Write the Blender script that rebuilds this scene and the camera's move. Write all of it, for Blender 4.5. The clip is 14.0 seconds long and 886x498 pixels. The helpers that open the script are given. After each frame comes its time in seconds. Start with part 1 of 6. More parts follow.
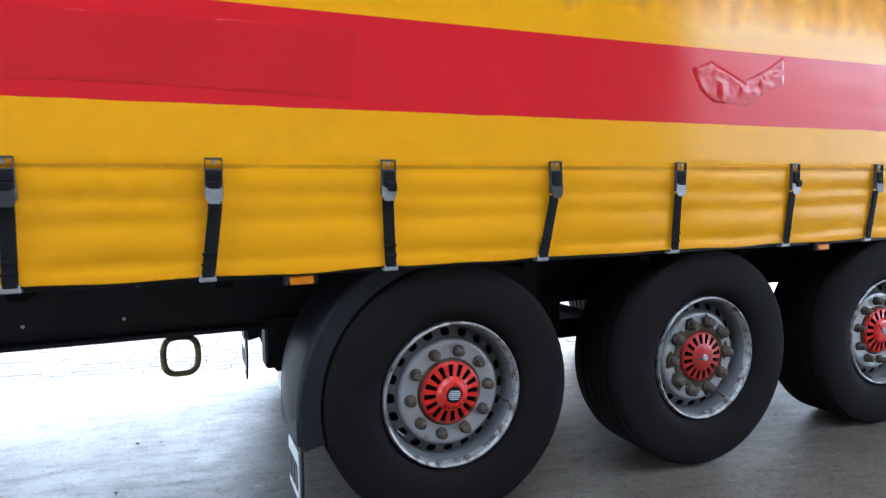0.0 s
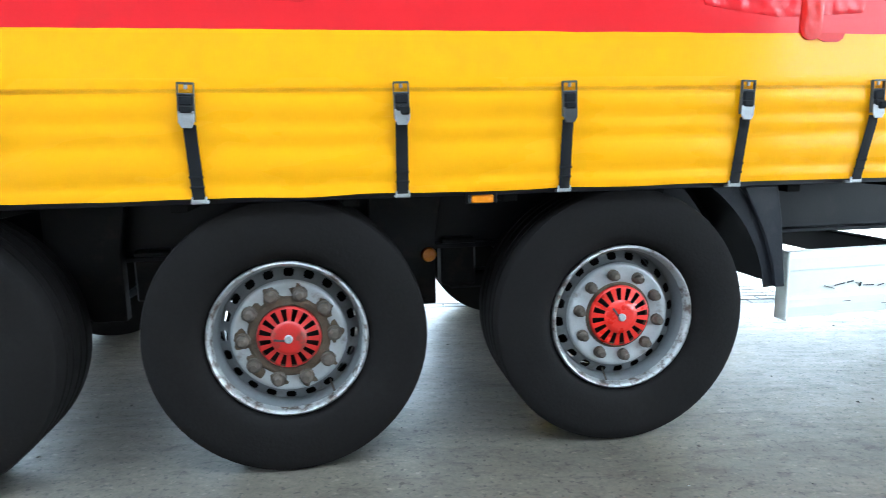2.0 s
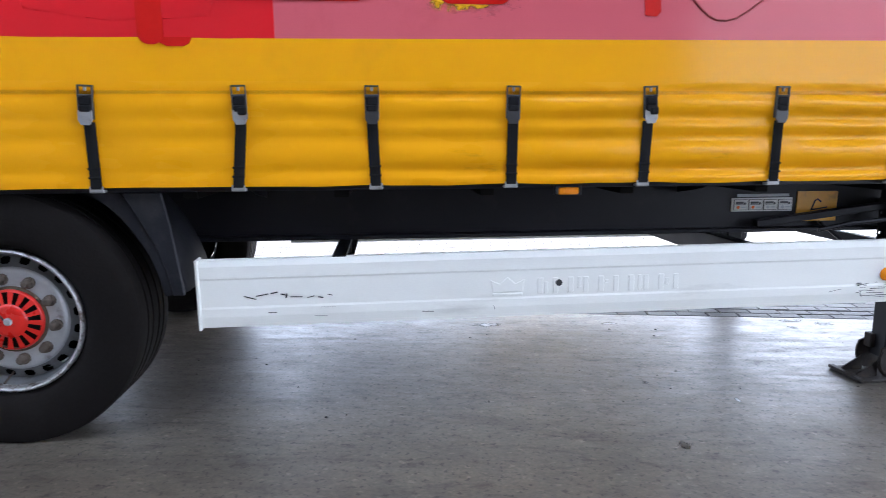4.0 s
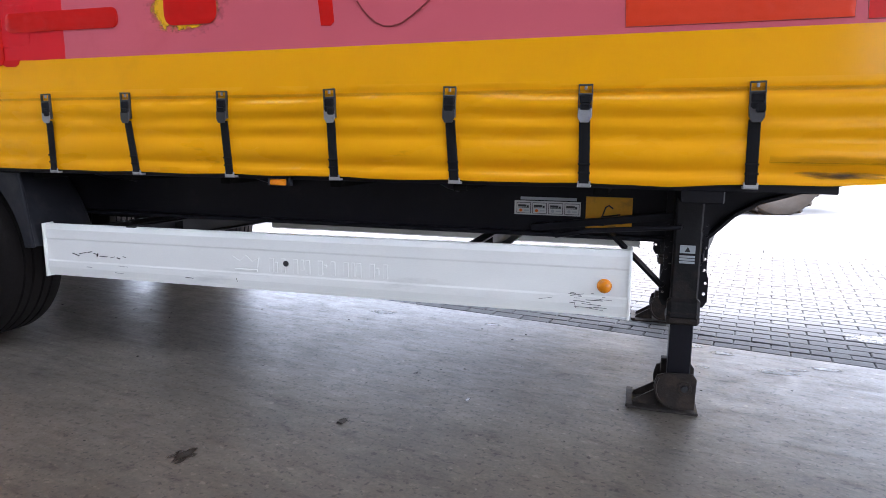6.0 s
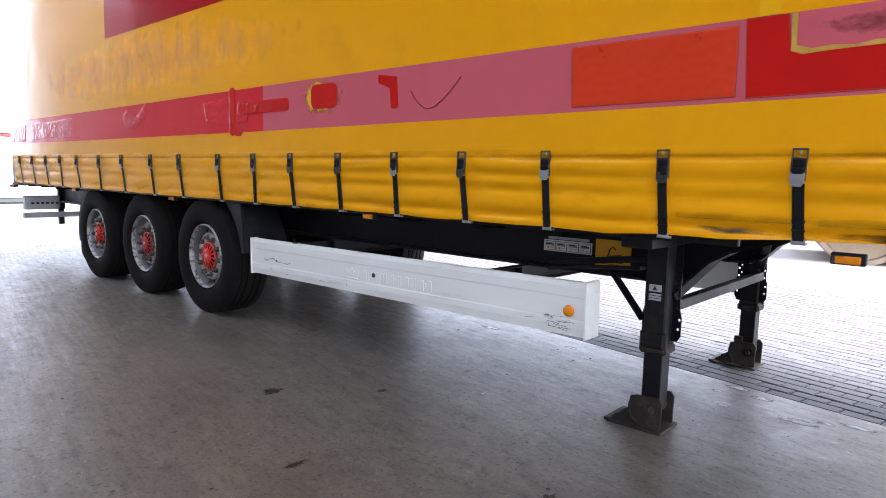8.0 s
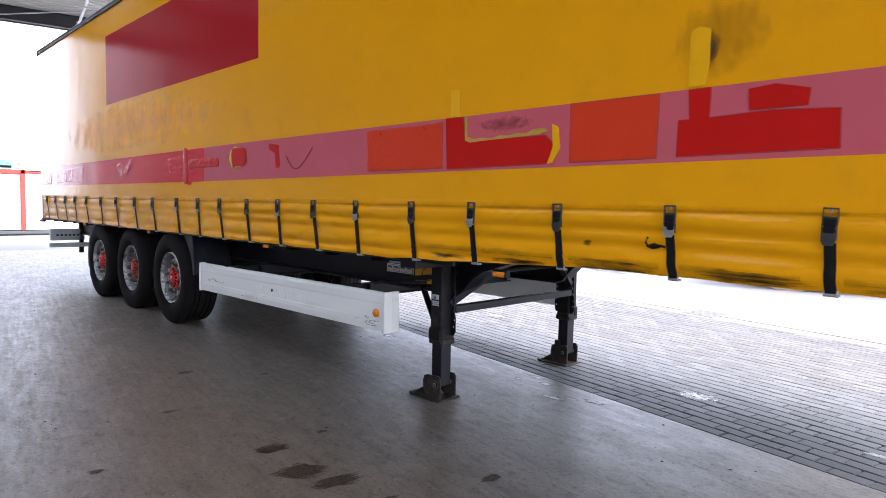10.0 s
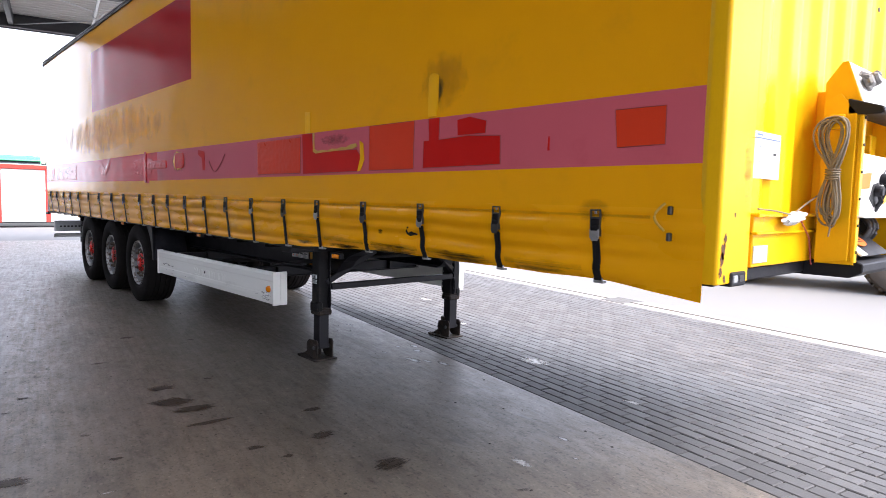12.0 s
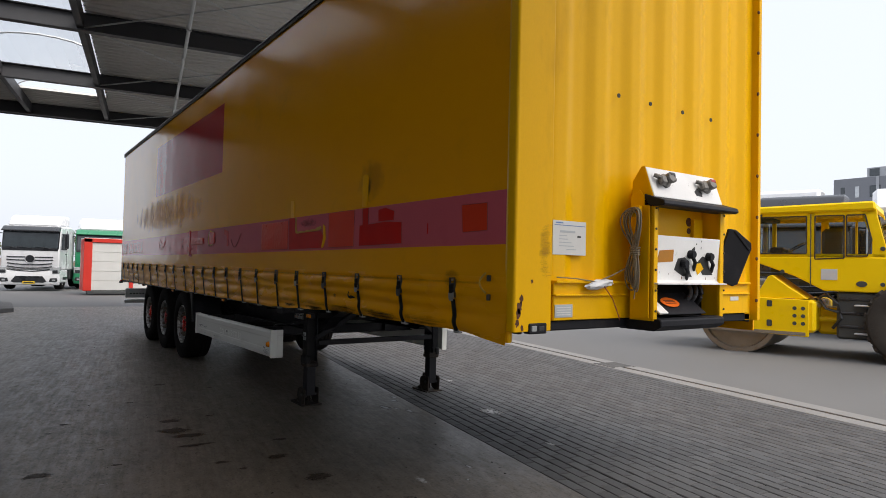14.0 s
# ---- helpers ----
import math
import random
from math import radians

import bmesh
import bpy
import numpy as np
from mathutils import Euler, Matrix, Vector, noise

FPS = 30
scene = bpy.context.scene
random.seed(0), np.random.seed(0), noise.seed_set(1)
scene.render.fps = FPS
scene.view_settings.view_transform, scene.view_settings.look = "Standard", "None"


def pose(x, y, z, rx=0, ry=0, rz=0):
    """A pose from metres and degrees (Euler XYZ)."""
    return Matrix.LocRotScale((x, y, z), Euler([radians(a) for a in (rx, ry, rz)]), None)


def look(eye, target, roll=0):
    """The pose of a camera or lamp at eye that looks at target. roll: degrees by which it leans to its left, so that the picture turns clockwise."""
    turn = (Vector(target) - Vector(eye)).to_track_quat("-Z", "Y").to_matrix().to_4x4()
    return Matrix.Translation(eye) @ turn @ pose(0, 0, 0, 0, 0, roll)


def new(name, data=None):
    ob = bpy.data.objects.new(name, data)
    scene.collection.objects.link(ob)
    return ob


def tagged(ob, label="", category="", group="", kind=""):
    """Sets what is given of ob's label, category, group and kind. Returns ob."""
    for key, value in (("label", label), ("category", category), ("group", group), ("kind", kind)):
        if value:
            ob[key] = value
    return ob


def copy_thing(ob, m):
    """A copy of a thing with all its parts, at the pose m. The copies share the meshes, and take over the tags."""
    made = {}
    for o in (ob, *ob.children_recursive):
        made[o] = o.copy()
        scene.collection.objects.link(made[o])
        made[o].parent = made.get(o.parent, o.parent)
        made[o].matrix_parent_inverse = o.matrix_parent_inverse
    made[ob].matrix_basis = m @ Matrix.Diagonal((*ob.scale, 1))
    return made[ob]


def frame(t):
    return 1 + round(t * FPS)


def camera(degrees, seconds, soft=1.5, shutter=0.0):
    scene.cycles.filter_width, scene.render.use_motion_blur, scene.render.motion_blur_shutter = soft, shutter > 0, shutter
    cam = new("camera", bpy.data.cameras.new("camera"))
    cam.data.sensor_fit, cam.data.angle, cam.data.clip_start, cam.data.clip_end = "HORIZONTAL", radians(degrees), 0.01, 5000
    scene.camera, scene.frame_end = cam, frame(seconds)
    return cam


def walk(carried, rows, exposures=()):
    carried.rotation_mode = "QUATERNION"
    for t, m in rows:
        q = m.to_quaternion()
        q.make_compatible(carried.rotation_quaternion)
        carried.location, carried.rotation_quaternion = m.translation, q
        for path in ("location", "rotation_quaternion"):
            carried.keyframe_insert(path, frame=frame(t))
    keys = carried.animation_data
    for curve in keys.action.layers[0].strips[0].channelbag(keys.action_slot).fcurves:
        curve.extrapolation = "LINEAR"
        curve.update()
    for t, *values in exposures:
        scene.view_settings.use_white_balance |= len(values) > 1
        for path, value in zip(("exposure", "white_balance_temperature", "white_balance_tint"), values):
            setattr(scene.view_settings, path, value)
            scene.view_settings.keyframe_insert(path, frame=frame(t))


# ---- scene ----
cam = camera(69.9, 14.0, soft=0.4, shutter=0.15)
PATH = [
    (0, (-2.293, -2.158, 1.315), (-1.521, -0.321, 1.139), -0.7),
    (0.2, (-2.06, -2.169, 1.312), (-1.347, -0.324, 1.017), -0.4),
    (0.5, (-1.705, -2.18, 1.299), (-1.123, -0.294, 0.98), -0.8),
    (0.7, (-1.462, -2.182, 1.281), (-0.959, -0.282, 0.91), -0.9),
    (1, (-1.094, -2.188, 1.261), (-0.669, -0.269, 0.891), -1.0),
    (1.3, (-0.726, -2.207, 1.26), (-0.332, -0.286, 0.866), -0.9),
    (1.5, (-0.469, -2.218, 1.259), (-0.094, -0.285, 0.907), -1.1),
    (1.7, (-0.197, -2.221, 1.253), (0.147, -0.284, 0.898), -0.8),
    (2, (0.218, -2.232, 1.232), (0.526, -0.285, 0.896), -1.1),
    (2.2, (0.485, -2.259, 1.213), (0.775, -0.306, 0.898), -0.8),
    (2.5, (0.883, -2.308, 1.196), (1.157, -0.349, 0.897), -1.1),
    (2.7, (1.16, -2.324, 1.207), (1.394, -0.36, 0.916), -0.7),
    (3, (1.573, -2.349, 1.231), (1.757, -0.385, 0.9), -0.8),
    (3.3, (1.958, -2.409, 1.235), (2.129, -0.442, 0.915), -0.8),
    (3.5, (2.204, -2.45, 1.235), (2.38, -0.486, 0.902), -0.6),
    (3.6, (2.326, -2.464, 1.235), (2.501, -0.496, 0.925), -0.7),
    (4, (2.837, -2.506, 1.232), (3.008, -0.543, 0.89), -0.3),
    (4.2, (3.12, -2.53, 1.246), (3.273, -0.563, 0.916), -0.2),
    (6.3, (5.446, -2.571, 1.194), (4.736, -0.728, 0.879), 1.2),
    (6.5, (5.592, -2.563, 1.212), (4.802, -0.752, 0.905), 1.6),
    (6.7, (5.723, -2.56, 1.224), (4.838, -0.796, 0.9), 1.3),
    (7, (5.917, -2.559, 1.231), (4.871, -0.884, 0.92), 2.1),
    (7.2, (6.064, -2.598, 1.244), (4.933, -0.977, 0.94), 2.2),
    (9.3, (8.031, -2.755, 1.393), (6.599, -1.366, 1.25), 0.8),
    (9.5, (8.228, -2.723, 1.405), (6.794, -1.336, 1.266), 1.0),
    (10, (8.698, -2.74, 1.418), (7.269, -1.347, 1.278), 1.1),
    (10.5, (9.13, -2.662, 1.419), (7.698, -1.274, 1.273), 1.0),
    (11, (9.564, -2.615, 1.424), (8.102, -1.258, 1.276), 1.3),
    (11.5, (9.961, -2.585, 1.454), (8.482, -1.248, 1.303), 1.2),
    (12, (10.358, -2.477, 1.469), (8.867, -1.153, 1.31), 1.3),
    (12.5, (10.753, -2.48, 1.463), (9.257, -1.157, 1.35), 1.6),
    (12.7, (10.895, -2.452, 1.468), (9.391, -1.135, 1.4), 1.9),
    (13, (11.097, -2.365, 1.483), (9.572, -1.072, 1.462), 1.4),
    (13.3, (11.303, -2.32, 1.493), (9.735, -1.078, 1.51), 1.6),
    (13.5, (11.446, -2.314, 1.495), (9.859, -1.097, 1.539), 1.3),
    (13.7, (11.595, -2.316, 1.495), (9.984, -1.132, 1.539), 1.7),
    (14, (11.825, -2.324, 1.494), (10.189, -1.175, 1.553), 1.3),
]
EXPOSURES = [(0, 3.97, 5650, 7), (0.5, 4.12, 5650, 6), (1, 4.62, 5600, -3), (1.5, 4.88, 5600, -5), (2, 4.83, 5600, -3), (2.5, 4.65, 5650, 5), (3, 4.39, 5750, 5), (3.5, 4.07, 5800, 11), (4, 3.91, 5850, 13), (6.5, 3.67, 6100, 17), (7.2, 3.64, 6150, 16), (9.3, 3.23, 6100, 17), (12, 2.74, 6300, 18), (12.5, 2.32, 6450, 18), (13, 1.9, 6550, 13), (13.5, 1.38, 6650, 10), (14, 0.84, 6750, 12)]
walk(cam, [(t, look(eye, target, roll)) for t, eye, target, roll in PATH], EXPOSURES)

# ---- world and light ----
world = bpy.data.worlds.new("overcast_sky")
scene.world = world
world.use_nodes = True
wn, wl = world.node_tree.nodes, world.node_tree.links
sky = wn.new("ShaderNodeTexSky")
sky.sky_type = 'NISHITA'
sky.sun_disc = False
sky.sun_elevation = radians(52)
sky.sun_rotation = radians(69)
sky.air_density, sky.dust_density, sky.ozone_density = 1.0, 6.0, 1.0
veil = wn.new("ShaderNodeMixRGB")
veil.inputs[0].default_value = 0.72
veil.inputs[2].default_value = (7.2, 7.85, 8.85, 1)
wl.new(sky.outputs[0], veil.inputs[1])
wl.new(veil.outputs[0], wn["Background"].inputs[0])
wn["Background"].inputs[1].default_value = 0.088

sun_data = bpy.data.lights.new("sun", 'SUN')
sun_data.energy, sun_data.angle, sun_data.color = 1.3, radians(45), (1.0, 0.97, 0.92)
sun = new("sun", sun_data)
sun.matrix_basis = look((8, 3, 11), (0, 0, 0))


# ---- helpers ----
def part(name, bm, material, parent=None, label="", at=None, smooth=None):
    """Links a bmesh as one mesh object, under a thing or a part."""
    bmesh.ops.recalc_face_normals(bm, faces=bm.faces)
    me = bpy.data.meshes.new(name)
    bm.to_mesh(me)
    bm.free()
    for m in (material if isinstance(material, (list, tuple)) else [material]):
        me.materials.append(m)
    if smooth is not None:
        me.polygons.foreach_set("use_smooth", [True] * len(me.polygons))
        me.set_sharp_from_angle(angle=radians(smooth))
    ob = new(name, me)
    if parent:
        ob.parent = parent
    if at is not None:
        ob.matrix_basis = at
    if label:
        ob["label"] = label
    return ob


def thing(name, label, category, group="", kind="", at=None):
    ob = new(name)
    if at is not None:
        ob.matrix_basis = at
    return tagged(ob, label, category, group, kind)


def group_part(name, parent, at=None, label=""):
    ob = new(name)
    ob.parent = parent
    if at is not None:
        ob.matrix_basis = at
    if label:
        ob["label"] = label
    return ob


def box(x0, x1, y0, y1, z0, z1, bevel=0.0, bm=None, m=None, seg=1):
    b = bmesh.new()
    bmesh.ops.create_cube(b, size=1)
    for v in b.verts:
        v.co = Vector((x0 + (v.co.x + .5) * (x1 - x0), y0 + (v.co.y + .5) * (y1 - y0), z0 + (v.co.z + .5) * (z1 - z0)))
    if bevel:
        bmesh.ops.bevel(b, geom=b.edges[:], offset=bevel, segments=seg, affect='EDGES', profile=0.5)
    if m is not None:
        b.transform(m)
    return join(bm, b)


def join(bm, b):
    if bm is None:
        return b
    me = bpy.data.meshes.new("tmp")
    b.to_mesh(me)
    b.free()
    bm.from_mesh(me)
    bpy.data.meshes.remove(me)
    return bm


def extrude(outline, depth, axis="y", start=0.0, bevel=0.0, bm=None, m=None):
    """A flat outline of (a, b) pairs made thick: axis y takes (x, z), axis x takes (y, z), axis z takes (x, y)."""
    def place(a, c, d):
        return {"y": (a, d, c), "x": (d, a, c), "z": (a, c, d)}[axis]
    b = bmesh.new()
    f = b.faces.new([b.verts.new(place(p[0], p[1], start)) for p in outline])
    r = bmesh.ops.extrude_face_region(b, geom=[f])
    vec = Vector(place(0, 0, depth))
    bmesh.ops.translate(b, verts=[g for g in r["geom"] if isinstance(g, bmesh.types.BMVert)], vec=vec)
    if bevel:
        bmesh.ops.bevel(b, geom=b.edges[:], offset=bevel, segments=1, affect='EDGES')
    if m is not None:
        b.transform(m)
    return join(bm, b)


def lathe(profile, seg=48, bm=None, m=None, gaps=None, close=False):
    """Turns (r, y) pairs round the y axis. gaps: {ring: test(segment)} leaves faces out."""
    b = bmesh.new()
    rings = []
    for r, y in profile:
        rings.append([b.verts.new((r * math.cos(2 * math.pi * k / seg), y, r * math.sin(2 * math.pi * k / seg))) for k in range(seg)])
    n = len(rings)
    for i in range(n if close else n - 1):
        for k in range(seg):
            if gaps and i in gaps and gaps[i](k):
                continue
            p, q = rings[i], rings[(i + 1) % n]
            b.faces.new((p[k], p[(k + 1) % seg], q[(k + 1) % seg], q[k]))
    bmesh.ops.remove_doubles(b, verts=b.verts, dist=1e-5)
    if m is not None:
        b.transform(m)
    return join(bm, b)


def rod(points, radius, seg=8, bm=None, m=None, cap=True, up=(0, 0, 1)):
    """A round bar along a line of points."""
    b = bmesh.new()
    pts = [Vector(p) for p in points]
    rings = []
    up = Vector(up)
    for i, p in enumerate(pts):
        d = (pts[min(i + 1, len(pts) - 1)] - pts[max(i - 1, 0)]).normalized()
        side = d.cross(up)
        if side.length < 1e-3:
            side = d.cross(Vector((1, 0, 0)))
        side.normalize()
        other = side.cross(d)
        rr = radius[i] if isinstance(radius, (list, tuple)) else radius
        rings.append([b.verts.new(p + rr * (math.cos(2 * math.pi * k / seg) * side + math.sin(2 * math.pi * k / seg) * other)) for k in range(seg)])
    for p, q in zip(rings, rings[1:]):
        for k in range(seg):
            b.faces.new((p[k], p[(k + 1) % seg], q[(k + 1) % seg], q[k]))
    if cap:
        b.faces.new(rings[0])
        b.faces.new(rings[-1])
    if m is not None:
        b.transform(m)
    return join(bm, b)


def bar(a, c, width, height, bm=None, bevel=0.004):
    """A straight rectangular beam from a to c."""
    a, c = Vector(a), Vector(c)
    d = c - a
    m = Matrix.Translation((a + c) / 2) @ d.to_track_quat('X', 'Z').to_matrix().to_4x4()
    return box(-d.length / 2, d.length / 2, -width / 2, width / 2, -height / 2, height / 2, bevel, bm, m)


def ring_points(cx, cz, r, a0, a1, n):
    return [(cx + r * math.cos(radians(a0 + (a1 - a0) * i / n)), cz + r * math.sin(radians(a0 + (a1 - a0) * i / n))) for i in range(n + 1)]


# ---- materials ----
def surf(name, base, rough=0.5, metal=0.0, var=0.12, scale=3.0, fine=60.0, bump=0.05, spec=0.5, stain=None, stain_amount=0.0, stain_scale=2.0,
         rough_var=0.1, island=0.0, stretch=(1, 1, 1), coat=0.0, edge=0.58):
    """A painted, metal or mineral surface: two scales of variation, stains and fine relief."""
    mt = bpy.data.materials.new(name)
    mt.use_nodes = True
    n, l = mt.node_tree.nodes, mt.node_tree.links
    b = n["Principled BSDF"]
    b.inputs["Metallic"].default_value = metal
    b.inputs["Specular IOR Level"].default_value = spec
    b.inputs["Coat Weight"].default_value = coat
    tc = n.new("ShaderNodeTexCoord")
    mp = n.new("ShaderNodeMapping")
    mp.inputs["Scale"].default_value = stretch
    l.new(tc.outputs["Object"], mp.inputs[0])

    def nz(s, detail=4.0, rgh=0.55):
        t = n.new("ShaderNodeTexNoise")
        t.inputs["Scale"].default_value, t.inputs["Detail"].default_value, t.inputs["Roughness"].default_value = s, detail, rgh
        l.new(mp.outputs[0], t.inputs["Vector"])
        return t.outputs["Fac"]

    big, small = nz(scale), nz(fine, 3)
    add = n.new("ShaderNodeMath")
    add.operation = 'MULTIPLY_ADD'
    l.new(small, add.inputs[0])
    add.inputs[1].default_value = 0.5
    l.new(big, add.inputs[2])
    rng = n.new("ShaderNodeMapRange")
    rng.inputs[1].default_value, rng.inputs[2].default_value = 0.45, 1.05
    rng.inputs[3].default_value, rng.inputs[4].default_value = 1 - var, 1 + var
    l.new(add.outputs[0], rng.inputs[0])
    val = rng.outputs[0]
    if island:
        oi, geo = n.new("ShaderNodeObjectInfo"), n.new("ShaderNodeNewGeometry")
        s1 = n.new("ShaderNodeMath")
        s1.operation = 'ADD'
        l.new(oi.outputs["Random"], s1.inputs[0])
        l.new(geo.outputs["Random Per Island"], s1.inputs[1])
        s2 = n.new("ShaderNodeMath")
        s2.operation = 'FRACT'
        l.new(s1.outputs[0], s2.inputs[0])
        r2 = n.new("ShaderNodeMapRange")
        r2.inputs[3].default_value, r2.inputs[4].default_value = 1 - island, 1 + island
        l.new(s2.outputs[0], r2.inputs[0])
        mu = n.new("ShaderNodeMath")
        mu.operation = 'MULTIPLY'
        l.new(val, mu.inputs[0])
        l.new(r2.outputs[0], mu.inputs[1])
        val = mu.outputs[0]
    sc = n.new("ShaderNodeVectorMath")
    sc.operation = 'SCALE'
    sc.inputs[0].default_value = base
    l.new(val, sc.inputs["Scale"])
    col = sc.outputs[0]
    if stain:
        st = nz(stain_scale, 6, 0.65)
        sr = n.new("ShaderNodeMapRange")
        sr.inputs[1].default_value, sr.inputs[2].default_value = edge, edge + 0.12
        sr.inputs[3].default_value, sr.inputs[4].default_value = 0, stain_amount
        l.new(st, sr.inputs[0])
        mx = n.new("ShaderNodeMixRGB")
        l.new(sr.outputs[0], mx.inputs[0])
        l.new(col, mx.inputs[1])
        mx.inputs[2].default_value = (*stain, 1)
        col = mx.outputs[0]
    l.new(col, b.inputs["Base Color"])
    rr = n.new("ShaderNodeMapRange")
    rr.inputs[1].default_value, rr.inputs[2].default_value = 0.3, 0.7
    rr.inputs[3].default_value, rr.inputs[4].default_value = max(0.02, rough - rough_var), min(1, rough + rough_var)
    l.new(big, rr.inputs[0])
    l.new(rr.outputs[0], b.inputs["Roughness"])
    if bump:
        bp = n.new("ShaderNodeBump")
        bp.inputs["Strength"].default_value, bp.inputs["Distance"].default_value = bump, 0.01
        l.new(small, bp.inputs["Height"])
        l.new(bp.outputs[0], b.inputs["Normal"])
    return mt


def glass(name, tint=(0.75, 0.82, 0.85), rough=0.02, ior=1.2):
    mt = bpy.data.materials.new(name)
    mt.use_nodes = True
    b = mt.node_tree.nodes["Principled BSDF"]
    b.inputs["Base Color"].default_value = (*tint, 1)
    b.inputs["Roughness"].default_value = rough
    b.inputs["Transmission Weight"].default_value = 1.0
    b.inputs["IOR"].default_value = ior
    return mt


tarp_yellow = surf("tarp_yellow", (0.86, 0.378, 0.0008), 0.14, 0, 0.03, 1.3, 300, 0.006, stain=(0.42, 0.25, 0.02), stain_amount=0.16, stain_scale=1.7, rough_var=0.03, spec=0.27)
tarp_hem = surf("tarp_hem", (0.86, 0.378, 0.0008), 0.28, 0, 0.06, 1.6, 300, 0.006, stain=(0.05, 0.035, 0.015), stain_amount=0.55, stain_scale=2.2, rough_var=0.06, stretch=(0.6, 1, 2.2), edge=0.64, spec=0.18)
tarp_red = surf("tarp_red", (0.66, 0.016, 0.022), 0.14, 0, 0.06, 1.5, 260, 0.006, stain=(0.42, 0.03, 0.03), stain_amount=0.25, stain_scale=2.6, rough_var=0.03, spec=0.27)
tarp_pink = surf("tarp_pink", (0.60, 0.115, 0.14), 0.14, 0, 0.06, 1.5, 260, 0.006, stain=(0.50, 0.07, 0.085), stain_amount=0.35, stain_scale=1.6, rough_var=0.03, spec=0.27)
tarp_block = surf("tarp_block", (0.42, 0.010, 0.014), 0.14, 0, 0.06, 1.2, 260, 0.006, rough_var=0.03, spec=0.27)
film_red = surf("film_red", (0.60, 0.016, 0.020), 0.13, 0, 0.06, 3, 200, 0.006, rough_var=0.04, spec=0.35)
patch_red = surf("patch_red", (0.56, 0.012, 0.008), 0.2, 0, 0.08, 4, 200, 0.03, rough_var=0.08, spec=0.2)
patch_orange = surf("patch_orange", (0.68, 0.05, 0.014), 0.33, 0, 0.07, 4, 200, 0.03, rough_var=0.08, spec=0.2)
seam_dark = surf("seam_dark", (0.30, 0.035, 0.03), 0.6)
patch_yellow = surf("patch_yellow", (0.86, 0.43, 0.004), 0.35, 0, 0.08, 6, 200, 0.03, spec=0.1)
peel_yellow = surf("peel_yellow", (0.55, 0.32, 0.04), 0.55, 0, 0.2, 14, 200, 0.08, stain=(0.2, 0.12, 0.03), stain_amount=0.6, stain_scale=18)
grime_old = surf("grime_print", (0.60, 0.29, 0.004), 0.45, 0, 0.2, 9, 150, 0.02, stain=(0.10, 0.06, 0.01), stain_amount=0.85, stain_scale=11, edge=0.54, spec=0.2)
cord_dark = surf("cord_dark", (0.24, 0.03, 0.03), 0.8)
webbing = surf("webbing", (0.010, 0.010, 0.011), 0.8, 0, 0.2, 8, 400, 0.2, spec=0.15)
steel_worn = surf("steel_worn", (0.055, 0.055, 0.056), 0.45, 0.4, 0.2, 20, 150, 0.06, stain=(0.20, 0.14, 0.10), stain_amount=0.6, stain_scale=30)
lever_steel = surf("lever_steel", (0.32, 0.32, 0.32), 0.4, 0.3, 0.2, 20, 150, 0.05, stain=(0.16, 0.12, 0.09), stain_amount=0.6, stain_scale=34)
lever_black = surf("lever_black", (0.03, 0.03, 0.032), 0.45)
chassis = surf("chassis_paint", (0.0078, 0.0075, 0.0105), 0.45, 0, 0.25, 3, 90, 0.05, stain=(0.03, 0.028, 0.027), stain_amount=0.35, stain_scale=5, spec=0.25)
chassis_dirty = surf("chassis_dirty", (0.008, 0.0076, 0.0082), 0.6, 0, 0.3, 5, 70, 0.15, stain=(0.026, 0.02, 0.016), stain_amount=0.6, stain_scale=9, edge=0.52, spec=0.25)
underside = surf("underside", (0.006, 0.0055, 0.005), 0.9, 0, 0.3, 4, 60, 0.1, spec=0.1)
plastic_black = surf("plastic_black", (0.015, 0.0155, 0.019), 0.5, 0, 0.25, 4, 120, 0.08, stain=(0.06, 0.057, 0.055), stain_amount=0.3, stain_scale=3.5, spec=0.15)
rubber = surf("tyre_rubber", (0.0095, 0.0080, 0.0075), 0.85, 0, 0.3, 3.5, 80, 0.12, stain=(0.015, 0.0135, 0.0125), stain_amount=0.5, stain_scale=4, spec=0.1)
rim_silver = surf("rim_silver", (0.42, 0.425, 0.43), 0.42, 0.35, 0.12, 9, 90, 0.04, stain=(0.12, 0.08, 0.055), stain_amount=0.7, stain_scale=11, edge=0.6)
# recess shade of the rim well in a darker base grey, with brown stains
rim_dark = surf("rim_shaded_dirty", (0.155, 0.157, 0.16), 0.5, 0.2, 0.2, 9, 90, 0.05, stain=(0.09, 0.07, 0.055), stain_amount=0.6, stain_scale=10, edge=0.56)
rim_lip = surf("rim_lip", (0.36, 0.355, 0.345), 0.42, 0.55, 0.25, 14, 120, 0.08, stain=(0.075, 0.045, 0.03), stain_amount=0.9, stain_scale=22, edge=0.48)
rim_chipped = surf("rim_chipped", (0.44, 0.45, 0.46), 0.42, 0.35, 0.12, 9, 90, 0.04, stain=(0.05, 0.04, 0.035), stain_amount=0.9, stain_scale=13, edge=0.585)
hub_rust = surf("hub_rust", (0.095, 0.066, 0.042), 0.85, 0.1, 0.4, 24, 150, 0.4)
hub_red_dull = surf("hub_red_dull", (0.42, 0.014, 0.012), 0.4, 0, 0.15, 14, 90, 0.05, stain=(0.10, 0.045, 0.03), stain_amount=0.7, stain_scale=18, edge=0.55)
nut_rust = surf("nut_rust", (0.080, 0.060, 0.045), 0.75, 0.2, 0.35, 30, 150, 0.3)
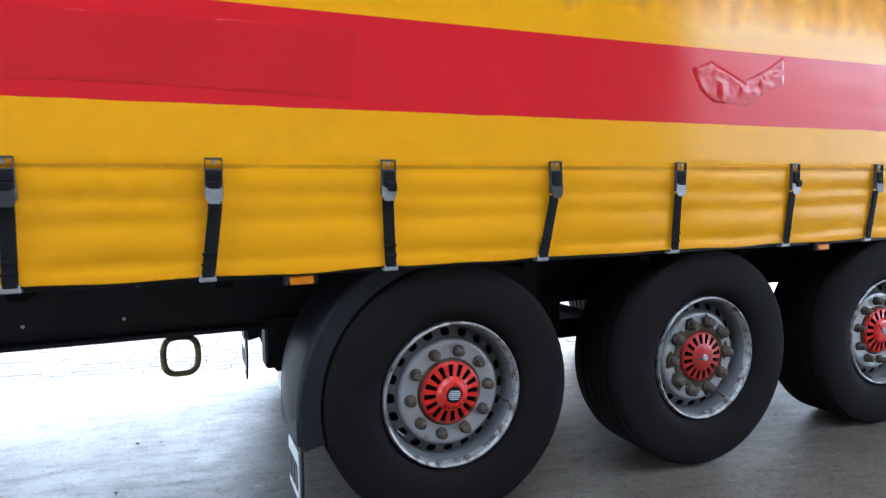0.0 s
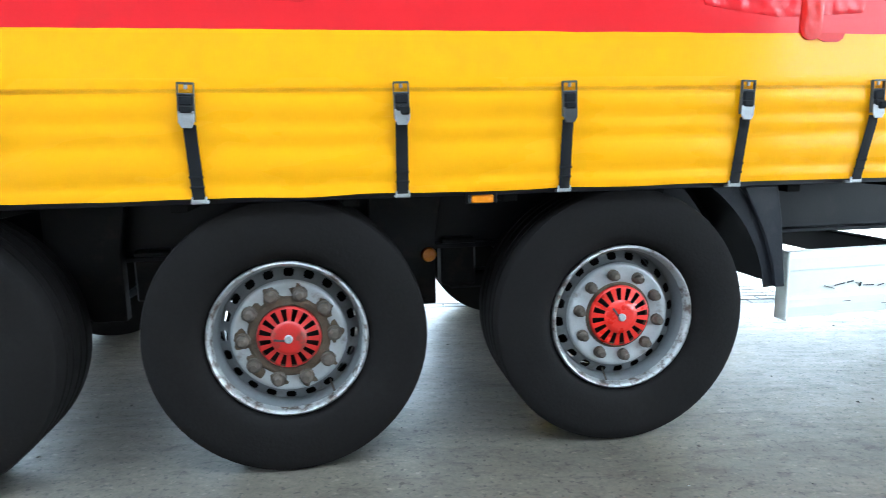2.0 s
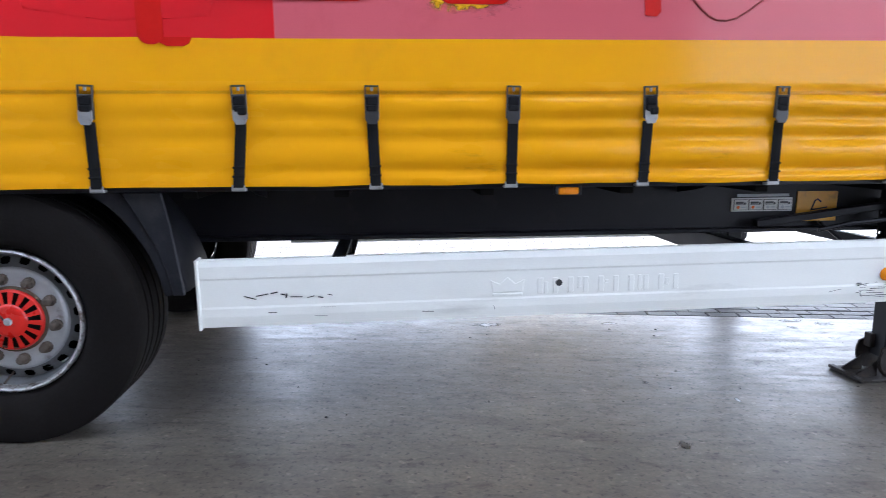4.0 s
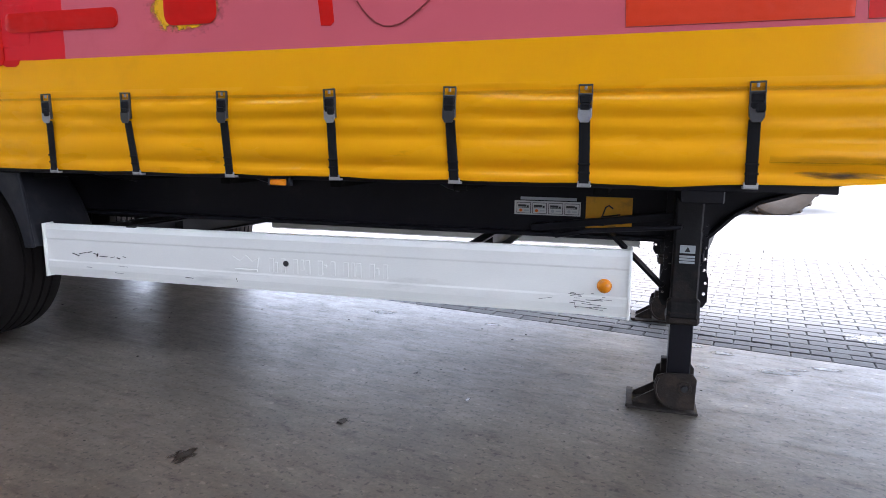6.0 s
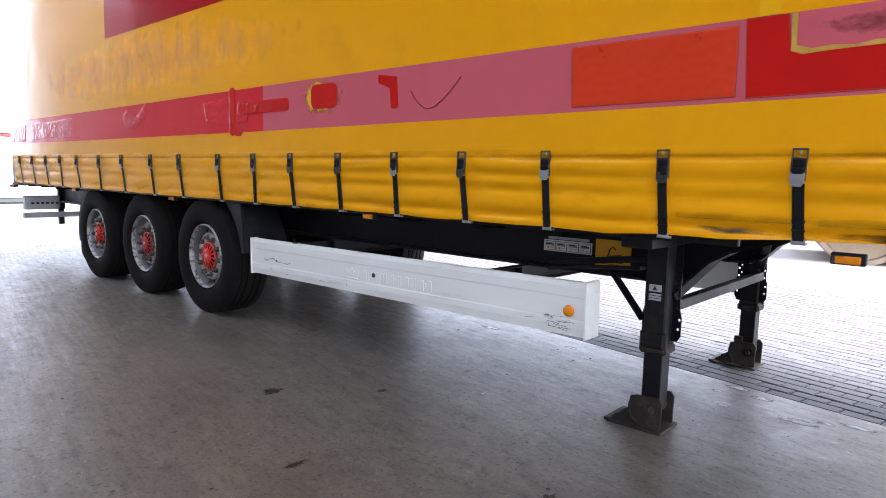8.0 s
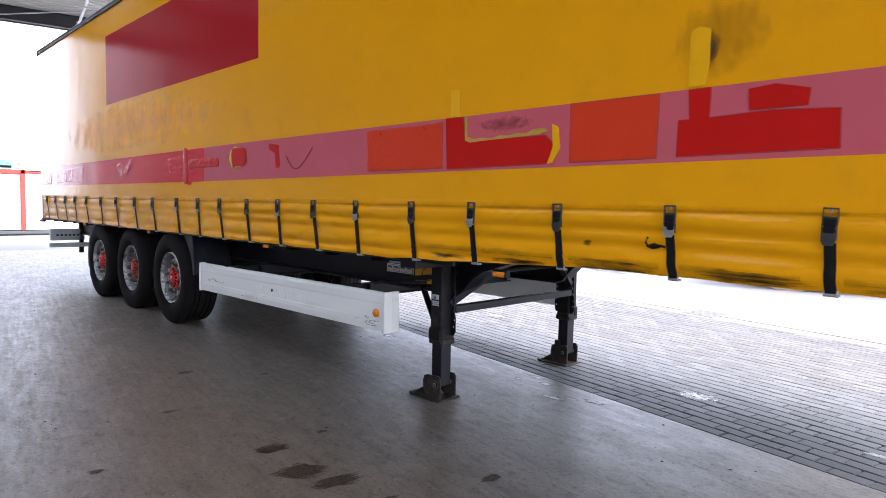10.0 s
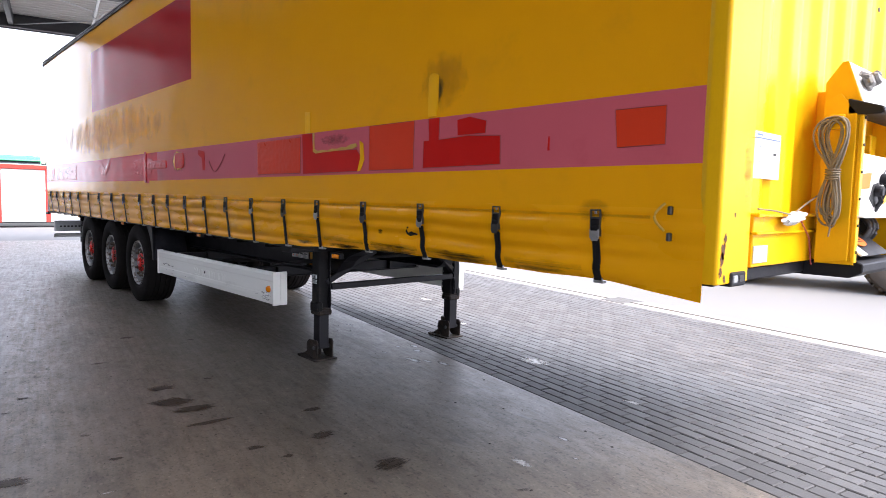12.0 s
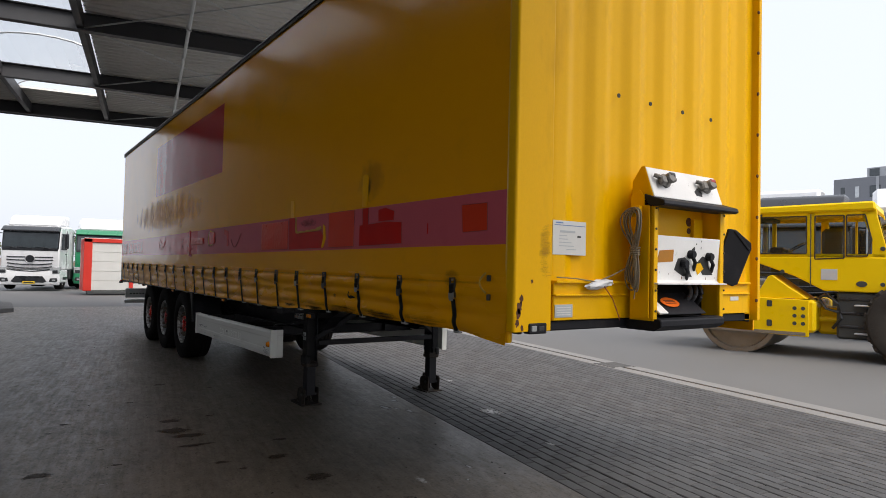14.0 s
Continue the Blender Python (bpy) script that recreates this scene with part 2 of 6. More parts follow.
hub_red = surf("hub_red", (0.62, 0.017, 0.010), 0.32, 0, 0.1, 12, 90, 0.03, stain=(0.16, 0.06, 0.04), stain_amount=0.5, stain_scale=22, edge=0.62)
white_panel = surf("white_panel", (0.80, 0.80, 0.75), 0.36, 0, 0.05, 2.5, 130, 0.02, stain=(0.45, 0.44, 0.40), stain_amount=0.35, stain_scale=3, stretch=(0.5, 1, 2), edge=0.6)
black_mark = surf("black_mark", (0.02, 0.02, 0.02), 0.6)
amber = surf("amber_lens", (0.75, 0.23, 0.004), 0.25, 0, 0.08, 30, 80, 0.02, coat=0.2, spec=0.3)
lens_grey = surf("lens_grey", (0.33, 0.35, 0.36), 0.15, 0, 0.1, 30)
label_white = surf("label_white", (0.62, 0.62, 0.60), 0.4, 0, 0.05, 6)
label_grey = surf("label_grey", (0.42, 0.45, 0.47), 0.5)
label_yellow = surf("label_yellow", (0.75, 0.36, 0.01), 0.45, 0, 0.1, 8, stain=(0.25, 0.13, 0.02), stain_amount=0.4, stain_scale=10)
label_blue = surf("label_blue", (0.12, 0.2, 0.4), 0.45)
rust_plate = surf("rust_plate", (0.019, 0.0135, 0.0105), 0.75, 0.2, 0.35, 12, 90, 0.25, stain=(0.045, 0.03, 0.02), stain_amount=0.8, stain_scale=14, edge=0.5)
steel_yellow = surf("steel_yellow", (0.82, 0.445, 0.002), 0.34, 0, 0.06, 1.6, 160, 0.02, stain=(0.56, 0.28, 0.006), stain_amount=0.4, stain_scale=2.5, stretch=(1, 1, 0.35), spec=0.14)
rust_spot = surf("rust_spot", (0.10, 0.035, 0.015), 0.8, 0, 0.4, 25, 120, 0.3)
alu = surf("aluminium", (0.55, 0.56, 0.57), 0.4, 0.8, 0.12, 5, 120, 0.03)
grate_iron = surf("grate_iron", (0.11, 0.108, 0.105), 0.7, 0.3, 0.25, 14, 90, 0.15)
white_paint = surf("white_paint", (0.80, 0.80, 0.79), 0.35, 0, 0.06, 5, 120, 0.02, stain=(0.05, 0.045, 0.04), stain_amount=0.9, stain_scale=16, edge=0.66)
orange_sign = surf("orange_sign", (0.85, 0.16, 0.01), 0.4)
coupling_grey = surf("coupling_grey", (0.20, 0.19, 0.175), 0.5, 0.4, 0.3, 20, 120, 0.1, stain=(0.06, 0.04, 0.025), stain_amount=0.7, stain_scale=25)
rope_mat = surf("rope", (0.21, 0.175, 0.12), 0.85, 0, 0.25, 30, 300, 0.3)
plastic_sheet = surf("plastic_sheet", (0.72, 0.74, 0.76), 0.25, 0, 0.15, 12)


def decal(name, base, rough, plane="xy", edge=0.42, soft=0.22, grain=9.0, rag=0.9, amount=0.9, stretch=(1, 1, 1)):
    """A soft-edged mark: opaque in the middle, ragged and thinning out to its rim."""
    mt = bpy.data.materials.new(name)
    mt.use_nodes = True
    n, l = mt.node_tree.nodes, mt.node_tree.links
    b = n["Principled BSDF"]
    b.inputs["Base Color"].default_value, b.inputs["Roughness"].default_value = (*base, 1), rough
    b.inputs["Specular IOR Level"].default_value = 0.25
    tc = n.new("ShaderNodeTexCoord")
    sep = n.new("ShaderNodeSeparateXYZ")
    l.new(tc.outputs["Generated"], sep.inputs[0])
    sq = []
    for ax in plane:
        m1 = n.new("ShaderNodeMath")
        m1.operation = 'MULTIPLY_ADD'
        m1.inputs[1].default_value, m1.inputs[2].default_value = 2, -1
        l.new(sep.outputs["XYZ".index(ax.upper())], m1.inputs[0])
        m2 = n.new("ShaderNodeMath")
        m2.operation = 'MULTIPLY'
        l.new(m1.outputs[0], m2.inputs[0])
        l.new(m1.outputs[0], m2.inputs[1])
        sq.append(m2)
    ad = n.new("ShaderNodeMath")
    l.new(sq[0].outputs[0], ad.inputs[0])
    l.new(sq[1].outputs[0], ad.inputs[1])
    mp = n.new("ShaderNodeMapping")
    mp.inputs["Scale"].default_value = stretch
    l.new(tc.outputs["Object"], mp.inputs[0])
    nz = n.new("ShaderNodeTexNoise")
    nz.inputs["Scale"].default_value, nz.inputs["Detail"].default_value, nz.inputs["Roughness"].default_value = grain, 6, 0.65
    l.new(mp.outputs[0], nz.inputs["Vector"])
    mix = n.new("ShaderNodeMath")
    mix.operation = 'MULTIPLY_ADD'
    l.new(ad.outputs[0], mix.inputs[0])
    mix.inputs[1].default_value = -0.5
    mm = n.new("ShaderNodeMath")
    mm.operation = 'MULTIPLY'
    l.new(nz.outputs["Fac"], mm.inputs[0])
    mm.inputs[1].default_value = rag
    l.new(mm.outputs[0], mix.inputs[2])
    rg = n.new("ShaderNodeMapRange")
    rg.inputs[1].default_value, rg.inputs[2].default_value = edge - .32, edge - .32 + soft
    rg.inputs[3].default_value, rg.inputs[4].default_value = 0, amount
    l.new(mix.outputs[0], rg.inputs[0])
    l.new(rg.outputs[0], b.inputs["Alpha"])
    return mt

grime = decal("grime", (0.10, 0.055, 0.008), 0.5, "xz", 0.52, 0.5, 18, 0.95, 0.9, (1, 1, 0.6))
post_scuff = decal("post_scuff", (0.24, 0.15, 0.03), 0.6, "yz", 0.54, 0.8, 10, 1.05, 0.4, (1, 0.6, 2.5))
halo = decal("grime_halo", (0.20, 0.09, 0.006), 0.4, "xz", 0.48, 0.9, 12, 1.0, 0.36, (1.2, 1, 0.7))
hem_dirt = decal("hem_dirt", (0.10, 0.055, 0.008), 0.45, "zz", 0.62, 0.8, 7, 1.1, 0.6, (0.5, 1, 1.5))
peeled = decal("peeled_print", (0.80, 0.40, 0.005), 0.4, "xz", 0.50, 0.22, 14, 1.15, 1.0)
pink_grime = decal("pink_grime", (0.22, 0.03, 0.03), 0.5, "xz", 0.52, 0.7, 22, 1.0, 0.5, (1, 1, 1.6))
residue = decal("adhesive_residue", (0.86, 0.42, 0.02), 0.42, "xz", 0.47, 0.5, 3.0, 0.9, 0.55, (1.3, 1, 0.8))
# shade of the curtain's top fold, painted as a darker yellow
crease_shade = decal("crease_shade", (0.40, 0.16, 0.002), 0.4, "zz", 0.46, 0.7, 3, 0.9, 0.40, (0.6, 1, 1))
scuff_black = decal("scuff_black", (0.035, 0.025, 0.012), 0.5, "xz", 0.52, 0.6, 26, 1.1, 0.9, (0.3, 1, 2.2))


def build_concrete():
    mt = bpy.data.materials.new("concrete")
    mt.use_nodes = True
    n, l = mt.node_tree.nodes, mt.node_tree.links
    b = n["Principled BSDF"]
    tc = n.new("ShaderNodeTexCoord")

    def nz(scale, detail, rgh, stretch=(1, 1, 1), warp=0.0):
        mp = n.new("ShaderNodeMapping")
        mp.inputs["Scale"].default_value = stretch
        l.new(tc.outputs["Object"], mp.inputs[0])
        t = n.new("ShaderNodeTexNoise")
        t.inputs["Scale"].default_value, t.inputs["Detail"].default_value, t.inputs["Roughness"].default_value, t.inputs["Distortion"].default_value = scale, detail, rgh, warp
        l.new(mp.outputs[0], t.inputs["Vector"])
        return t.outputs["Fac"]

    def ramp(src, a, b2, lo, hi):
        r = n.new("ShaderNodeMapRange")
        r.inputs[1].default_value, r.inputs[2].default_value, r.inputs[3].default_value, r.inputs[4].default_value = a, b2, lo, hi
        l.new(src, r.inputs[0])
        return r.outputs[0]

    def mul(p, q):
        m = n.new("ShaderNodeMath")
        m.operation = 'MULTIPLY'
        l.new(p, m.inputs[0])
        l.new(q, m.inputs[1])
        return m.outputs[0]

    cloud = nz(0.45, 5, 0.6, (1, 1.6, 1), 0.4)
    blotch = nz(1.6, 6, 0.6, (0.8, 1.3, 1), 0.8)
    streak = nz(6.0, 6, 0.65, (0.3, 4.0, 1), 0.3)
    speck = nz(60, 3, 0.6)
    worn = nz(4.0, 6, 0.62, (0.7, 1.3, 1), 1.2)
    dirt = nz(12.0, 5, 0.65, (0.8, 1.2, 1), 0.8)
    wear = mul(ramp(worn, .52, .70, 1.0, 1.12), ramp(dirt, .61, .69, 1.0, 0.72))
    v = mul(wear, mul(mul(ramp(cloud, .3, .7, .90, 1.10), ramp(blotch, .36, .66, .90, 1.09)), mul(ramp(streak, .35, .7, .95, 1.05), mul(ramp(speck, .3, .7, .82, 1.18), mul(ramp(nz(24, 4, 0.65, (0.8, 1.2, 1), 0.4), .35, .68, .92, 1.07), ramp(nz(38, 3, 0.6, (0.5, 1.4, 1), 0.6), .64, .70, 1.0, .62))))))
    film = mul(ramp(nz(2.6, 9, 0.72, (0.7, 1.4, 1), 0.6), .46, .58, 1.08, .86), ramp(nz(9, 7, 0.7, (0.6, 1.6, 1), 0.5), .54, .64, 1.04, .70))
    flecks = mul(ramp(nz(40, 2, 0.5), .60, .67, 1.0, .50), ramp(nz(27, 2, 0.5, (0.9, 1.3, 1)), .64, .70, 1.0, 1.45))
    v = mul(v, mul(film, flecks))
    sc = n.new("ShaderNodeVectorMath")
    sc.operation = 'SCALE'
    sc.inputs[0].default_value = (0.109, 0.093, 0.073)
    l.new(v, sc.inputs["Scale"])
    l.new(sc.outputs[0], b.inputs["Base Color"])
    l.new(mul(mul(ramp(worn, .40, .64, 1.06, .92), ramp(dirt, .40, .62, .92, 1.10)), ramp(streak, .35, .7, .40, .56)), b.inputs["Roughness"])
    b.inputs["Specular IOR Level"].default_value = 0.40
    hsum = n.new("ShaderNodeMath")
    hsum.operation = 'MULTIPLY_ADD'
    l.new(streak, hsum.inputs[0])
    hsum.inputs[1].default_value = 2.0
    l.new(speck, hsum.inputs[2])
    bp = n.new("ShaderNodeBump")
    bp.inputs["Strength"].default_value, bp.inputs["Distance"].default_value = 0.05, 0.002
    l.new(hsum.outputs[0], bp.inputs["Height"])
    l.new(bp.outputs[0], b.inputs["Normal"])
    return mt


concrete = build_concrete()
asphalt = surf("asphalt", (0.142, 0.142, 0.141), 0.85, 0, 0.16, 0.3, 90, 0.15, stain=(0.17, 0.168, 0.163), stain_amount=0.4, stain_scale=0.35)
paver_mat = surf("paver", (0.076, 0.076, 0.078), 0.75, 0, 0.16, 2.0, 70, 0.2, island=0.2, stain=(0.135, 0.133, 0.127), stain_amount=0.35, stain_scale=0.8)
joint_sand = surf("joint_sand", (0.033, 0.032, 0.029), 0.95, 0, 0.25, 6, 120, 0.2)
gutter_mat = surf("gutter_concrete", (0.235, 0.232, 0.224), 0.75, 0, 0.12, 2, 90, 0.1)
deck_mat = surf("roof_deck", (0.60, 0.59, 0.56), 0.5, 0.1, 0.12, 1.2, 60, 0.03)
beam_mat = surf("roof_steel", (0.045, 0.045, 0.05), 0.55, 0, 0.15, 2, 60, 0.04)
galv = surf("galvanised", (0.55, 0.56, 0.56), 0.45, 0.6, 0.1, 8)
wall_mat = surf("unseen_wall_dark", (0.11, 0.11, 0.115), 0.6, 0, 0.06, 0.8, 40, 0.05)
bounce_wall = surf("bounce_wall", (0.42, 0.43, 0.44), 0.6, 0, 0.06, 0.6, 40, 0.05)
skylight_mat = glass("skylight_glazing", (0.56, 0.58, 0.59), 0.5, 1.03)

# The slab, the paving and the canopy stand square to one another, turned from the trailer.
TURN = -10.1
ENV = pose(0, 2.505, 0, 0, 0, TURN)

# ---- ground ----
bm = bmesh.new()
bmesh.ops.create_grid(bm, x_segments=60, y_segments=60, size=600)
ground = tagged(part("ground", bm, asphalt, at=Matrix.Translation((0, 0, -0.055))), "wide grey asphalt yard, worn and dry", "ground", kind="structure")
bm = box(-10.6, 34, -13, 0, -0.05, 0, 0.004)
floor = tagged(part("floor", bm, concrete, at=ENV), "smooth grey concrete slab with oil stains and tyre dirt", "floor", kind="structure")
# bedding under the pavers
bm = box(-40, 34, 0.001, 3.88, -0.05, -0.010)
pavement = tagged(part("pavement", bm, joint_sand, at=ENV), "grey concrete block paving laid in stretcher bond", "pavement", kind="structure")
bm = box(-40, 34, 4.405, 14, -0.05, -0.012)
yard = tagged(part("road", bm, asphalt, at=ENV), "bright grey yard surface beyond the drainage channel", "road", kind="structure")
# drainage channel: two concrete strips with a dark slot between, in lengths
gutter = tagged(group_part("gutter", None, ENV), "pale concrete drainage channel with an iron grate", "drain", kind="structure")
b0 = box(0.004, 0.996, 3.885, 4.10, -0.05, 0.002, 0.004)
b0 = box(0.004, 0.996, 4.17, 4.40, -0.05, 0.002, 0.004, b0)
b0 = box(0.004, 0.996, 4.095, 4.175, -0.05, -0.028, 0, b0)
first = part("channel_stone", b0, gutter_mat, gutter, at=Matrix.Translation((-38, 0, 0)))
for k in range(1, 66):
    o = first.copy()
    scene.collection.objects.link(o)
    o.matrix_basis = Matrix.Translation((-38 + k, 0, 0))
for gu in (4.2, -5.8):
    bm = bmesh.new()
    for k in range(9):
        box(gu + k * .05, gu + k * .05 + .03, 3.94, 4.35, -.01, .008, .002, bm)
    box(gu - .03, gu + .48, 3.92, 3.95, -.01, .008, .002, bm)
    box(gu - .03, gu + .48, 4.33, 4.36, -.01, .008, .002, bm)
    part("drain_grate", bm, grate_iron, gutter, "grey iron grate")


def blot(cx, cy, a, b, turn, seed, lift=0.003, ragged=0.35):
    """An irregular flat spot."""
    q = bmesh.new()
    n = 26
    vs = []
    for k in range(n):
        w = 2 * math.pi * k / n
        r = 1 + ragged * noise.noise(Vector((math.cos(w) * 1.6 + seed * 7.3, math.sin(w) * 1.6, seed * 3.1))) * 1.6
        x, y = a * r * math.cos(w), b * r * math.sin(w)
        c, s = math.cos(turn), math.sin(turn)
        vs.append(q.verts.new((cx + x * c - y * s, cy + x * s + y * c, lift)))
    q.faces.new(vs)
    return q


oil = decal("oil_stain", (0.030, 0.021, 0.014), 0.55, "xy", 0.56, 0.35, 12, 1.3, 0.92, (6.0, 1.0, 1))
spot = decal("dark_spot", (0.03, 0.026, 0.022), 0.6, "xy", 0.5, 0.5, 40, 1.0, 0.8)
chalk = decal("white_splash", (0.52, 0.52, 0.51), 0.7, "xy", 0.50, 0.4, 20, 1.05, 0.7)
rnd = random.Random(5)
# each stain: centre, half length, half width and heading
stains = [(5.49, -0.92, .115, .045, 70), (5.86, -0.98, .13, .075, 58), (6.09, -0.92, .13, .045, 72), (6.41, -0.97, .13, .022, 82), (7.05, -0.50, .075, .045, 75), (7.64, -0.40, .09, .06, 65),
          (6.59, -0.30, .06, .03, 80), (4.46, -1.14, .05, .02, 85), (6.66, -2.04, .07, .06, 80), (6.98, -0.90, .06, .022, 68), (7.21, -0.80, .03, .018, 70), (5.45, -0.58, .03, .018, 80),
          (5.17, -1.78, .04, .02, 75), (6.66, -1.56, .03, .018, 60), (3.57, -0.67, .05, .035, 70), (4.02, -0.2, .03, .02, 60)]
for k, (x, y, a, b, turn) in enumerate(stains):
    part("oil_stain", blot(x, y, a * 1.25, b * 1.3, radians(turn), k, .003, .5), oil, floor, "dark oil stain").matrix_basis = ENV.inverted()
for k in range(30):
    x, y, s = rnd.uniform(-3, 9), rnd.uniform(-2.1, 1.0), rnd.uniform(.006, .022)
    part("floor_spot", blot(x, y, s * 2.2, s * .8, rnd.uniform(.8, 1.6), k + 40, .003, .6), spot if k % 4 else chalk, floor).matrix_basis = ENV.inverted()
# grit and small chips lying about
rnd = random.Random(31)
vs, fs = [], []
for k in range(420):
    x, y, s = rnd.uniform(-4.5, 9.5), rnd.uniform(-2.4, 1.6), rnd.choice((.003, .004, .005, .007, .011))
    if y > 2.4 - .18 * x:
        continue
    i, w0 = len(vs), rnd.uniform(0, 3)
    for j in range(5):
        w = w0 + 2 * math.pi * j / 5
        vs.append((x + s * rnd.uniform(.6, 1.3) * math.cos(w), y + s * rnd.uniform(.6, 1.3) * math.sin(w), .0015))
    vs.append((x, y, .0015 + s * .5))
    fs += [(i + j, i + (j + 1) % 5, i + 5) for j in range(5)]
me = bpy.data.meshes.new("floor_grit")
me.from_pydata(vs, [], fs)
me.materials.append(surf("grit", (0.10, 0.09, 0.08), 0.9, 0, 0.2, 5, 60, 0.0, island=0.85))
grit = new("floor_grit", me)
tagged(grit, "scattered dark and pale grit on the concrete floor", "grit", kind="stuff")
for k, (x, y, a) in enumerate([(3.5, 1.55, .13), (5.54, 1.44, .10), (5.72, 1.34, .09), (5.97, 1.09, .12), (6.23, 1.23, .10), (6.08, 1.16, .07), (5.47, 1.30, .05), (5.6, 1.05, .05), (8.02, .63, .05), (8.1, .16, .09), (8.25, .45, .03), (4.3, 1.5, .07)]):
    part("white_splash", blot(x, y, a, a * .45, radians(-10), k + 80), chalk, floor, "white paint splash").matrix_basis = ENV.inverted()

for k, (x, y, a) in enumerate([(6.64, 1.93, .2), (5.0, 2.6, .12), (7.9, 1.6, .1), (3.4, 3.4, .15)]):
    part("pale_splash", blot(x, y, a, a * .6, radians(-10), k + 95, .007), chalk, pavement, "pale worn splash").matrix_basis = ENV.inverted()

# ---- canopy ----
ROOF = 6.0
canopy = tagged(group_part("canopy", None, ENV), "dark steel canopy with ribbed deck and a skylight strip", "canopy", kind="structure")


def deck(u0, u1, v0, v1):
    q = bmesh.new()
    pitch = 0.25
    prof = [(0, 0), (.07, 0), (.105, .07), (.215, .07), (.25, 0)]
    pts = []
    u = u0
    while u < u1 - 1e-6:
        pts += [(u + a, h) for a, h in prof[:-1]]
        u += pitch
    pts.append((u1, 0))
    row0 = [q.verts.new((a, v0, ROOF + .36 + h)) for a, h in pts]
    row1 = [q.verts.new((a, v1, ROOF + .36 + h)) for a, h in pts]
    for k in range(len(pts) - 1):
        q.faces.new((row0[k], row0[k + 1], row1[k + 1], row1[k]))
    return q


for u0, u1, v0, v1 in ((-10.9, 24.1, -3.95, 0.9), (-10.9, 24.1, -10, -6.25), (-10.9, -8.9, -6.25, -3.95), (7.7, 24.1, -6.25, -3.95)):
    part("roof_deck", deck(u0, u1, v0, v1), deck_mat, canopy)
part("roof_cover", box(-11, 24.2, -3.95, .95, ROOF + .45, ROOF + .52, 0, box(-11, 24.2, -10, -6.25, ROOF + .45, ROOF + .52, 0, box(7.7, 24.2, -6.25, -3.95, ROOF + .45, ROOF + .52))), beam_mat, canopy)
for k in range(8):
    u = -10.9 + 4.55 * k
    q = box(u - .09, u + .09, -10, .9, ROOF, ROOF + .02)
    box(u - .006, u + .006, -10, .9, ROOF + .02, ROOF + .34, 0, q)
    box(u - .09, u + .09, -10, .9, ROOF + .34, ROOF + .355, 0, q)
    part("cross_beam", q, beam_mat, canopy)
for v in (-4.03, -6.17, .84, -9.9):
    q = box(-11, 24.2, v - .06, v + .06, ROOF + .05, ROOF + .35, .005)
    part("long_beam", q, beam_mat, canopy)
part("fascia", box(-11.1, -11.0, -10, .95, ROOF - .02, ROOF + .55, .01), beam_mat, canopy)
part("conduit", rod([(-10.8, -2.1, ROOF - .04), (24, -2.1, ROOF - .04)], .035, 10), galv, canopy, "thin pale pipe under the roof")
for k in range(18):
    part("pipe_clip", box(-10 + 1.9 * k - .02, -10 + 1.9 * k + .02, -2.15, -2.05, ROOF - .09, ROOF + .02, .003), galv, canopy)
for k in range(7):
    u = -10.9 + 4.55 * k
    for va, vb in ((-3.95, .8), (.8, -3.95)):
        part("tie_rod", rod([(u, va, ROOF + .08), (u + 4.55, vb, ROOF + .08)], .016, 6), galv, canopy)
for k in range(4):
    u = -8.9 + 4.15 * k
    q = bmesh.new()
    n = 10
    rows = []
    for j in range(n + 1):
        a = math.pi * j / n
        rows.append([q.verts.new((uu, -5.1 - 1.19 * math.cos(a), ROOF + .353 + .36 * math.sin(a))) for uu in (u + .005, u + 4.145)])
    for a, b in zip(rows, rows[1:]):
        q.faces.new((a[0], a[1], b[1], b[0]))
    o = part("skylight", q, skylight_mat, canopy, "curved translucent skylight")
    o.visible_shadow = False
    part("skylight_rib", rod([(u, -5.1 - 1.1 * math.cos(math.pi * j / n), ROOF + .40 + .30 * math.sin(math.pi * j / n)) for j in range(n + 1)], .02, 6), alu, canopy)
# added wall, never in view; its length sets how much light reaches the curtain
bm = box(-10.9, 10.5, -10.35, -10.05, -.05, ROOF + .6)
tagged(part("wall_south", bm, wall_mat, at=ENV), "plain dark wall added out of view to hold back light", "wall", kind="structure")
# added out of view: its near edge decides where the curtain's sky sheen ends
bm = box(-14.1, -13.8, -14, -8.4, -.05, ROOF + .6)
tagged(part("wall_west", bm, wall_mat, at=ENV), "plain dark wall added out of view to cut off the sky reflection", "wall", kind="structure")
# added pale reflector, unseen: lights the curtain and dims the sky mirrored in it
bm = box(6, 60, -24.4, -24, -.05, 9.5)
tagged(part("wall_yard", bm, bounce_wall, at=ENV), "plain pale wall added out of view to bounce light", "wall", kind="structure")
part("column", box(-11.0, -10.76, -9.95, -9.7, 0, ROOF + .02, .01), beam_mat, canopy)

# ======== the semi-trailer ========
trailer = thing("semi_trailer", "yellow curtain-sided semi-trailer with a red stripe, parked on its landing legs", "trailer")
X0, X1 = -4.25, 9.16
STRAPS = [-3.86, -3.30, -2.74, -2.176, -1.595, -0.904, -0.267, 0.434, 1.037, 1.738, 2.287, 2.785, 3.335, 3.884, 4.435, 4.982, 5.587, 6.124, 6.74, 7.357, 7.998, 8.63]
LEAN = [0.01, 0.0, -0.01, -0.03, 0.015, -0.035, 0.007, 0.0, 0.0, -0.01, -0.028, 0.008, 0.0, 0.0, 0.012, 0.005, 0.008, 0.01, 0.005, 0.01, 0.005, 0.005]


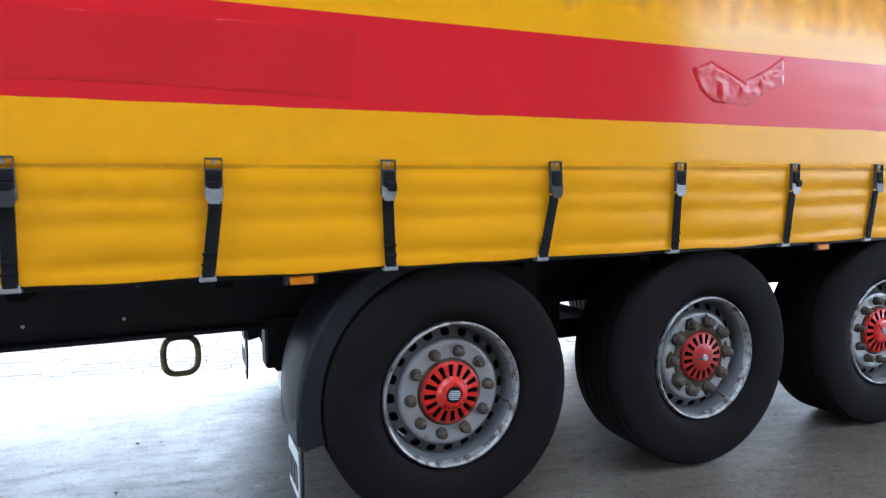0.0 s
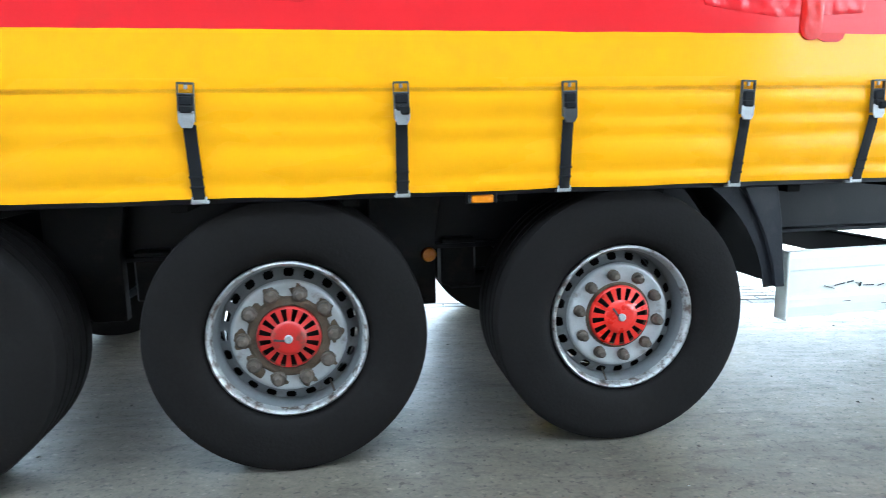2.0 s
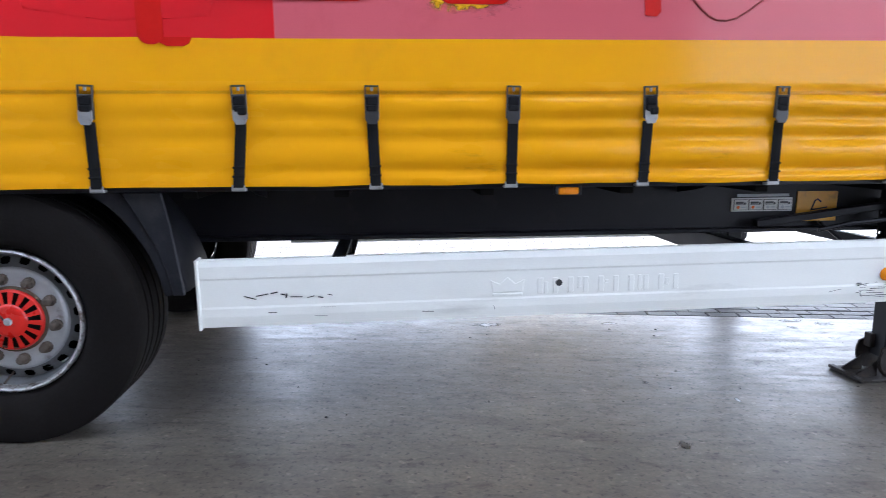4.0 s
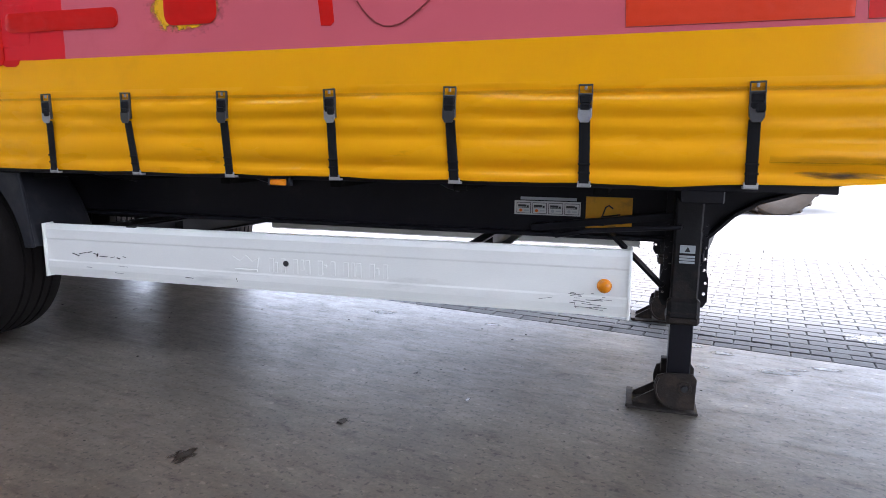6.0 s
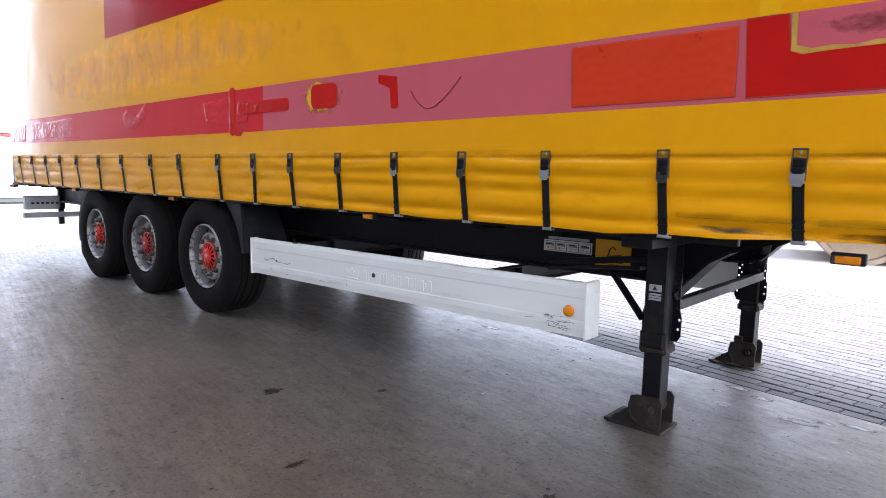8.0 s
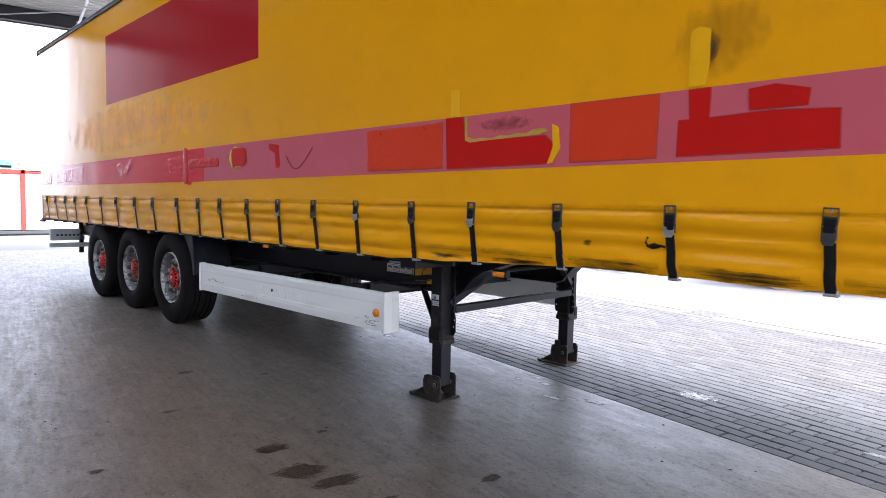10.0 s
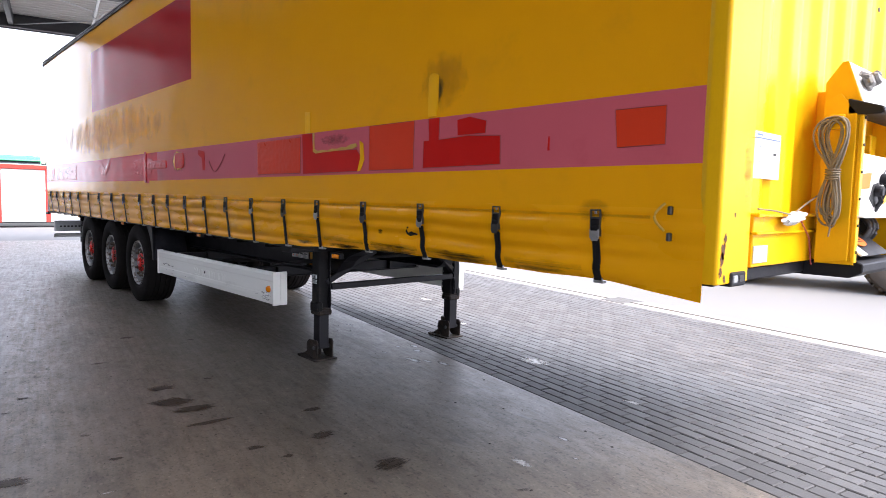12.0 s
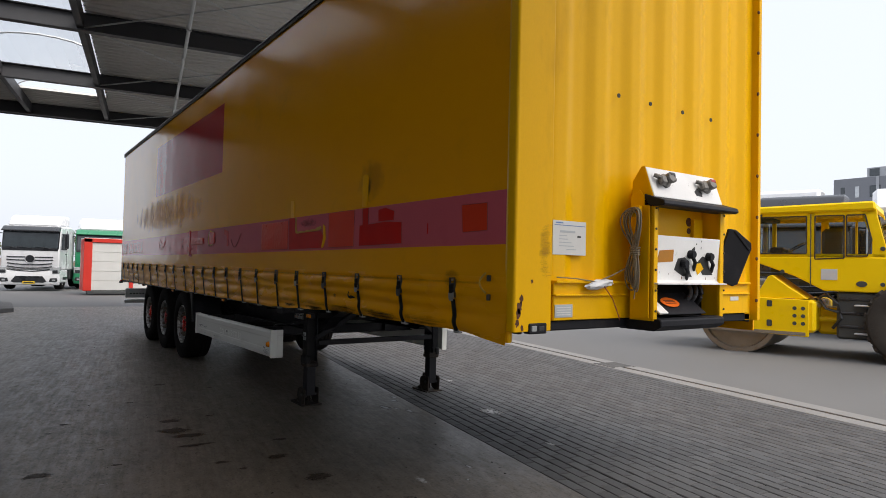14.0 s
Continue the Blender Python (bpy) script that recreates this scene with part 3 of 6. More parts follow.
def hem_z(x):
    base = 1.053 if x < 5.3 else (1.053 + (min(x, 6.9) - 5.3) / 1.6 * 0.055)
    if x > 8.65:
        base -= (x - 8.65) / 0.48 * 0.028
    k = min(abs(x - s) for s in STRAPS)
    sag = -0.010 * min(1, k / 0.25) * (0.4 + noise.noise(Vector((x * 0.8, 3, 0))))
    return base + sag + 0.004 * noise.noise(Vector((x * 5, 0, 9)))


def tarp_y(x, z):
    """How far the side sheet stands from its plane; the outside is towards -y."""
    y = 0.0035 * noise.noise(Vector((x * 0.7, z * 0.9, 1.7))) + 0.0012 * noise.noise(Vector((x * 3, z * 4, 5)))
    if z < 1.43:
        s = min(abs(x - t) for t in STRAPS)
        free = min(1.0, s / 0.16)
        d = 1.43 - z
        y += 0.034 * d / 0.38
        w = d + 0.016 * noise.noise(Vector((x * 0.8, d * 1.5, 2))) + 0.006 * noise.noise(Vector((x * 3.1, d * 4, 8)))
        wave = 0.0
        for centre, width, height in ((0.026, 0.008, 0.007), (0.075, 0.030, -0.006), (0.122, 0.018, 0.004), (0.158, 0.022, -0.004), (0.200, 0.020, 0.0045), (0.265, 0.040, -0.007), (0.328, 0.016, 0.007), (0.362, 0.018, -0.005)):
            wave += height * math.exp(-((w - centre) / width) ** 2)
        y += wave * max(0.15, min(1, (9.0 - x) / .3)) * (0.75 + 1.7 * min(1, max(0, (x - 1.8) / 2.5))) * (0.55 + 0.45 * free) * (1 + 0.5 * noise.noise(Vector((x * 1.1, z * 2, 4))))
        y += 0.005 * (1 - free) * min(1, d / 0.25)
        y += 0.003 * noise.noise(Vector((x * 4, z * 13, 3))) * (1 - 0.6 * free) * min(1, d / .1)
    if 1.5 < z < 2.1:
        # slack, faintly wrinkled cloth along the stripe
        slack = max(0, noise.noise(Vector((x * 0.9, z * 1.5, 7)))) * min(1, (z - 1.5) / .1, (2.1 - z) / .15)
        y += 0.004 * slack * noise.noise(Vector((x * 3 + z * 2, z * 20, 1)))
    if x > 8.7 and z < 1.5:
        y -= 0.05 * (x - 8.7) / 0.43 * (1.5 - z) / 0.4
    return y


def stripe_lo(x):
    return 1.604 + 0.0045 * max(0, x - 2.4) + (0.003 * noise.noise(Vector((x * 6, 0, 1))) if x < 2.43 else 0)


def stripe_hi(x):
    return 1.925 + 0.018 * min(1, max(0, (x + 1) / 4))


xs = sorted(set([round(X0 + 0.035 * k, 4) for k in range(int((X1 - X0) / 0.035) + 1)] + [X1, -0.6, 3.55, 2.43]))
bm = bmesh.new()
cols = []
for x in xs:
    zs = [hem_z(x) + (1.45 - hem_z(x)) * k / 24 for k in range(25)]
    zs += [1.45 + (stripe_lo(x) - 1.45) * k / 3 for k in (1, 2, 3)]
    zs += [stripe_lo(x) + (stripe_hi(x) - stripe_lo(x)) * k / 14 for k in range(1, 15)]
    zs += [stripe_hi(x) + (2.655 - stripe_hi(x)) * k / 7 for k in range(1, 8)]
    zs += [2.655 + 0.895 * k / 8 for k in range(1, 9)]
    zs += [3.55 + 0.335 * k / 3 for k in (1, 2, 3)]
    cols.append([bm.verts.new((x, tarp_y(x, z), z)) for z in zs])
for i in range(len(cols) - 1):
    xm = (xs[i] + xs[i + 1]) / 2
    for j in range(len(cols[0]) - 1):
        f = bm.faces.new((cols[i][j], cols[i + 1][j], cols[i + 1][j + 1], cols[i][j + 1]))
        f.smooth = True
        if j < 24:
            f.material_index = 4
        elif 27 <= j < 41:
            f.material_index = 1 if xm < 2.43 else 2
        elif 48 <= j < 56 and -0.6 < xm < 3.55:
            f.material_index = 3
curtain = part("side_curtain", bm, [tarp_yellow, tarp_red, tarp_pink, tarp_block, tarp_hem], trailer, "yellow tarpaulin with a red stripe fading to pink")


def patch(name, outline, material, lift=0.003, label="", puff=0.0, seed=0):
    """A piece stuck on the sheet, following its shape, with a little thickness."""
    q = bmesh.new()
    f = q.faces.new([q.verts.new((a, 0, c)) for a, c in outline])
    lo_x, hi_x = min(a for a, _ in outline), max(a for a, _ in outline)
    lo_z, hi_z = min(c for _, c in outline), max(c for _, c in outline)
    step = 0.03 if not puff else 0.012
    x = lo_x + step
    while x < hi_x:
        bmesh.ops.bisect_plane(q, geom=q.verts[:] + q.edges[:] + q.faces[:], plane_co=(x, 0, 0), plane_no=(1, 0, 0))
        x += step
    z = lo_z + step
    while z < hi_z:
        bmesh.ops.bisect_plane(q, geom=q.verts[:] + q.edges[:] + q.faces[:], plane_co=(0, 0, z), plane_no=(0, 0, 1))
        z += step
    for v in q.verts:
        p = 0
        if puff:
            p = puff * abs(noise.noise(Vector((v.co.x * 16 + seed, v.co.z * 22, seed)))) ** 0.7 + puff * .5 * abs(noise.noise(Vector((v.co.x * 45, v.co.z * 40 + seed, 2))))
            if v.is_boundary:
                p = 0
        v.co.y = tarp_y(v.co.x, v.co.z) - lift - p
    r = bmesh.ops.extrude_face_region(q, geom=q.faces[:])
    bmesh.ops.translate(q, verts=[g for g in r["geom"] if isinstance(g, bmesh.types.BMVert)], vec=(0, lift * 0.9, 0))
    q.normal_update()
    ob = part(name, q, material, curtain, label, smooth=40)
    if name == "repair_patch":
        edge = []
        for a, b in zip(outline, outline[1:] + outline[:1]):
            n = max(2, int(math.hypot(b[0] - a[0], b[1] - a[1]) / .06))
            edge += [(a[0] + (b[0] - a[0]) * k / n, a[1] + (b[1] - a[1]) * k / n) for k in range(n)]
        edge.append(edge[0])
        part("patch_seam", rod([(a, tarp_y(a, c) - .0015, c) for a, c in edge], .0024, 5, up=(0, 1, 0)), seam_dark, ob)
    return ob


def rounded(x0, x1, z0, z1, r, n=5):
    return [p for cx, cz, a in ((x1 - r, z1 - r, 0), (x0 + r, z1 - r, 90), (x0 + r, z0 + r, 180), (x1 - r, z0 + r, 270)) for p in ring_points(cx, cz, r, a, a + 90, n)]


patch("repair_patch", [(5.105, 1.918), (5.865, 1.92), (5.868, 1.642), (5.118, 1.64)], patch_orange, label="faded orange-red repair patch", puff=0.004, seed=3)
patch("repair_patch", [(5.892, 1.941), (6.043, 1.940), (6.062, 1.797), (6.648, 1.793), (6.714, 1.736), (6.665, 1.643), (5.909, 1.634)], patch_red, label="dark red L-shaped patch")
patch("peeling_edge", [(6.055, 1.94), (6.075, 1.94), (6.078, 1.82), (6.13, 1.803), (6.2, 1.808), (6.27, 1.80), (6.33, 1.812), (6.4, 1.808), (6.46, 1.818), (6.52, 1.812), (6.57, 1.83), (6.64, 1.835), (6.66, 1.815), (6.6, 1.80), (6.5, 1.797), (6.35, 1.793), (6.2, 1.79), (6.1, 1.785), (6.06, 1.80)], peel_yellow, .005)
patch("peeling_edge", [(6.69, 1.85), (6.73, 1.83), (6.745, 1.72), (6.70, 1.648), (6.665, 1.642), (6.70, 1.73)], patch_yellow, .006)
patch("grime_smudge", [(6.10, 1.93), (6.62, 1.93), (6.62, 1.82), (6.10, 1.82)], pink_grime, .0025)
patch("yellow_patch", [(5.934, 2.107), (6.013, 2.102), (6.016, 1.944), (5.937, 1.944)], patch_yellow, .004, "narrow bright yellow patch")
patch("repair_patch", [(6.802, 1.94), (7.283, 1.94), (7.277, 1.648), (6.803, 1.645)], patch_orange, label="faded orange-red repair patch")
patch("repair_patch", [(7.418, 1.94), (7.518, 1.942), (7.515, 1.813), (7.76, 1.822), (8.010, 1.809), (8.015, 1.658), (7.372, 1.650), (7.376, 1.811), (7.426, 1.812)], patch_red, label="dark red stepped patch")
patch("repair_patch", [(7.674, 1.915), (7.775, 1.925), (7.903, 1.894), (7.897, 1.83), (7.679, 1.83)], patch_red, .0045, "small red patch")
patch("grime_smudge", [(7.40, 2.20), (7.46, 2.25), (7.55, 2.235), (7.56, 2.16), (7.53, 2.06), (7.52, 1.99), (7.49, 1.97), (7.41, 2.0)], grime, .0025, "dark grime round the patch")
patch("yellow_patch", [(7.417, 2.175), (7.432, 2.198), (7.453, 2.205), (7.48, 2.20), (7.505, 2.186), (7.505, 2.036), (7.488, 1.955), (7.417, 1.952)], patch_yellow, .006, "bright yellow patch with rounded top", puff=0.004, seed=5)
patch("repair_patch", [(8.712, 1.880), (8.959, 1.879), (8.960, 1.718), (8.727, 1.713)], patch_orange, label="square orange-red patch")
patch("slit", [(8.335, 1.785), (8.343, 1.785), (8.345, 1.716), (8.332, 1.716)], patch_red, .003)
patch("repair_strip", rounded(1.938, 2.03, 1.58, 1.96, .04), patch_red, .006, "glossy red repair strip", puff=0.005, seed=2)
patch("repair_strip", rounded(2.06, 2.77, 1.74, 1.835, .035), patch_red, .005, "glossy red repair strip", puff=0.007, seed=8)
patch("peeled_ring", [(2.95, 1.75), (2.965, 1.82), (3.02, 1.90), (3.06, 1.925), (3.2, 1.93), (3.3, 1.905), (3.345, 1.86), (3.345, 1.77), (3.28, 1.725), (3.15, 1.715), (3.02, 1.695), (2.93, 1.71)], peeled, .0025, "worn ring showing yellow cloth")
patch("grime_halo", [(2.88, 1.96), (3.46, 1.96), (3.46, 1.66), (2.88, 1.66)], pink_grime, .0016)
patch("repair_patch", rounded(3.04, 3.325, 1.735, 1.90, .05), patch_red, .005, "rounded red patch", puff=0.005, seed=6)
patch("repair_strip", [(3.733, 1.912), (3.898, 1.888), (3.912, 1.715), (3.895, 1.698), (3.85, 1.701), (3.836, 1.823), (3.734, 1.862)], patch_red, .004, "angled red patch")
patch("crumpled_film", [(-0.21, 1.84), (-0.1, 1.88), (0.1, 1.80), (0.25, 1.87), (0.345, 1.93), (0.35, 1.80), (0.2, 1.74), (0.12, 1.69), (-0.08, 1.70), (-0.16, 1.75)], film_red, .0012, "crumpled glossy red film", puff=0.005, seed=1)
patch("crumpled_film", [(1.5, 1.86), (1.9, 1.89), (2.25, 1.87), (2.2, 1.68), (1.85, 1.66), (1.55, 1.70)], tarp_red, .0006, "crumpled glossy red film", puff=0.005, seed=4)
patch("crumpled_film", [(-4.18, 1.87), (-3.5, 1.86), (-3.56, 1.63), (-4.16, 1.63)], film_red, .0012, puff=0.0035, seed=9)
patch("crumpled_film", [(-3.27, 1.88), (-2.5, 1.86), (-1.70, 1.88), (-1.72, 1.64), (-2.4, 1.66), (-3.25, 1.64)], film_red, .0012, "crumpled glossy red film", puff=0.003, seed=12)
patch("adhesive_residue", [(-3.1, 2.70), (-1, 2.68), (3.0, 2.64), (3.3, 1.96), (-1, 1.95), (-3.1, 1.94)], residue, .002, "dull residue of removed lettering")
patch("grime_halo", [(7.28, 2.36), (7.68, 2.36), (7.80, 2.0), (7.78, 1.95), (7.30, 1.95)], halo, .002, "brown grime halo")
patch("grime_halo", [(8.50, 1.47), (8.57, 1.50), (8.66, 1.50), (8.73, 1.46), (8.74, 1.36), (8.52, 1.36)], halo, .002)
for x0 in (5.65, 6.2, 6.8, 7.4, 8.05):
    patch("hem_dirt", [(x0, 1.115), (x0 + .5, 1.115), (x0 + .5, 1.19), (x0, 1.19)], hem_dirt, .0022)
patch("red_tab", [(2.0, 1.606), (2.13, 1.606), (2.12, 1.585), (2.10, 1.574), (2.04, 1.574), (2.015, 1.585)], patch_red, .004)
for x0, x1, z0, z1 in ((6.78, 7.33, 1.088, 1.17), (7.40, 7.97, 1.10, 1.17), (6.2, 6.7, 1.09, 1.125), (8.05, 8.5, 1.11, 1.14), (6.88, 6.95, 1.22, 1.26), (5.7, 6.08, 1.085, 1.12)):
    patch("scuff_mark", [(x0, z0), (x1, z0), (x1, z1), (x0, z1)], scuff_black, .005)
cord = [(4.021, 1.792), (4.05, 1.752), (4.073, 1.729), (4.105, 1.703), (4.140, 1.687), (4.18, 1.685), (4.220, 1.695), (4.27, 1.725), (4.325, 1.765), (4.37, 1.805), (4.410, 1.844)]
part("stitched_tear", rod([(a, tarp_y(a, c) - .003, c) for a, c in cord], .0036, 6), cord_dark, curtain, "dark stitched tear")
# fold shading laid on the sheet as a row of darker strips
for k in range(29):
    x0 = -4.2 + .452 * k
    patch("crease_line", [(x0, 1.392), (x0 + .452, 1.392), (x0 + .452, 1.426), (x0, 1.426)], crease_shade, .0025)

# straps with over-centre buckles
for i, (sx, ln) in enumerate(zip(STRAPS, LEAN)):
    lo = hem_z(sx)
    bx = sx + ln
    q = bmesh.new()
    n = 10
    rows = []
    y_top, y_low = tarp_y(sx, 1.30) - .014, tarp_y(bx, lo) - .008
    for k in range(n + 1):
        f = k / n
        z = 1.30 + (lo - 0.012 - 1.30) * f
        x = sx + ln * max(0, (f - 0.1)) / 0.9
        y = min(y_top + (y_low - y_top) * f, min(tarp_y(x + e, max(z, lo)) for e in (-.022, 0, .022)) - .003)
        rows.append([q.verts.new((x + dx, y + dy, z)) for dx, dy in ((-.0215, 0), (-.019, -.003), (.019, -.003), (.0215, 0))])
    for a, b in zip(rows, rows[1:]):
        for k in range(3):
            q.faces.new((a[k], a[k + 1], b[k + 1], b[k]))
    strap = part("strap", q, webbing, trailer, smooth=50)
    yb = tarp_y(sx, 1.40) - .006
    tilt = Matrix.Translation((sx, yb, 1.435)) @ Matrix.Rotation(radians(2 * math.sin(i * 2.3)), 4, 'Y')
    q = box(-.027, -.0237, -.015, 0, -.125, 0, .0008)
    box(.0237, .027, -.015, 0, -.125, 0, .0008, q)
    box(-.027, .027, -.015, -.011, -.007, 0, .0008, q)
    rod([(-.028, -.010, -.038), (.028, -.010, -.038)], .004, 8, q)
    part("buckle_frame", q, steel_worn, strap, "worn steel buckle frame", at=tilt)
    q = box(-.0237, .0237, -.007, -.002, -.125, -.036, .001)
    part("buckle_back", q, lever_black, strap, at=tilt)
    part("buckle_hook", box(-.005, .005, -.012, -.003, -.022, -.004, .002), lever_steel, strap, at=tilt)
    q = extrude([(-.026, -.092), (.026, -.092), (.026, -.128), (.016, -.146), (-.016, -.146), (-.026, -.128)], -.005, "y", -.015, .0015)
    part("buckle_lever", q, (lever_steel, lever_steel, steel_worn)[i * 7 % 3] if i < 12 else (lever_steel if i % 2 else steel_worn), strap, at=tilt)
    q = box(-.0215, .0215, -.021, -.006, -.075, -.042, .005)
    box(-.0215, .0215, -.024, -.007, -.100, -.072, .006, q)
    if i % 3 == 1:
        box(-.006, .027, -.030, -.014, -.112, -.080, .006, q)
    part("strap_roll", q, webbing, strap, at=tilt)
    q = box(bx - .027, bx + .027, tarp_y(bx, lo) - .010, .06, lo - .018, lo - .008, .002)
    box(bx - .026, bx + .026, tarp_y(bx, lo) - .012, tarp_y(bx, lo) - .006, lo - .016, lo + .008, .002, q)
    part("strap_hook", q, lever_steel, strap, "flat bright steel hook")
    for dz in (.04, .075):
        q = box(bx - .024 - ln * dz / .25, bx + .024 - ln * dz / .25, y_low + (y_top - y_low) * dz / .25 - .006, y_low + (y_top - y_low) * dz / .25 - .002, lo + dz - .004, lo + dz + .004, .001)
        part("strap_stitching", q, webbing, strap)
# a torn webbing end on one strap and the empty loop near the front corner
q = rod([(7.35, -.022, 1.245), (7.31, -.028, 1.252), (7.275, -.03, 1.243), (7.258, -.032, 1.262), (7.268, -.032, 1.288)], .006, 6)
extrude([(7.252, 1.245), (7.30, 1.262), (7.33, 1.24), (7.29, 1.232)], .004, "y", -.028, 0, q)
part("torn_webbing", q, webbing, trailer)
q = rod([(8.99 - .04 * math.sin(math.pi * k / 8), -.03 - .012 * math.sin(math.pi * k / 8), 1.47 - .115 * k / 8) for k in range(9)], .006, 6)
part("curtain_loop", q, peel_yellow, trailer, "dull yellow cord loop")
for z in (1.44, 1.33):
    part("loop_plate", box(9.0, 9.018, -.034, -.01, z - .018, z + .018, .004), steel_worn, trailer)
# curtain poles, roof, far side, rear, floor
part("curtain_pole", lathe([(.02, 0), (.024, .01), (.024, 2.78), (.02, 2.79)], 14, m=pose(9.10, .05, 1.08, 90)), steel_yellow, trailer)
part("curtain_pole", lathe([(.03, 0), (.03, 2.78)], 12, m=pose(X0 + .01, .03, 1.08, 90)), alu, trailer)
q = extrude([(-.018, 3.875), (-.022, 3.90), (-.012, 3.918), (-.012, 3.94), (.05, 3.965), (.09, 3.965), (.09, 3.875)], X1 - X0 + .08, "x", X0 - .02)
part("roof_rail", q, surf("roof_rail", (0.06, 0.055, 0.05), 0.5, 0.3, 0.2, 4), trailer, "dark weathered roof rail")
part("roof_rail_trim", box(X0, X1, -.026, -.012, 3.92, 3.932, .003), alu, trailer)
part("roof", box(X0, X1 + .05, .09, 2.46, 3.93, 3.965), surf("roof_sheet", (.6, .6, .58), .5), trailer)
part("far_curtain", box(X0, X1, 2.52, 2.535, 1.06, 3.9), tarp_yellow, trailer)
part("far_roof_rail", box(X0, X1, 2.46, 2.55, 3.8, 3.96, .01), alu, trailer)
part("rear_frame", box(X0 - .06, X0, 0.01, 2.53, 1.0, 3.95, .01), alu, trailer)
part("rear_hinge", box(X0 - .10, X0 - .06, -.01, .03, 3.86, 3.93, .004), chassis, trailer)
for z in (1.4, 2.2, 3.0):
    part("door_lock_bar", rod([(X0 - .08, .8, z - .4), (X0 - .08, .8, z + .4)], .015, 8), steel_worn, trailer)
part("load_floor", box(X0, X1, .11, 2.44, 1.205, 1.24), underside, trailer)

# ---- chassis ----
for y in (0.62, 1.86):
    q = box(X0 + .1, 5.45, y - .007, y + .007, .77, 1.09)
    box(X0 + .1, 5.46, y - .07, y + .07, .755, .775, .003, q)
    extrude([(5.44, 1.20), (5.44, .77), (5.50, .79), (5.56, .84), (5.62, .90), (5.70, .95), (5.82, 1.0), (5.95, 1.035), (6.15, 1.07), (6.4, 1.12), (8.9, 1.125), (8.9, 1.20)], .014, "y", y - .007, 0, q)
    for a, c in (((5.44, .765), (5.52, .79)), ((5.52, .79), (5.62, .895)), ((5.62, .895), (5.72, .955)), ((5.72, .955), (5.95, 1.03)), ((5.95, 1.03), (6.2, 1.075)), ((6.2, 1.075), (6.45, 1.12)), ((6.45, 1.117), (8.9, 1.122))):
        bar((a[0], y, a[1]), (c[0], y, c[1]), .14, .016, q, .002)
    part("main_beam", q, chassis, trailer, "dark blue-black main beam")
for k in range(22):
    x = X0 + .3 + .6 * k
    part("cross_member", box(x - .03, x + .03, .11, 2.43, 1.0 if x < 5.6 else 1.13, 1.09 if x < 5.6 else 1.2, .003), underside, trailer)
for y0, y1 in ((.075, .105), (2.44, 2.47)):
    part("side_rail", box(X0, 5.9, y0, y1, 1.03, 1.12, .004), chassis, trailer)
    part("side_rail", box(5.9, X1, y0, y1, 1.13, 1.22, .004), chassis, trailer)
for x in (-3.05, -2.45, 2.25, 3.3, 4.3):
    q = extrude([(.11, 1.06), (.6, 1.06), (.6, .96), (.4, .99)], .012, "x", x)
    part("outrigger", q, chassis, trailer)
for x in (-2.84, -2.50):
    part("bolt_head", lathe([(0, -.003), (.0065, -.003), (.0065, .004)], 8, m=pose(x, .608, .835)), label_white, trailer)
ring = [(-2.30 + .066 * math.copysign(abs(math.cos(a)) ** .6, math.cos(a)), .60, .668 + .076 * math.copysign(abs(math.sin(a)) ** .75, math.sin(a))) for a in [2 * math.pi * k / 28 for k in range(29)]]
part("lashing_ring", rod(ring, .0125, 8, up=(0, 1, 0), cap=False), surf("ring_steel", (0.12, 0.105, 0.085), .5, .6, .3, 20, stain=(.38, .27, .10), stain_amount=.9, stain_scale=9, edge=.44), trailer, "worn steel lashing ring with a brassy patch")
part("ring_bracket", box(-2.35, -2.25, .58, .63, .735, .775, .005), chassis, trailer)
part("stock_plate", box(-1.83, -1.822, 1.08, 1.26, .30, .57, .001), label_white, trailer, "small white plate hanging on edge")
# axles and running gear
for ax in (-1.31, 0, 1.31):
    q = rod([(ax, .35, .52), (ax, 2.15, .52)], .065, 12)
    part("axle_tube", q, chassis_dirty, trailer)
    for y in (.62, 1.86):
        q = box(ax - .62, ax + .05, y - .05, y + .05, .56, .64, .01)
        box(ax - .66, ax - .5, y - .06, y + .06, .58, .80, .01, q)
        part("trailing_arm", q, chassis_dirty, trailer)
        q = lathe([(0, 0), (.11, 0), (.12, .05), (.10, .1), (.12, .15), (.11, .2), (0, .2)], 20, m=pose(ax + .33, y, .60, 90))
        part("air_bag", q, rubber, trailer)
    q = rod([(ax + .12, .45, .55), (ax + .12, .60, .55)], .085, 14)
    part("brake_chamber", q, chassis_dirty, trailer)
part("air_tank", lathe([(0, -.45), (.1, -.43), (.13, -.38), (.13, .38), (.1, .43), (0, .45)], 20, m=pose(3.0, 1.3, .90, 0, 0, 0)), chassis, trailer)
for x in (.55, -.75):
    q = extrude([(x - .22, 1.02), (x - .22, .66), (x - .065, .515), (x + .065, .515), (x + .065, .80), (x + .10, 1.02)], .06, "y", .5, .004)
    part("suspension_hanger", q, chassis_dirty, trailer)
q = lathe([(0, -.012), (.028, -.012), (.033, 0), (.033, .006)], 18, m=pose(.585, .49, .74))
part("side_reflector", q, amber, trailer, "round amber side reflector")


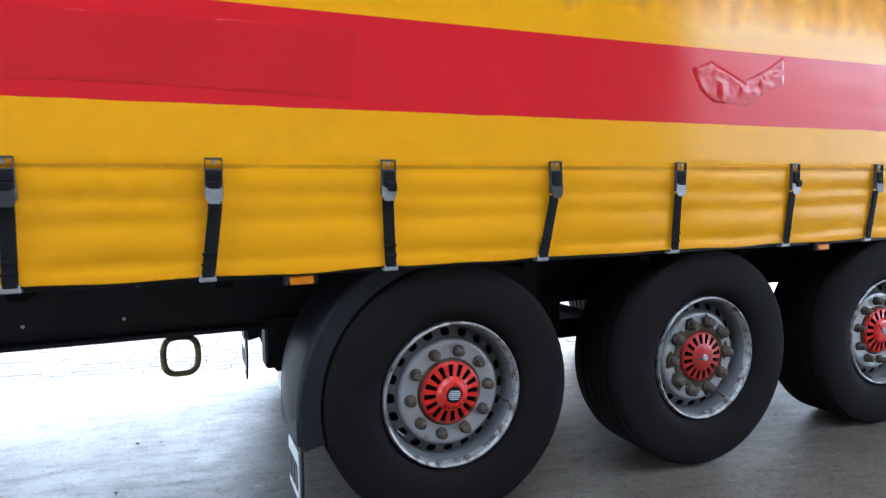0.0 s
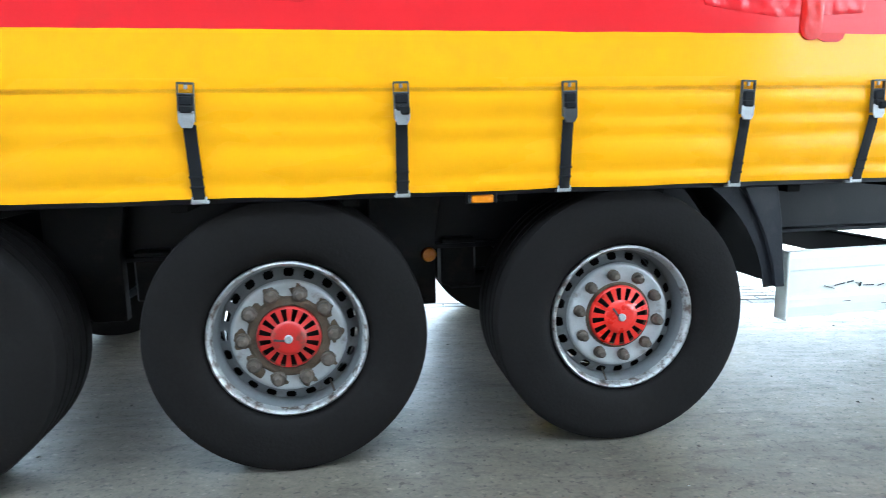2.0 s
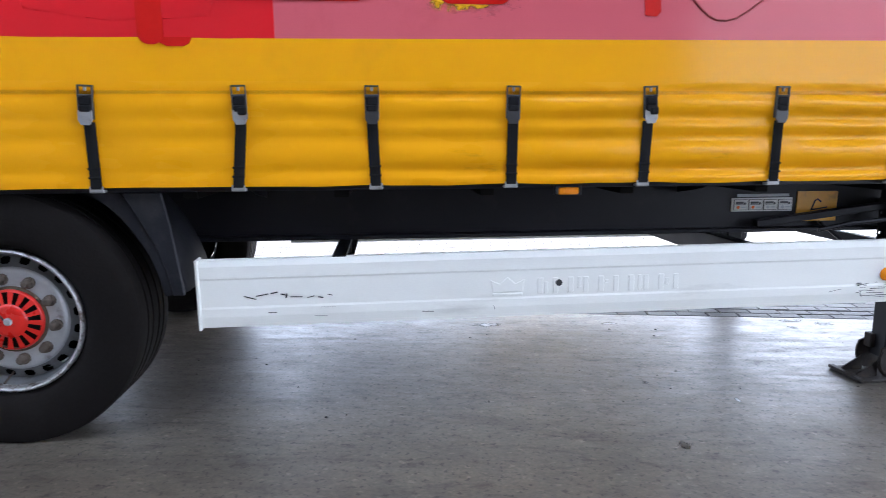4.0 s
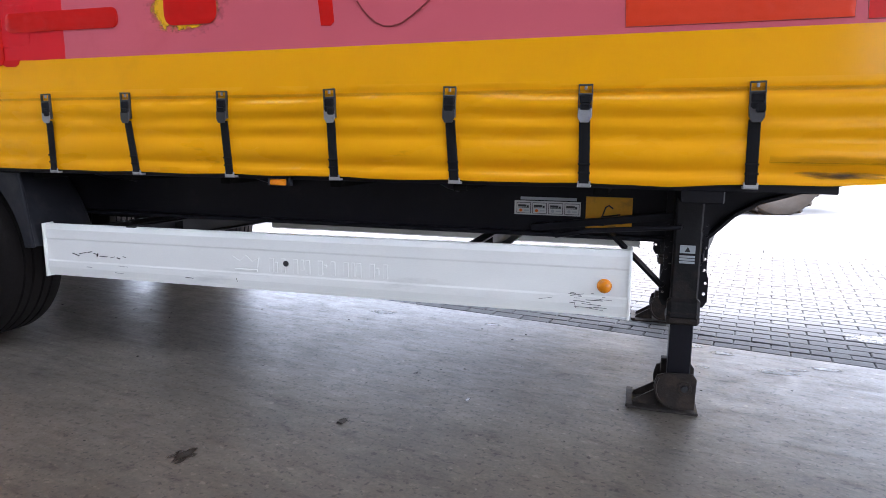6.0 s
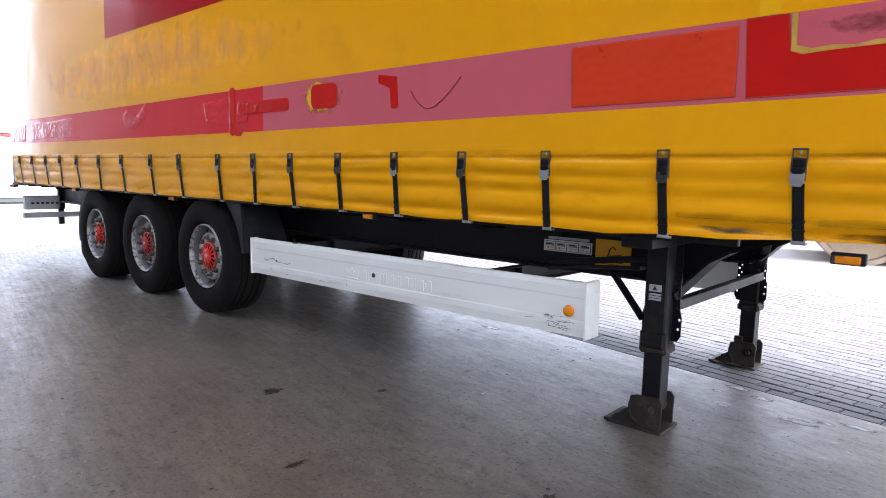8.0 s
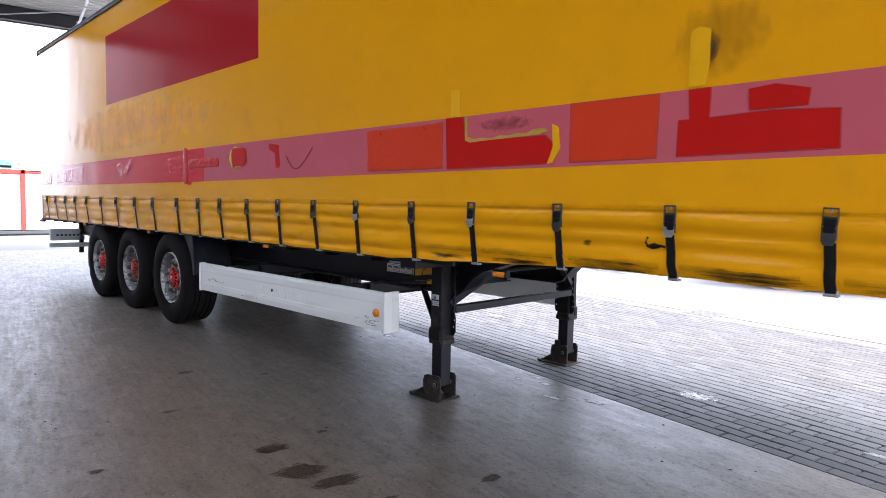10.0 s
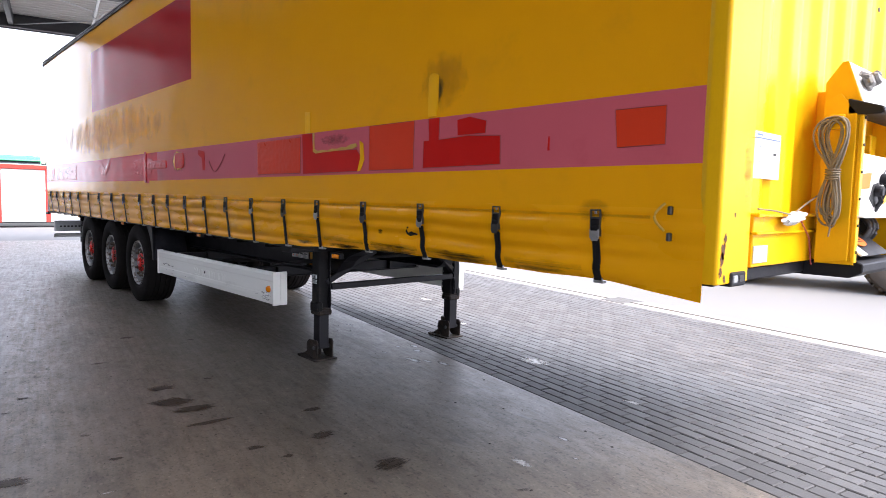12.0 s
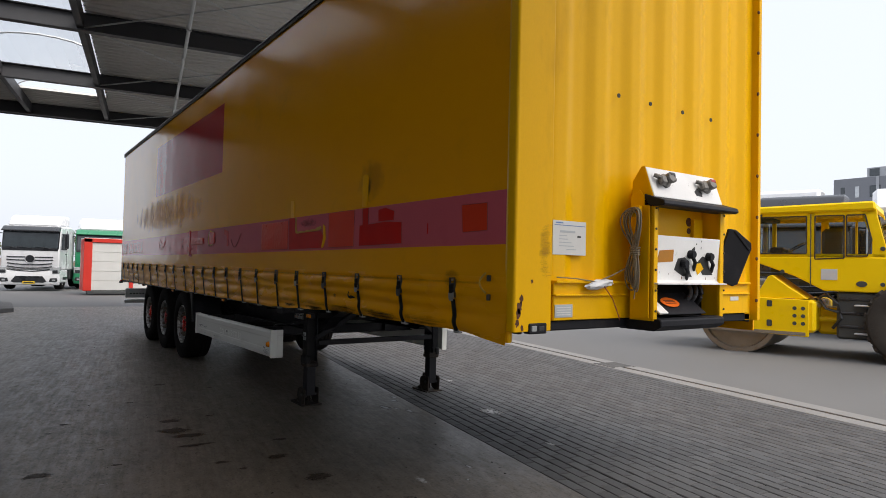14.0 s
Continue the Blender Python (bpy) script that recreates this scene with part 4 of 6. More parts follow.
def build_wheel(at, hub="black", first=None):
    """hub: the look of the hub, black (lettered cap), rusty or plain red. first: a wheel to share its meshes with."""
    w = group_part("wheel", trailer, at)

    def shared(name, make, material, label="", smooth=None):
        old = next((c for c in first.children if c.name.split(".")[0] == name), None) if first else None
        if old is None:
            return part(name, make(), material, w, label, smooth=smooth)
        o = new(name, old.data)
        o.parent = w
        if label:
            o["label"] = label
        return o

    prof = [(.297, -.15), (.315, -.172), (.345, -.186), (.375, -.190), (.43, -.1905), (.468, -.184), (.497, -.178), (.514, -.168), (.520, -.152)]
    tread = []
    for c in (-.092, -.036, .036, .092):
        tread += [(.521, c - .008), (.507, c - .005), (.507, c + .005), (.521, c + .008)]
    prof = prof + tread + [(r, -y) for r, y in reversed(prof)]
    shared("tyre", lambda: lathe(prof, 72), rubber, smooth=35)
    shared("rim_flange", lambda: lathe([(.292, -.135), (.296, -.160), (.294, -.169), (.288, -.173), (.282, -.170), (.277, -.156), (.273, -.138)], 64), rim_lip, "scuffed bare metal rim edge", 45)

    def well():
        # twenty oval hand holes: each ring step leaves out faces within the oval
        steps = 8
        cone = [(.260 - .038 * k / steps, -.076 - .022 * k / steps) for k in range(steps + 1)]
        head = [(.273, -.138), (.268, -.122), (.265, -.10), (.263, -.084)]
        gaps = {}
        for k in range(1, steps - 1):
            half = 4.0 * math.sqrt(max(0, 1 - ((k - 3.5) / 3.3) ** 2))
            gaps[len(head) + k] = (lambda j, h=half: abs(j % 16 + .5 - 8) < h)
        q = lathe(head + cone + [(.219, -.102), (.215, -.106), (.213, -.109)], 320, gaps=gaps)
        return lathe([(.258, .02), (.28, .10), (.294, .16), (.297, .15)], 60, q)

    shared("rim_well", well, rim_dark, smooth=40)
    shared("wheel_disc", lambda: lathe([(.217, -.103), (.214, -.110), (.208, -.1165), (.199, -.118), (.190, -.116), (.126, -.116), (.122, -.098)], 80), rim_silver if hub != "red" else rim_chipped, smooth=40)
    shared("brake_drum", lambda: lathe([(0, -.05), (.205, -.05), (.248, -.02), (.248, .15), (0, .15)], 40), underside)
    inset = Matrix.Translation((0, -.016, 0))
    wide = .156 if hub == "rusty" else .139
    part("hub_base", lathe([(0, -.100), (.116, -.102), (.124, -.107), (wide - .012, -.107), (wide - .004, -.1035), (wide, -.0995)], 40, m=inset), hub_rust, w)
    slot = lambda k: k % 6 in (1, 2, 3)
    ring = [(.125, -.096), (.127, -.112), (.122, -.121), (.118, -.123), (.094, -.125), (.070, -.128), (.064, -.133), (.058, -.145), (.050, -.152), (.036, -.153), (.034, -.148), (0, -.148)]
    if hub != "black":
        ring = ring[:6] + [(.067, -.131), (.060, -.137), (.045, -.139), (.020, -.140), (0, -.140)]
    size = Matrix.Diagonal((.94, 1, .94, 1)) if hub == "rusty" else Matrix.Identity(4)
    part("hub_ring", lathe(ring, 96, gaps={3: slot, 4: slot}, m=inset @ size), hub_red_dull if hub == "rusty" else hub_red, w, "red slotted hub ring", smooth=40)
    # near-black disc that paints the shade seen through the hub slots
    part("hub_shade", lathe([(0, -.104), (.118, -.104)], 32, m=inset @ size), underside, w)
    if hub == "black":
        part("hub_cap", lathe([(.033, -.149), (.028, -.151), (.0, -.152)], 24, m=inset), chassis_dirty, w)
        for dz in (-.016, -.008, 0, .008, .016):
            half = math.sqrt(.026 ** 2 - dz ** 2)
            part("cap_lettering", box(-half, half, -.1695, -.168, dz - .0022, dz + .0022), label_grey, w)
    else:
        part("hub_bolt", lathe([(0, -.150), (.012, -.150), (.016, -.146), (.017, -.138)], 10, m=inset), lever_steel, w)
        part("hub_scuff", box(-.055, -.012, -.1575, -.155, -.012, -.004, 0, None, Matrix.Rotation(radians(-40), 4, 'Y')), steel_worn, w)
    nut = next((c for c in first.children if c.name.startswith("wheel_nut")), None) if first else None
    for k in range(10):
        a = 2 * math.pi * (k + .35) / 10
        m = pose(.169 * math.cos(a), 0, .169 * math.sin(a)) @ Matrix.Rotation(k * 1.3, 4, 'Y')
        if hub == "rusty":
            m = m @ Matrix.Diagonal((1.22, 1.02, 1.22, 1))
        if nut is None:
            q = lathe([(0, -.160), (.010, -.160), (.016, -.155), (.0185, -.148), (.019, -.131), (.024, -.128), (.024, -.112)], 10)
            nut = part("wheel_nut", q, nut_rust, w, at=m, smooth=35)
        else:
            o = new("wheel_nut", nut.data)
            o.parent, o.matrix_basis = w, m
    if hub == "rusty":
        for k in range(10):
            a = 2 * math.pi * (k + .35) / 10
            q = blot(0, 0, .034 + .006 * math.sin(k * 2.1), .030, k * 1.7, k + 300, 0, .6)
            part("rust_patch", q, hub_rust, w, at=pose(.166 * math.cos(a), -.1186, .166 * math.sin(a), 90))
    shared("valve", lambda: rod([(.240, -.08, -.03), (.268, -.14, -.035)], .004, 6), nut_rust)
    return w


wheel = build_wheel(Matrix.Translation((-1.31, .25, .518)) @ Matrix.Rotation(radians(8), 4, 'Y'))
build_wheel(Matrix.Translation((0, .25, .518)) @ Matrix.Rotation(radians(47), 4, 'Y'), "rusty", wheel)
build_wheel(Matrix.Translation((1.31, .25, .518)) @ Matrix.Rotation(radians(94), 4, 'Y'), "red", wheel)
for j, ax in enumerate((-1.31, 0, 1.31)):
    copy_thing(wheel, Matrix.Translation((ax, 2.28, .518)) @ Matrix.Rotation(math.pi, 4, 'Z') @ Matrix.Rotation(radians(20 + 31 * j), 4, 'Y'))


def guard(cx, r, a0, a1, y0, y1, name="mudguard"):
    q = bmesh.new()
    n = 18
    outer = [(y0, -.075), (y0, -.006), (y0 + .006, .002), (y0 + .03, .010), ((y0 + y1) / 2, .016), (y1 - .03, .010), (y1 - .006, .002), (y1, -.006), (y1, -.03)]
    inner = [(y1 - .007, -.03), (y1 - .007, -.009), (y0 + .007, -.009), (y0 + .007, -.075)]
    prof = outer + inner
    rows = []
    for k in range(n + 1):
        a = radians(a0 + (a1 - a0) * k / n)
        rows.append([q.verts.new((cx + (r + dr) * math.cos(a), y, .52 + (r + dr) * math.sin(a))) for y, dr in prof])
    m = len(prof)
    for a, b in zip(rows, rows[1:]):
        for k in range(m):
            q.faces.new((a[k], a[(k + 1) % m], b[(k + 1) % m], b[k]))
    q.faces.new(rows[0])
    q.faces.new(rows[-1])
    return part(name, q, plastic_black, trailer, "dusty black plastic mudguard", smooth=35)


for y0, y1 in ((.09, .50), (2.03, 2.44)):
    g = guard(-1.31, .605, 96, 193, y0, y1)
    g = guard(1.31, .70, 84, 8, y0, y1)
    q = box(-1.925, -1.865, y0 + .01, y1 - .01, .395, .50, .01)
    part("guard_foot", q, plastic_black, trailer)
    # the inner edge of the flap is worn ragged and runs down to a point
    edge = [(.42, .76), (.36, .79), (.30, .86), (.245, 1.0), (.215, .98), (.175, .76), (.14, .55), (.112, .34)]
    side = []
    for (za, fa), (zb, fb) in zip(edge, edge[1:]):
        for k in range(5):
            z, f = za + (zb - za) * k / 5, fa + (fb - fa) * k / 5
            side.append((y0 + .02 + .37 * f + (.006 * noise.noise(Vector((z * 70, y0, 3))) + .003 * (-1) ** k if z < .40 else 0), z))
    side += [(y0 + .10, .105), (y0 + .07, .125), (y0 + .045, .17), (y0 + .022, .25), (y0 + .02, .42)]
    q = extrude(side, .009, "x", -1.911)
    flap = part("mud_flap", q, plastic_black, trailer, "black rubber mud flap with a white plate", smooth=40)
    q = box(-1.917, -1.911, y0 + .06, y1 - .14, .17, .36, .002)
    part("flap_plate", q, label_white, flap, "white plate with dark block lettering")
    for k in range(3):
        yy = y0 + .075 + .065 * k
        part("plate_bar", box(-1.920, -1.916, yy, yy + .045, .21, .31), black_mark, flap)
q = extrude([(1.80, 1.03), (1.95, 1.03), (1.975, .90), (1.99, .78), (2.012, .612), (1.966, .612), (1.95, .70), (1.91, .82), (1.86, .92)], .02, "y", .07, .004)
part("guard_side", q, plastic_black, trailer)

# ---- side guard ----
SG = pose(2.06, .12, .455, 0, -.55, 0)
L = 3.12
prof = [(0.03, 0.0), (0.004, .004), (-.003, .05), (-.003, .083), (.0, .092), (.0, .205), (-.003, .213), (-.003, .262), (.008, .288), (.03, .292), (.05, .285), (.05, .01)]
q = extrude([(a, c) for a, c in prof], L, "x", 0)
side_guard = part("side_guard", q, white_panel, trailer, "white aluminium side guard with scratches", at=SG)
q = extrude([(-.016, -.004), (-.016, .294), (.056, .297), (.056, -.004)], .012, "x", L, .003)
part("end_cap", q, white_panel, side_guard)
part("end_return", box(L - .01, L + .012, .056, .125, -.004, .296, .004), white_panel, side_guard)
part("end_cap", extrude([(-.016, -.004), (-.016, .294), (.056, .297), (.056, -.004)], .012, "x", -.012, .003), white_panel, side_guard)
q = lathe([(0, -.030), (.010, -.028), (.022, -.023), (.029, -.013), (.031, 0), (.031, .01)], 24, m=Matrix.Translation((3.025, 0, .135)))
part("round_lamp", q, amber, side_guard, "round amber side lamp", smooth=40)
for a, c, w, h in ((.20, .128, .05, .003), (.25, .138, .05, .0035), (.30, .146, .03, .005), (.335, .138, .02, .003), (.35, .132, .006, .018), (.39, .126, .05, .0032), (.45, .124, .03, .0028), (.49, .121, .022, .004), (.53, .13, .02, .0025)):
    q = box(-w / 2, w / 2, -.0035, .003, -h / 2, h / 2, 0, None, Matrix.Translation((a, -.001 if .09 < c < .2 else -.0032, c)) @ Matrix.Rotation(.3 * math.sin(a * 40), 4, 'Y'))
    part("scratch", q, black_mark, side_guard)
rnd = random.Random(14)
for k in range(26):
    a, c = rnd.gauss(2.95, .06), rnd.uniform(.03, .10)
    if k > 19:
        a, c = rnd.uniform(.2, 3.0), rnd.uniform(.03, .08)
    w, h = rnd.uniform(.008, .075), rnd.uniform(.0010, .0028)
    turn = rnd.choice((0, 0, .04, -.05, .12, -.2, 1.25))
    w = min(w, .02) if turn > 1 else w
    q = box(-w / 2, w / 2, -.0045, -.002, -h / 2, h / 2, 0, None, Matrix.Translation((min(a, 3.08), 0, c)) @ Matrix.Rotation(turn, 4, 'Y'))
    part("scratch", q, black_mark, side_guard)
part("bolt_hole", lathe([(0, -.0045), (.015, -.0045), (.015, .004)], 9, m=Matrix.Translation((1.51, 0, .148))), black_mark, side_guard)
# raised maker's mark, kept as plain blocks
q = extrude([(1.22, .115), (1.35, .115), (1.36, .17), (1.32, .15), (1.285, .18), (1.25, .15), (1.21, .17)], -.006, "y", .001, .002)
box(1.22, 1.35, -.006, .001, .098, .109, .002, q)
part("raised_mark", q, white_panel, side_guard)
for k in range(5):
    a = 1.415 + .135 * k
    for da, wd, lo, hi in ((0, .026, .10, .172), (.030 + .012 * (k % 2), .018, .10 + .02 * (k % 3), .172 - .018 * ((k + 1) % 2)), (.068, .024, .10, .172)):
        part("raised_mark", box(a + da, a + da + wd, -.003, .001, lo, hi, .0025), white_panel, side_guard)
# channel beams across the trailer that carry both side guards
def guard_beam(x0, x1):
    q = box(x0, x0 + .007, .13, 2.37, .64, .754, .001)
    box(x0, x1, .13, 2.37, .64, .647, .001, q)
    box(x0, x1, .13, 2.37, .747, .754, .001, q)
    beam = part("guard_beam", q, chassis, trailer, "dark channel beam behind the side guard")
    for y in (.18, .5, 1.9):
        part("beam_web", box(x0 + .007, x1, y, y + .006, .647, .747), chassis_dirty, beam)
    for k in range(3):
        part("beam_bolt", lathe([(0, -.004), (.007, -.004), (.007, .003)], 8, m=pose(x0 - .002, .20 + .035 * k, .66, 0, 0, -90)), label_grey, beam)


guard_beam(2.60, 2.66)
guard_beam(4.455, 4.515)
# the same guard on the far side
q = extrude([(2.50 - a, c) for a, c in prof], L, "x", 0)
far_guard = part("side_guard", q, white_panel, trailer, "white aluminium side guard", at=pose(2.10, -.12, .455))
part("end_cap", extrude([(2.516, -.004), (2.516, .294), (2.444, .297), (2.444, -.004)], .012, "x", L, .003), white_panel, far_guard)

# ---- marker lamps and labels ----
for x in (-1.90, .73, 3.58, 6.30):
    q = box(x - .042, x + .042, .045, .07, 1.004, 1.034, .004)
    lamp = part("marker_lamp", q, amber, trailer, "small rectangular amber marker lamp", smooth=40)
    part("lamp_base", box(x - .058, x + .058, .056, .09, 1.000, 1.045, .004), plastic_black, lamp)
    part("lamp_mount", box(x - .052, x - .043, .047, .07, 1.004, 1.034, .002), lever_black, lamp)
lab = part("loading_label", box(4.60, 4.93, .606, .612, .855, .925, .001), label_white, trailer, "white sticker with small pictograms")
for k in range(4):
    x = 4.612 + .08 * k
    part("pictogram_frame", box(x, x + .072, .6035, .607, .862, .917), black_mark, lab)
    field = part("pictogram_field", box(x + .0025, x + .0695, .601, .6045, .8645, .9145), label_white, lab)
    q = box(x + .008, x + .050, .599, .602, .895, .906)
    box(x + .052, x + .062, .599, .602, .893, .902, 0, q)
    box(x + .008, x + .062, .599, .602, .890, .8925, 0, q)
    part("pictogram", q, lever_black, field)
    q = lathe([(0, .599), (.008, .599), (.008, .602)], 12, m=Matrix.Translation((x + .022, 0, .877)))
    part("pictogram_dot", q, orange_sign if k < 2 else label_grey, field)
    part("pictogram_dot", box(x + .038, x + .062, .599, .602, .874, .880), label_grey, field)
part("label_heading", box(4.63, 4.91, .606, .612, .93, .945, .001), label_grey, trailer, "thin pale heading strip")
lab = part("warning_label", box(4.955, 5.175, .604, .612, .80, .955, .001), label_yellow, trailer, "ochre warning sticker with a black sign")
part("pictogram", rod([(5.035, .603, .860), (5.05, .603, .905), (5.065, .603, .915), (5.085, .603, .900)], .004, 6), black_mark, lab)
part("pictogram", rod([(5.03, .603, .858), (5.12, .603, .872)], .004, 6), black_mark, lab)
part("pictogram", box(5.0, 5.13, .601, .6035, .826, .830), black_mark, lab)
part("pictogram", box(5.0, 5.10, .601, .6035, .814, .817), black_mark, lab)
part("support_strut", bar((4.70, .55, .80), (5.45, .50, .90), .05, .035), chassis, trailer)

# ---- landing legs ----
def pierced(outline, holes, thick, start):
    """An upright plate in the x-z plane with round holes (x, z, r) through it."""
    q = bmesh.new()
    edges = []
    for loop in [outline] + [[(x + r * math.cos(2 * math.pi * k / 10), z + r * math.sin(2 * math.pi * k / 10)) for k in range(10)] for x, z, r in holes]:
        vs = [q.verts.new((x, start, z)) for x, z in loop]
        edges += [q.edges.new((vs[k], vs[(k + 1) % len(vs)])) for k in range(len(vs))]
    bmesh.ops.triangle_fill(q, edges=edges, use_beauty=True)
    r = bmesh.ops.extrude_face_region(q, geom=q.faces[:])
    bmesh.ops.translate(q, verts=[g for g in r["geom"] if isinstance(g, bmesh.types.BMVert)], vec=(0, thick, 0))
    return q


def build_leg(y, side):
    """side: -1 for the leg with its outer face towards -y."""
    leg = group_part("landing_leg", trailer, Matrix.Translation((5.42, y, 0)))
    part("outer_tube", box(-.058, .058, -.065, .06, .42, 1.06, .008), chassis_dirty, leg)
    part("inner_tube", box(-.05, .05, -.05, .05, .10, .44, .004), chassis, leg)
    for s in (-1, 1):
        rim = [(.05, .47), (.088, .47), (.105, .50), (.105, .60), (.094, .64), (.094, 1.06), (.05, 1.06)]
        holes = [(.089, .535, .0075), (.094, .585, .007)] + [(.083, .645 + .052 * k, .0075) for k in range(5)] + [(.066, .67 + .052 * k, .0055) for k in range(4)]
        part("mounting_flange", pierced([(s * x, z) for x, z in rim], [(s * x, z, r) for x, z, r in holes], .008, .030), chassis, leg)
    q = box(-.07, .07, side * .05 - .03, side * .05 + .03, .43, .53, .015)
    part("gear_cover", q, chassis_dirty, leg)
    q = box(-.072, .072, -.072, .072, .405, .455, .012)
    box(-.064, .064, -.08, .066, .45, .475, .008, q)
    part("collar", q, rust_plate, leg)
    # tilting foot
    q = box(-.215, .09, -.115, .115, 0.0, .012, .003)
    box(-.225, -.195, -.115, .115, .006, .022, .003, q)
    part("foot_plate", q, rust_plate, leg, "rusty steel foot plate")
    for yy in (-.085, .07):
        o = [(.075, .016), (.078, .16), (.060, .185), (-.06, .178), (-.093, .165)] + [(-.02 + .085 * math.cos(w), .105 + .095 * math.sin(w)) for w in [radians(165 + 14 * k) for k in range(9)]]
        part("foot_cheek", extrude(o, .013, "y", yy, .002), rust_plate, leg)
        # raised rim and boss of the casting
        q = lathe([(.018, -.006), (.030, -.006), (.033, .0), (.018, .0)], 18, m=Matrix.Translation((.028, yy if yy < 0 else yy + .013, .115)), close=True)
        arc = [(-.015 + .082 * math.cos(w), yy - .001 if yy < 0 else yy + .014, .108 + .09 * math.sin(w)) for w in [radians(150 + 15 * k) for k in range(9)]]
        rod(arc, .005, 6, q, up=(0, 1, 0))
        part("cheek_boss", q, rust_plate, leg)
    part("foot_pin", lathe([(0, -.10), (.014, -.10), (.017, -.09), (.017, .09), (.014, .10), (0, .10)], 16, m=Matrix.Translation((.028, 0, .115))), lever_black, leg)
    part("foot_block", box(-.075, -.02, .02, .068, .14, .215, .004), rust_plate, leg)
    for yy in (-.06, .045):
        part("foot_gusset", extrude([(-.2, .012), (-.085, .012), (-.085, .095), (-.19, .03)], .010, "y", yy, .001), rust_plate, leg)
    q = box(-.032, .032, side * .07 - .004, side * .07 + .004, .735, .77, .001)
    sign = part("leg_sign", q, label_grey, leg, "grey instruction plate")
    q = extrude([(-.012, .742), (.012, .742), (.0, .765)], side * .003, "y", side * .074)
    part("sign_mark", q, black_mark, sign)
    for k in range(3):
        part("sign_bar", box(-.032, .032, side * .069 - .003, side * .069 + .003, .715 - .013 * k, .724 - .013 * k), label_grey, sign)
    return leg


leg = build_leg(.46, -1)
leg2 = copy_thing(leg, Matrix.Translation((5.42, 2.03, 0)) @ Matrix.Scale(-1, 4, (0, 1, 0)))
part("cross_brace", bar((5.48, .52, .66), (5.48, 1.98, .66), .05, .055), chassis, trailer)
part("leg_brace", bar((5.33, .47, .56), (5.065, .58, .80), .05, .014), chassis, trailer)
part("leg_brace", bar((5.47, .48, .70), (5.62, .9, .98), .05, .05), chassis, trailer)
part("leg_brace", bar((5.47, 2.0, .72), (5.62, 1.6, .98), .05, .05), chassis, trailer)
part("leg_bearer", box(5.36, 5.52, .1, 2.42, .98, 1.08, .005), chassis, trailer)
part("drive_shaft", rod([(5.42, .53, .90), (5.42, 1.95, .90)], .016, 8), chassis_dirty, trailer)
part("king_pin_plate", box(6.4, 9.0, .35, 2.15, 1.128, 1.14, .003), chassis, trailer)
part("crank_handle", rod([(5.38, .33, .86), (5.38, .29, .86), (5.0, .28, .83), (4.85, .28, .80)], .011, 8), chassis, trailer)

# ---- rear bumper ----
q = box(X0 + .05, X0 + .15, .08, 2.44, .53, .61, .008)
bumper = part("rear_bumper", q, alu, trailer, "grey rear underrun bumper")
q = box(X0 + .0, X0 + .12, .10, .64, .65, .86, .008)
panel = part("rear_lamp_panel", q, alu, trailer, "grey lamp panel at the rear")
for k in range(6):
    part("panel_slot", box(X0 + .12, X0 + .125, .18 + .065 * k, .22 + .065 * k, .73, .76, .001), black_mark, panel)
part("rear_red_marker", box(X0 - .02, X0 + .02, -.012, .02, 1.0, 1.05, .004), hub_red, trailer)
part("bumper_arm", box(X0 + .05, X0 + .12, .55, .62, .42, 1.0, .005), chassis, trailer)
part("side_step", box(X0 - .12, X0 + .1, -.02, .03, .98, 1.02, .004), chassis, trailer)

# ---- front wall of the trailer ----
front = group_part("front_wall", trailer)
front["label"] = "yellow ribbed steel front wall"
q = extrude([(9.06, 0.03), (9.15, -.01), (9.205, -.01), (9.215, .0), (9.215, .27), (9.20, .285), (9.06, .285)], 2.82, "z", 1.148, .004)
part("corner_post", q, steel_yellow, front, "yellow corner post with rust chips")
q = extrude([(9.06, 2.33), (9.20, 2.33), (9.20, 2.40), (9.255, 2.41), (9.255, 2.44), (9.215, 2.45), (9.215, 2.52), (9.06, 2.53)], 2.82, "z", 1.148, .003)
part("corner_post", q, steel_yellow, front)
q = bmesh.new()
rows = []
for k in range(121):
    y = .285 + 2.05 * k / 120
    x = 9.188 + .013 * max(-1, min(1, 1.5 * math.cos(2 * math.pi * (y - .345) / .335)))
    rows.append([q.verts.new(p) for p in ((9.12, y, 1.42), (x, y, 1.42), (x, y, 3.94), (9.12, y, 3.94))])
for a, b in zip(rows, rows[1:]):
    for k in range(4):
        q.faces.new((a[k], a[(k + 1) % 4], b[(k + 1) % 4], b[k]))
q.faces.new(rows[0])
q.faces.new(rows[-1])
part("ribbed_sheet", q, steel_yellow, front, smooth=40)
q = box(9.14, 9.222, .285, 2.335, 1.205, 1.425, .004)
box(9.14, 9.245, .285, 2.335, 1.42, 1.436, .003, q)
box(9.14, 9.240, .285, 2.335, 1.345, 1.357, .003, q)
part("bottom_beam", q, steel_yellow, front)
part("top_beam", box(9.06, 9.225, -.01, 2.53, 3.86, 3.97, .008), steel_yellow, front)
q = box(9.08, 9.20, .28, 2.5, 1.145, 1.205, .008)
part("front_bumper", q, plastic_black, front, "black lower front edge")
q = box(9.17, 9.225, .10, .235, 1.135, 1.195, .006)
lamp = part("front_lamp", q, plastic_black, front, "small white position lamp")
part("lamp_lens", box(9.222, 9.228, .115, .155, 1.150, 1.182, .004), lens_grey, lamp)
part("lamp_lens", box(9.222, 9.227, .17, .215, 1.152, 1.180, .004), lever_black, lamp)
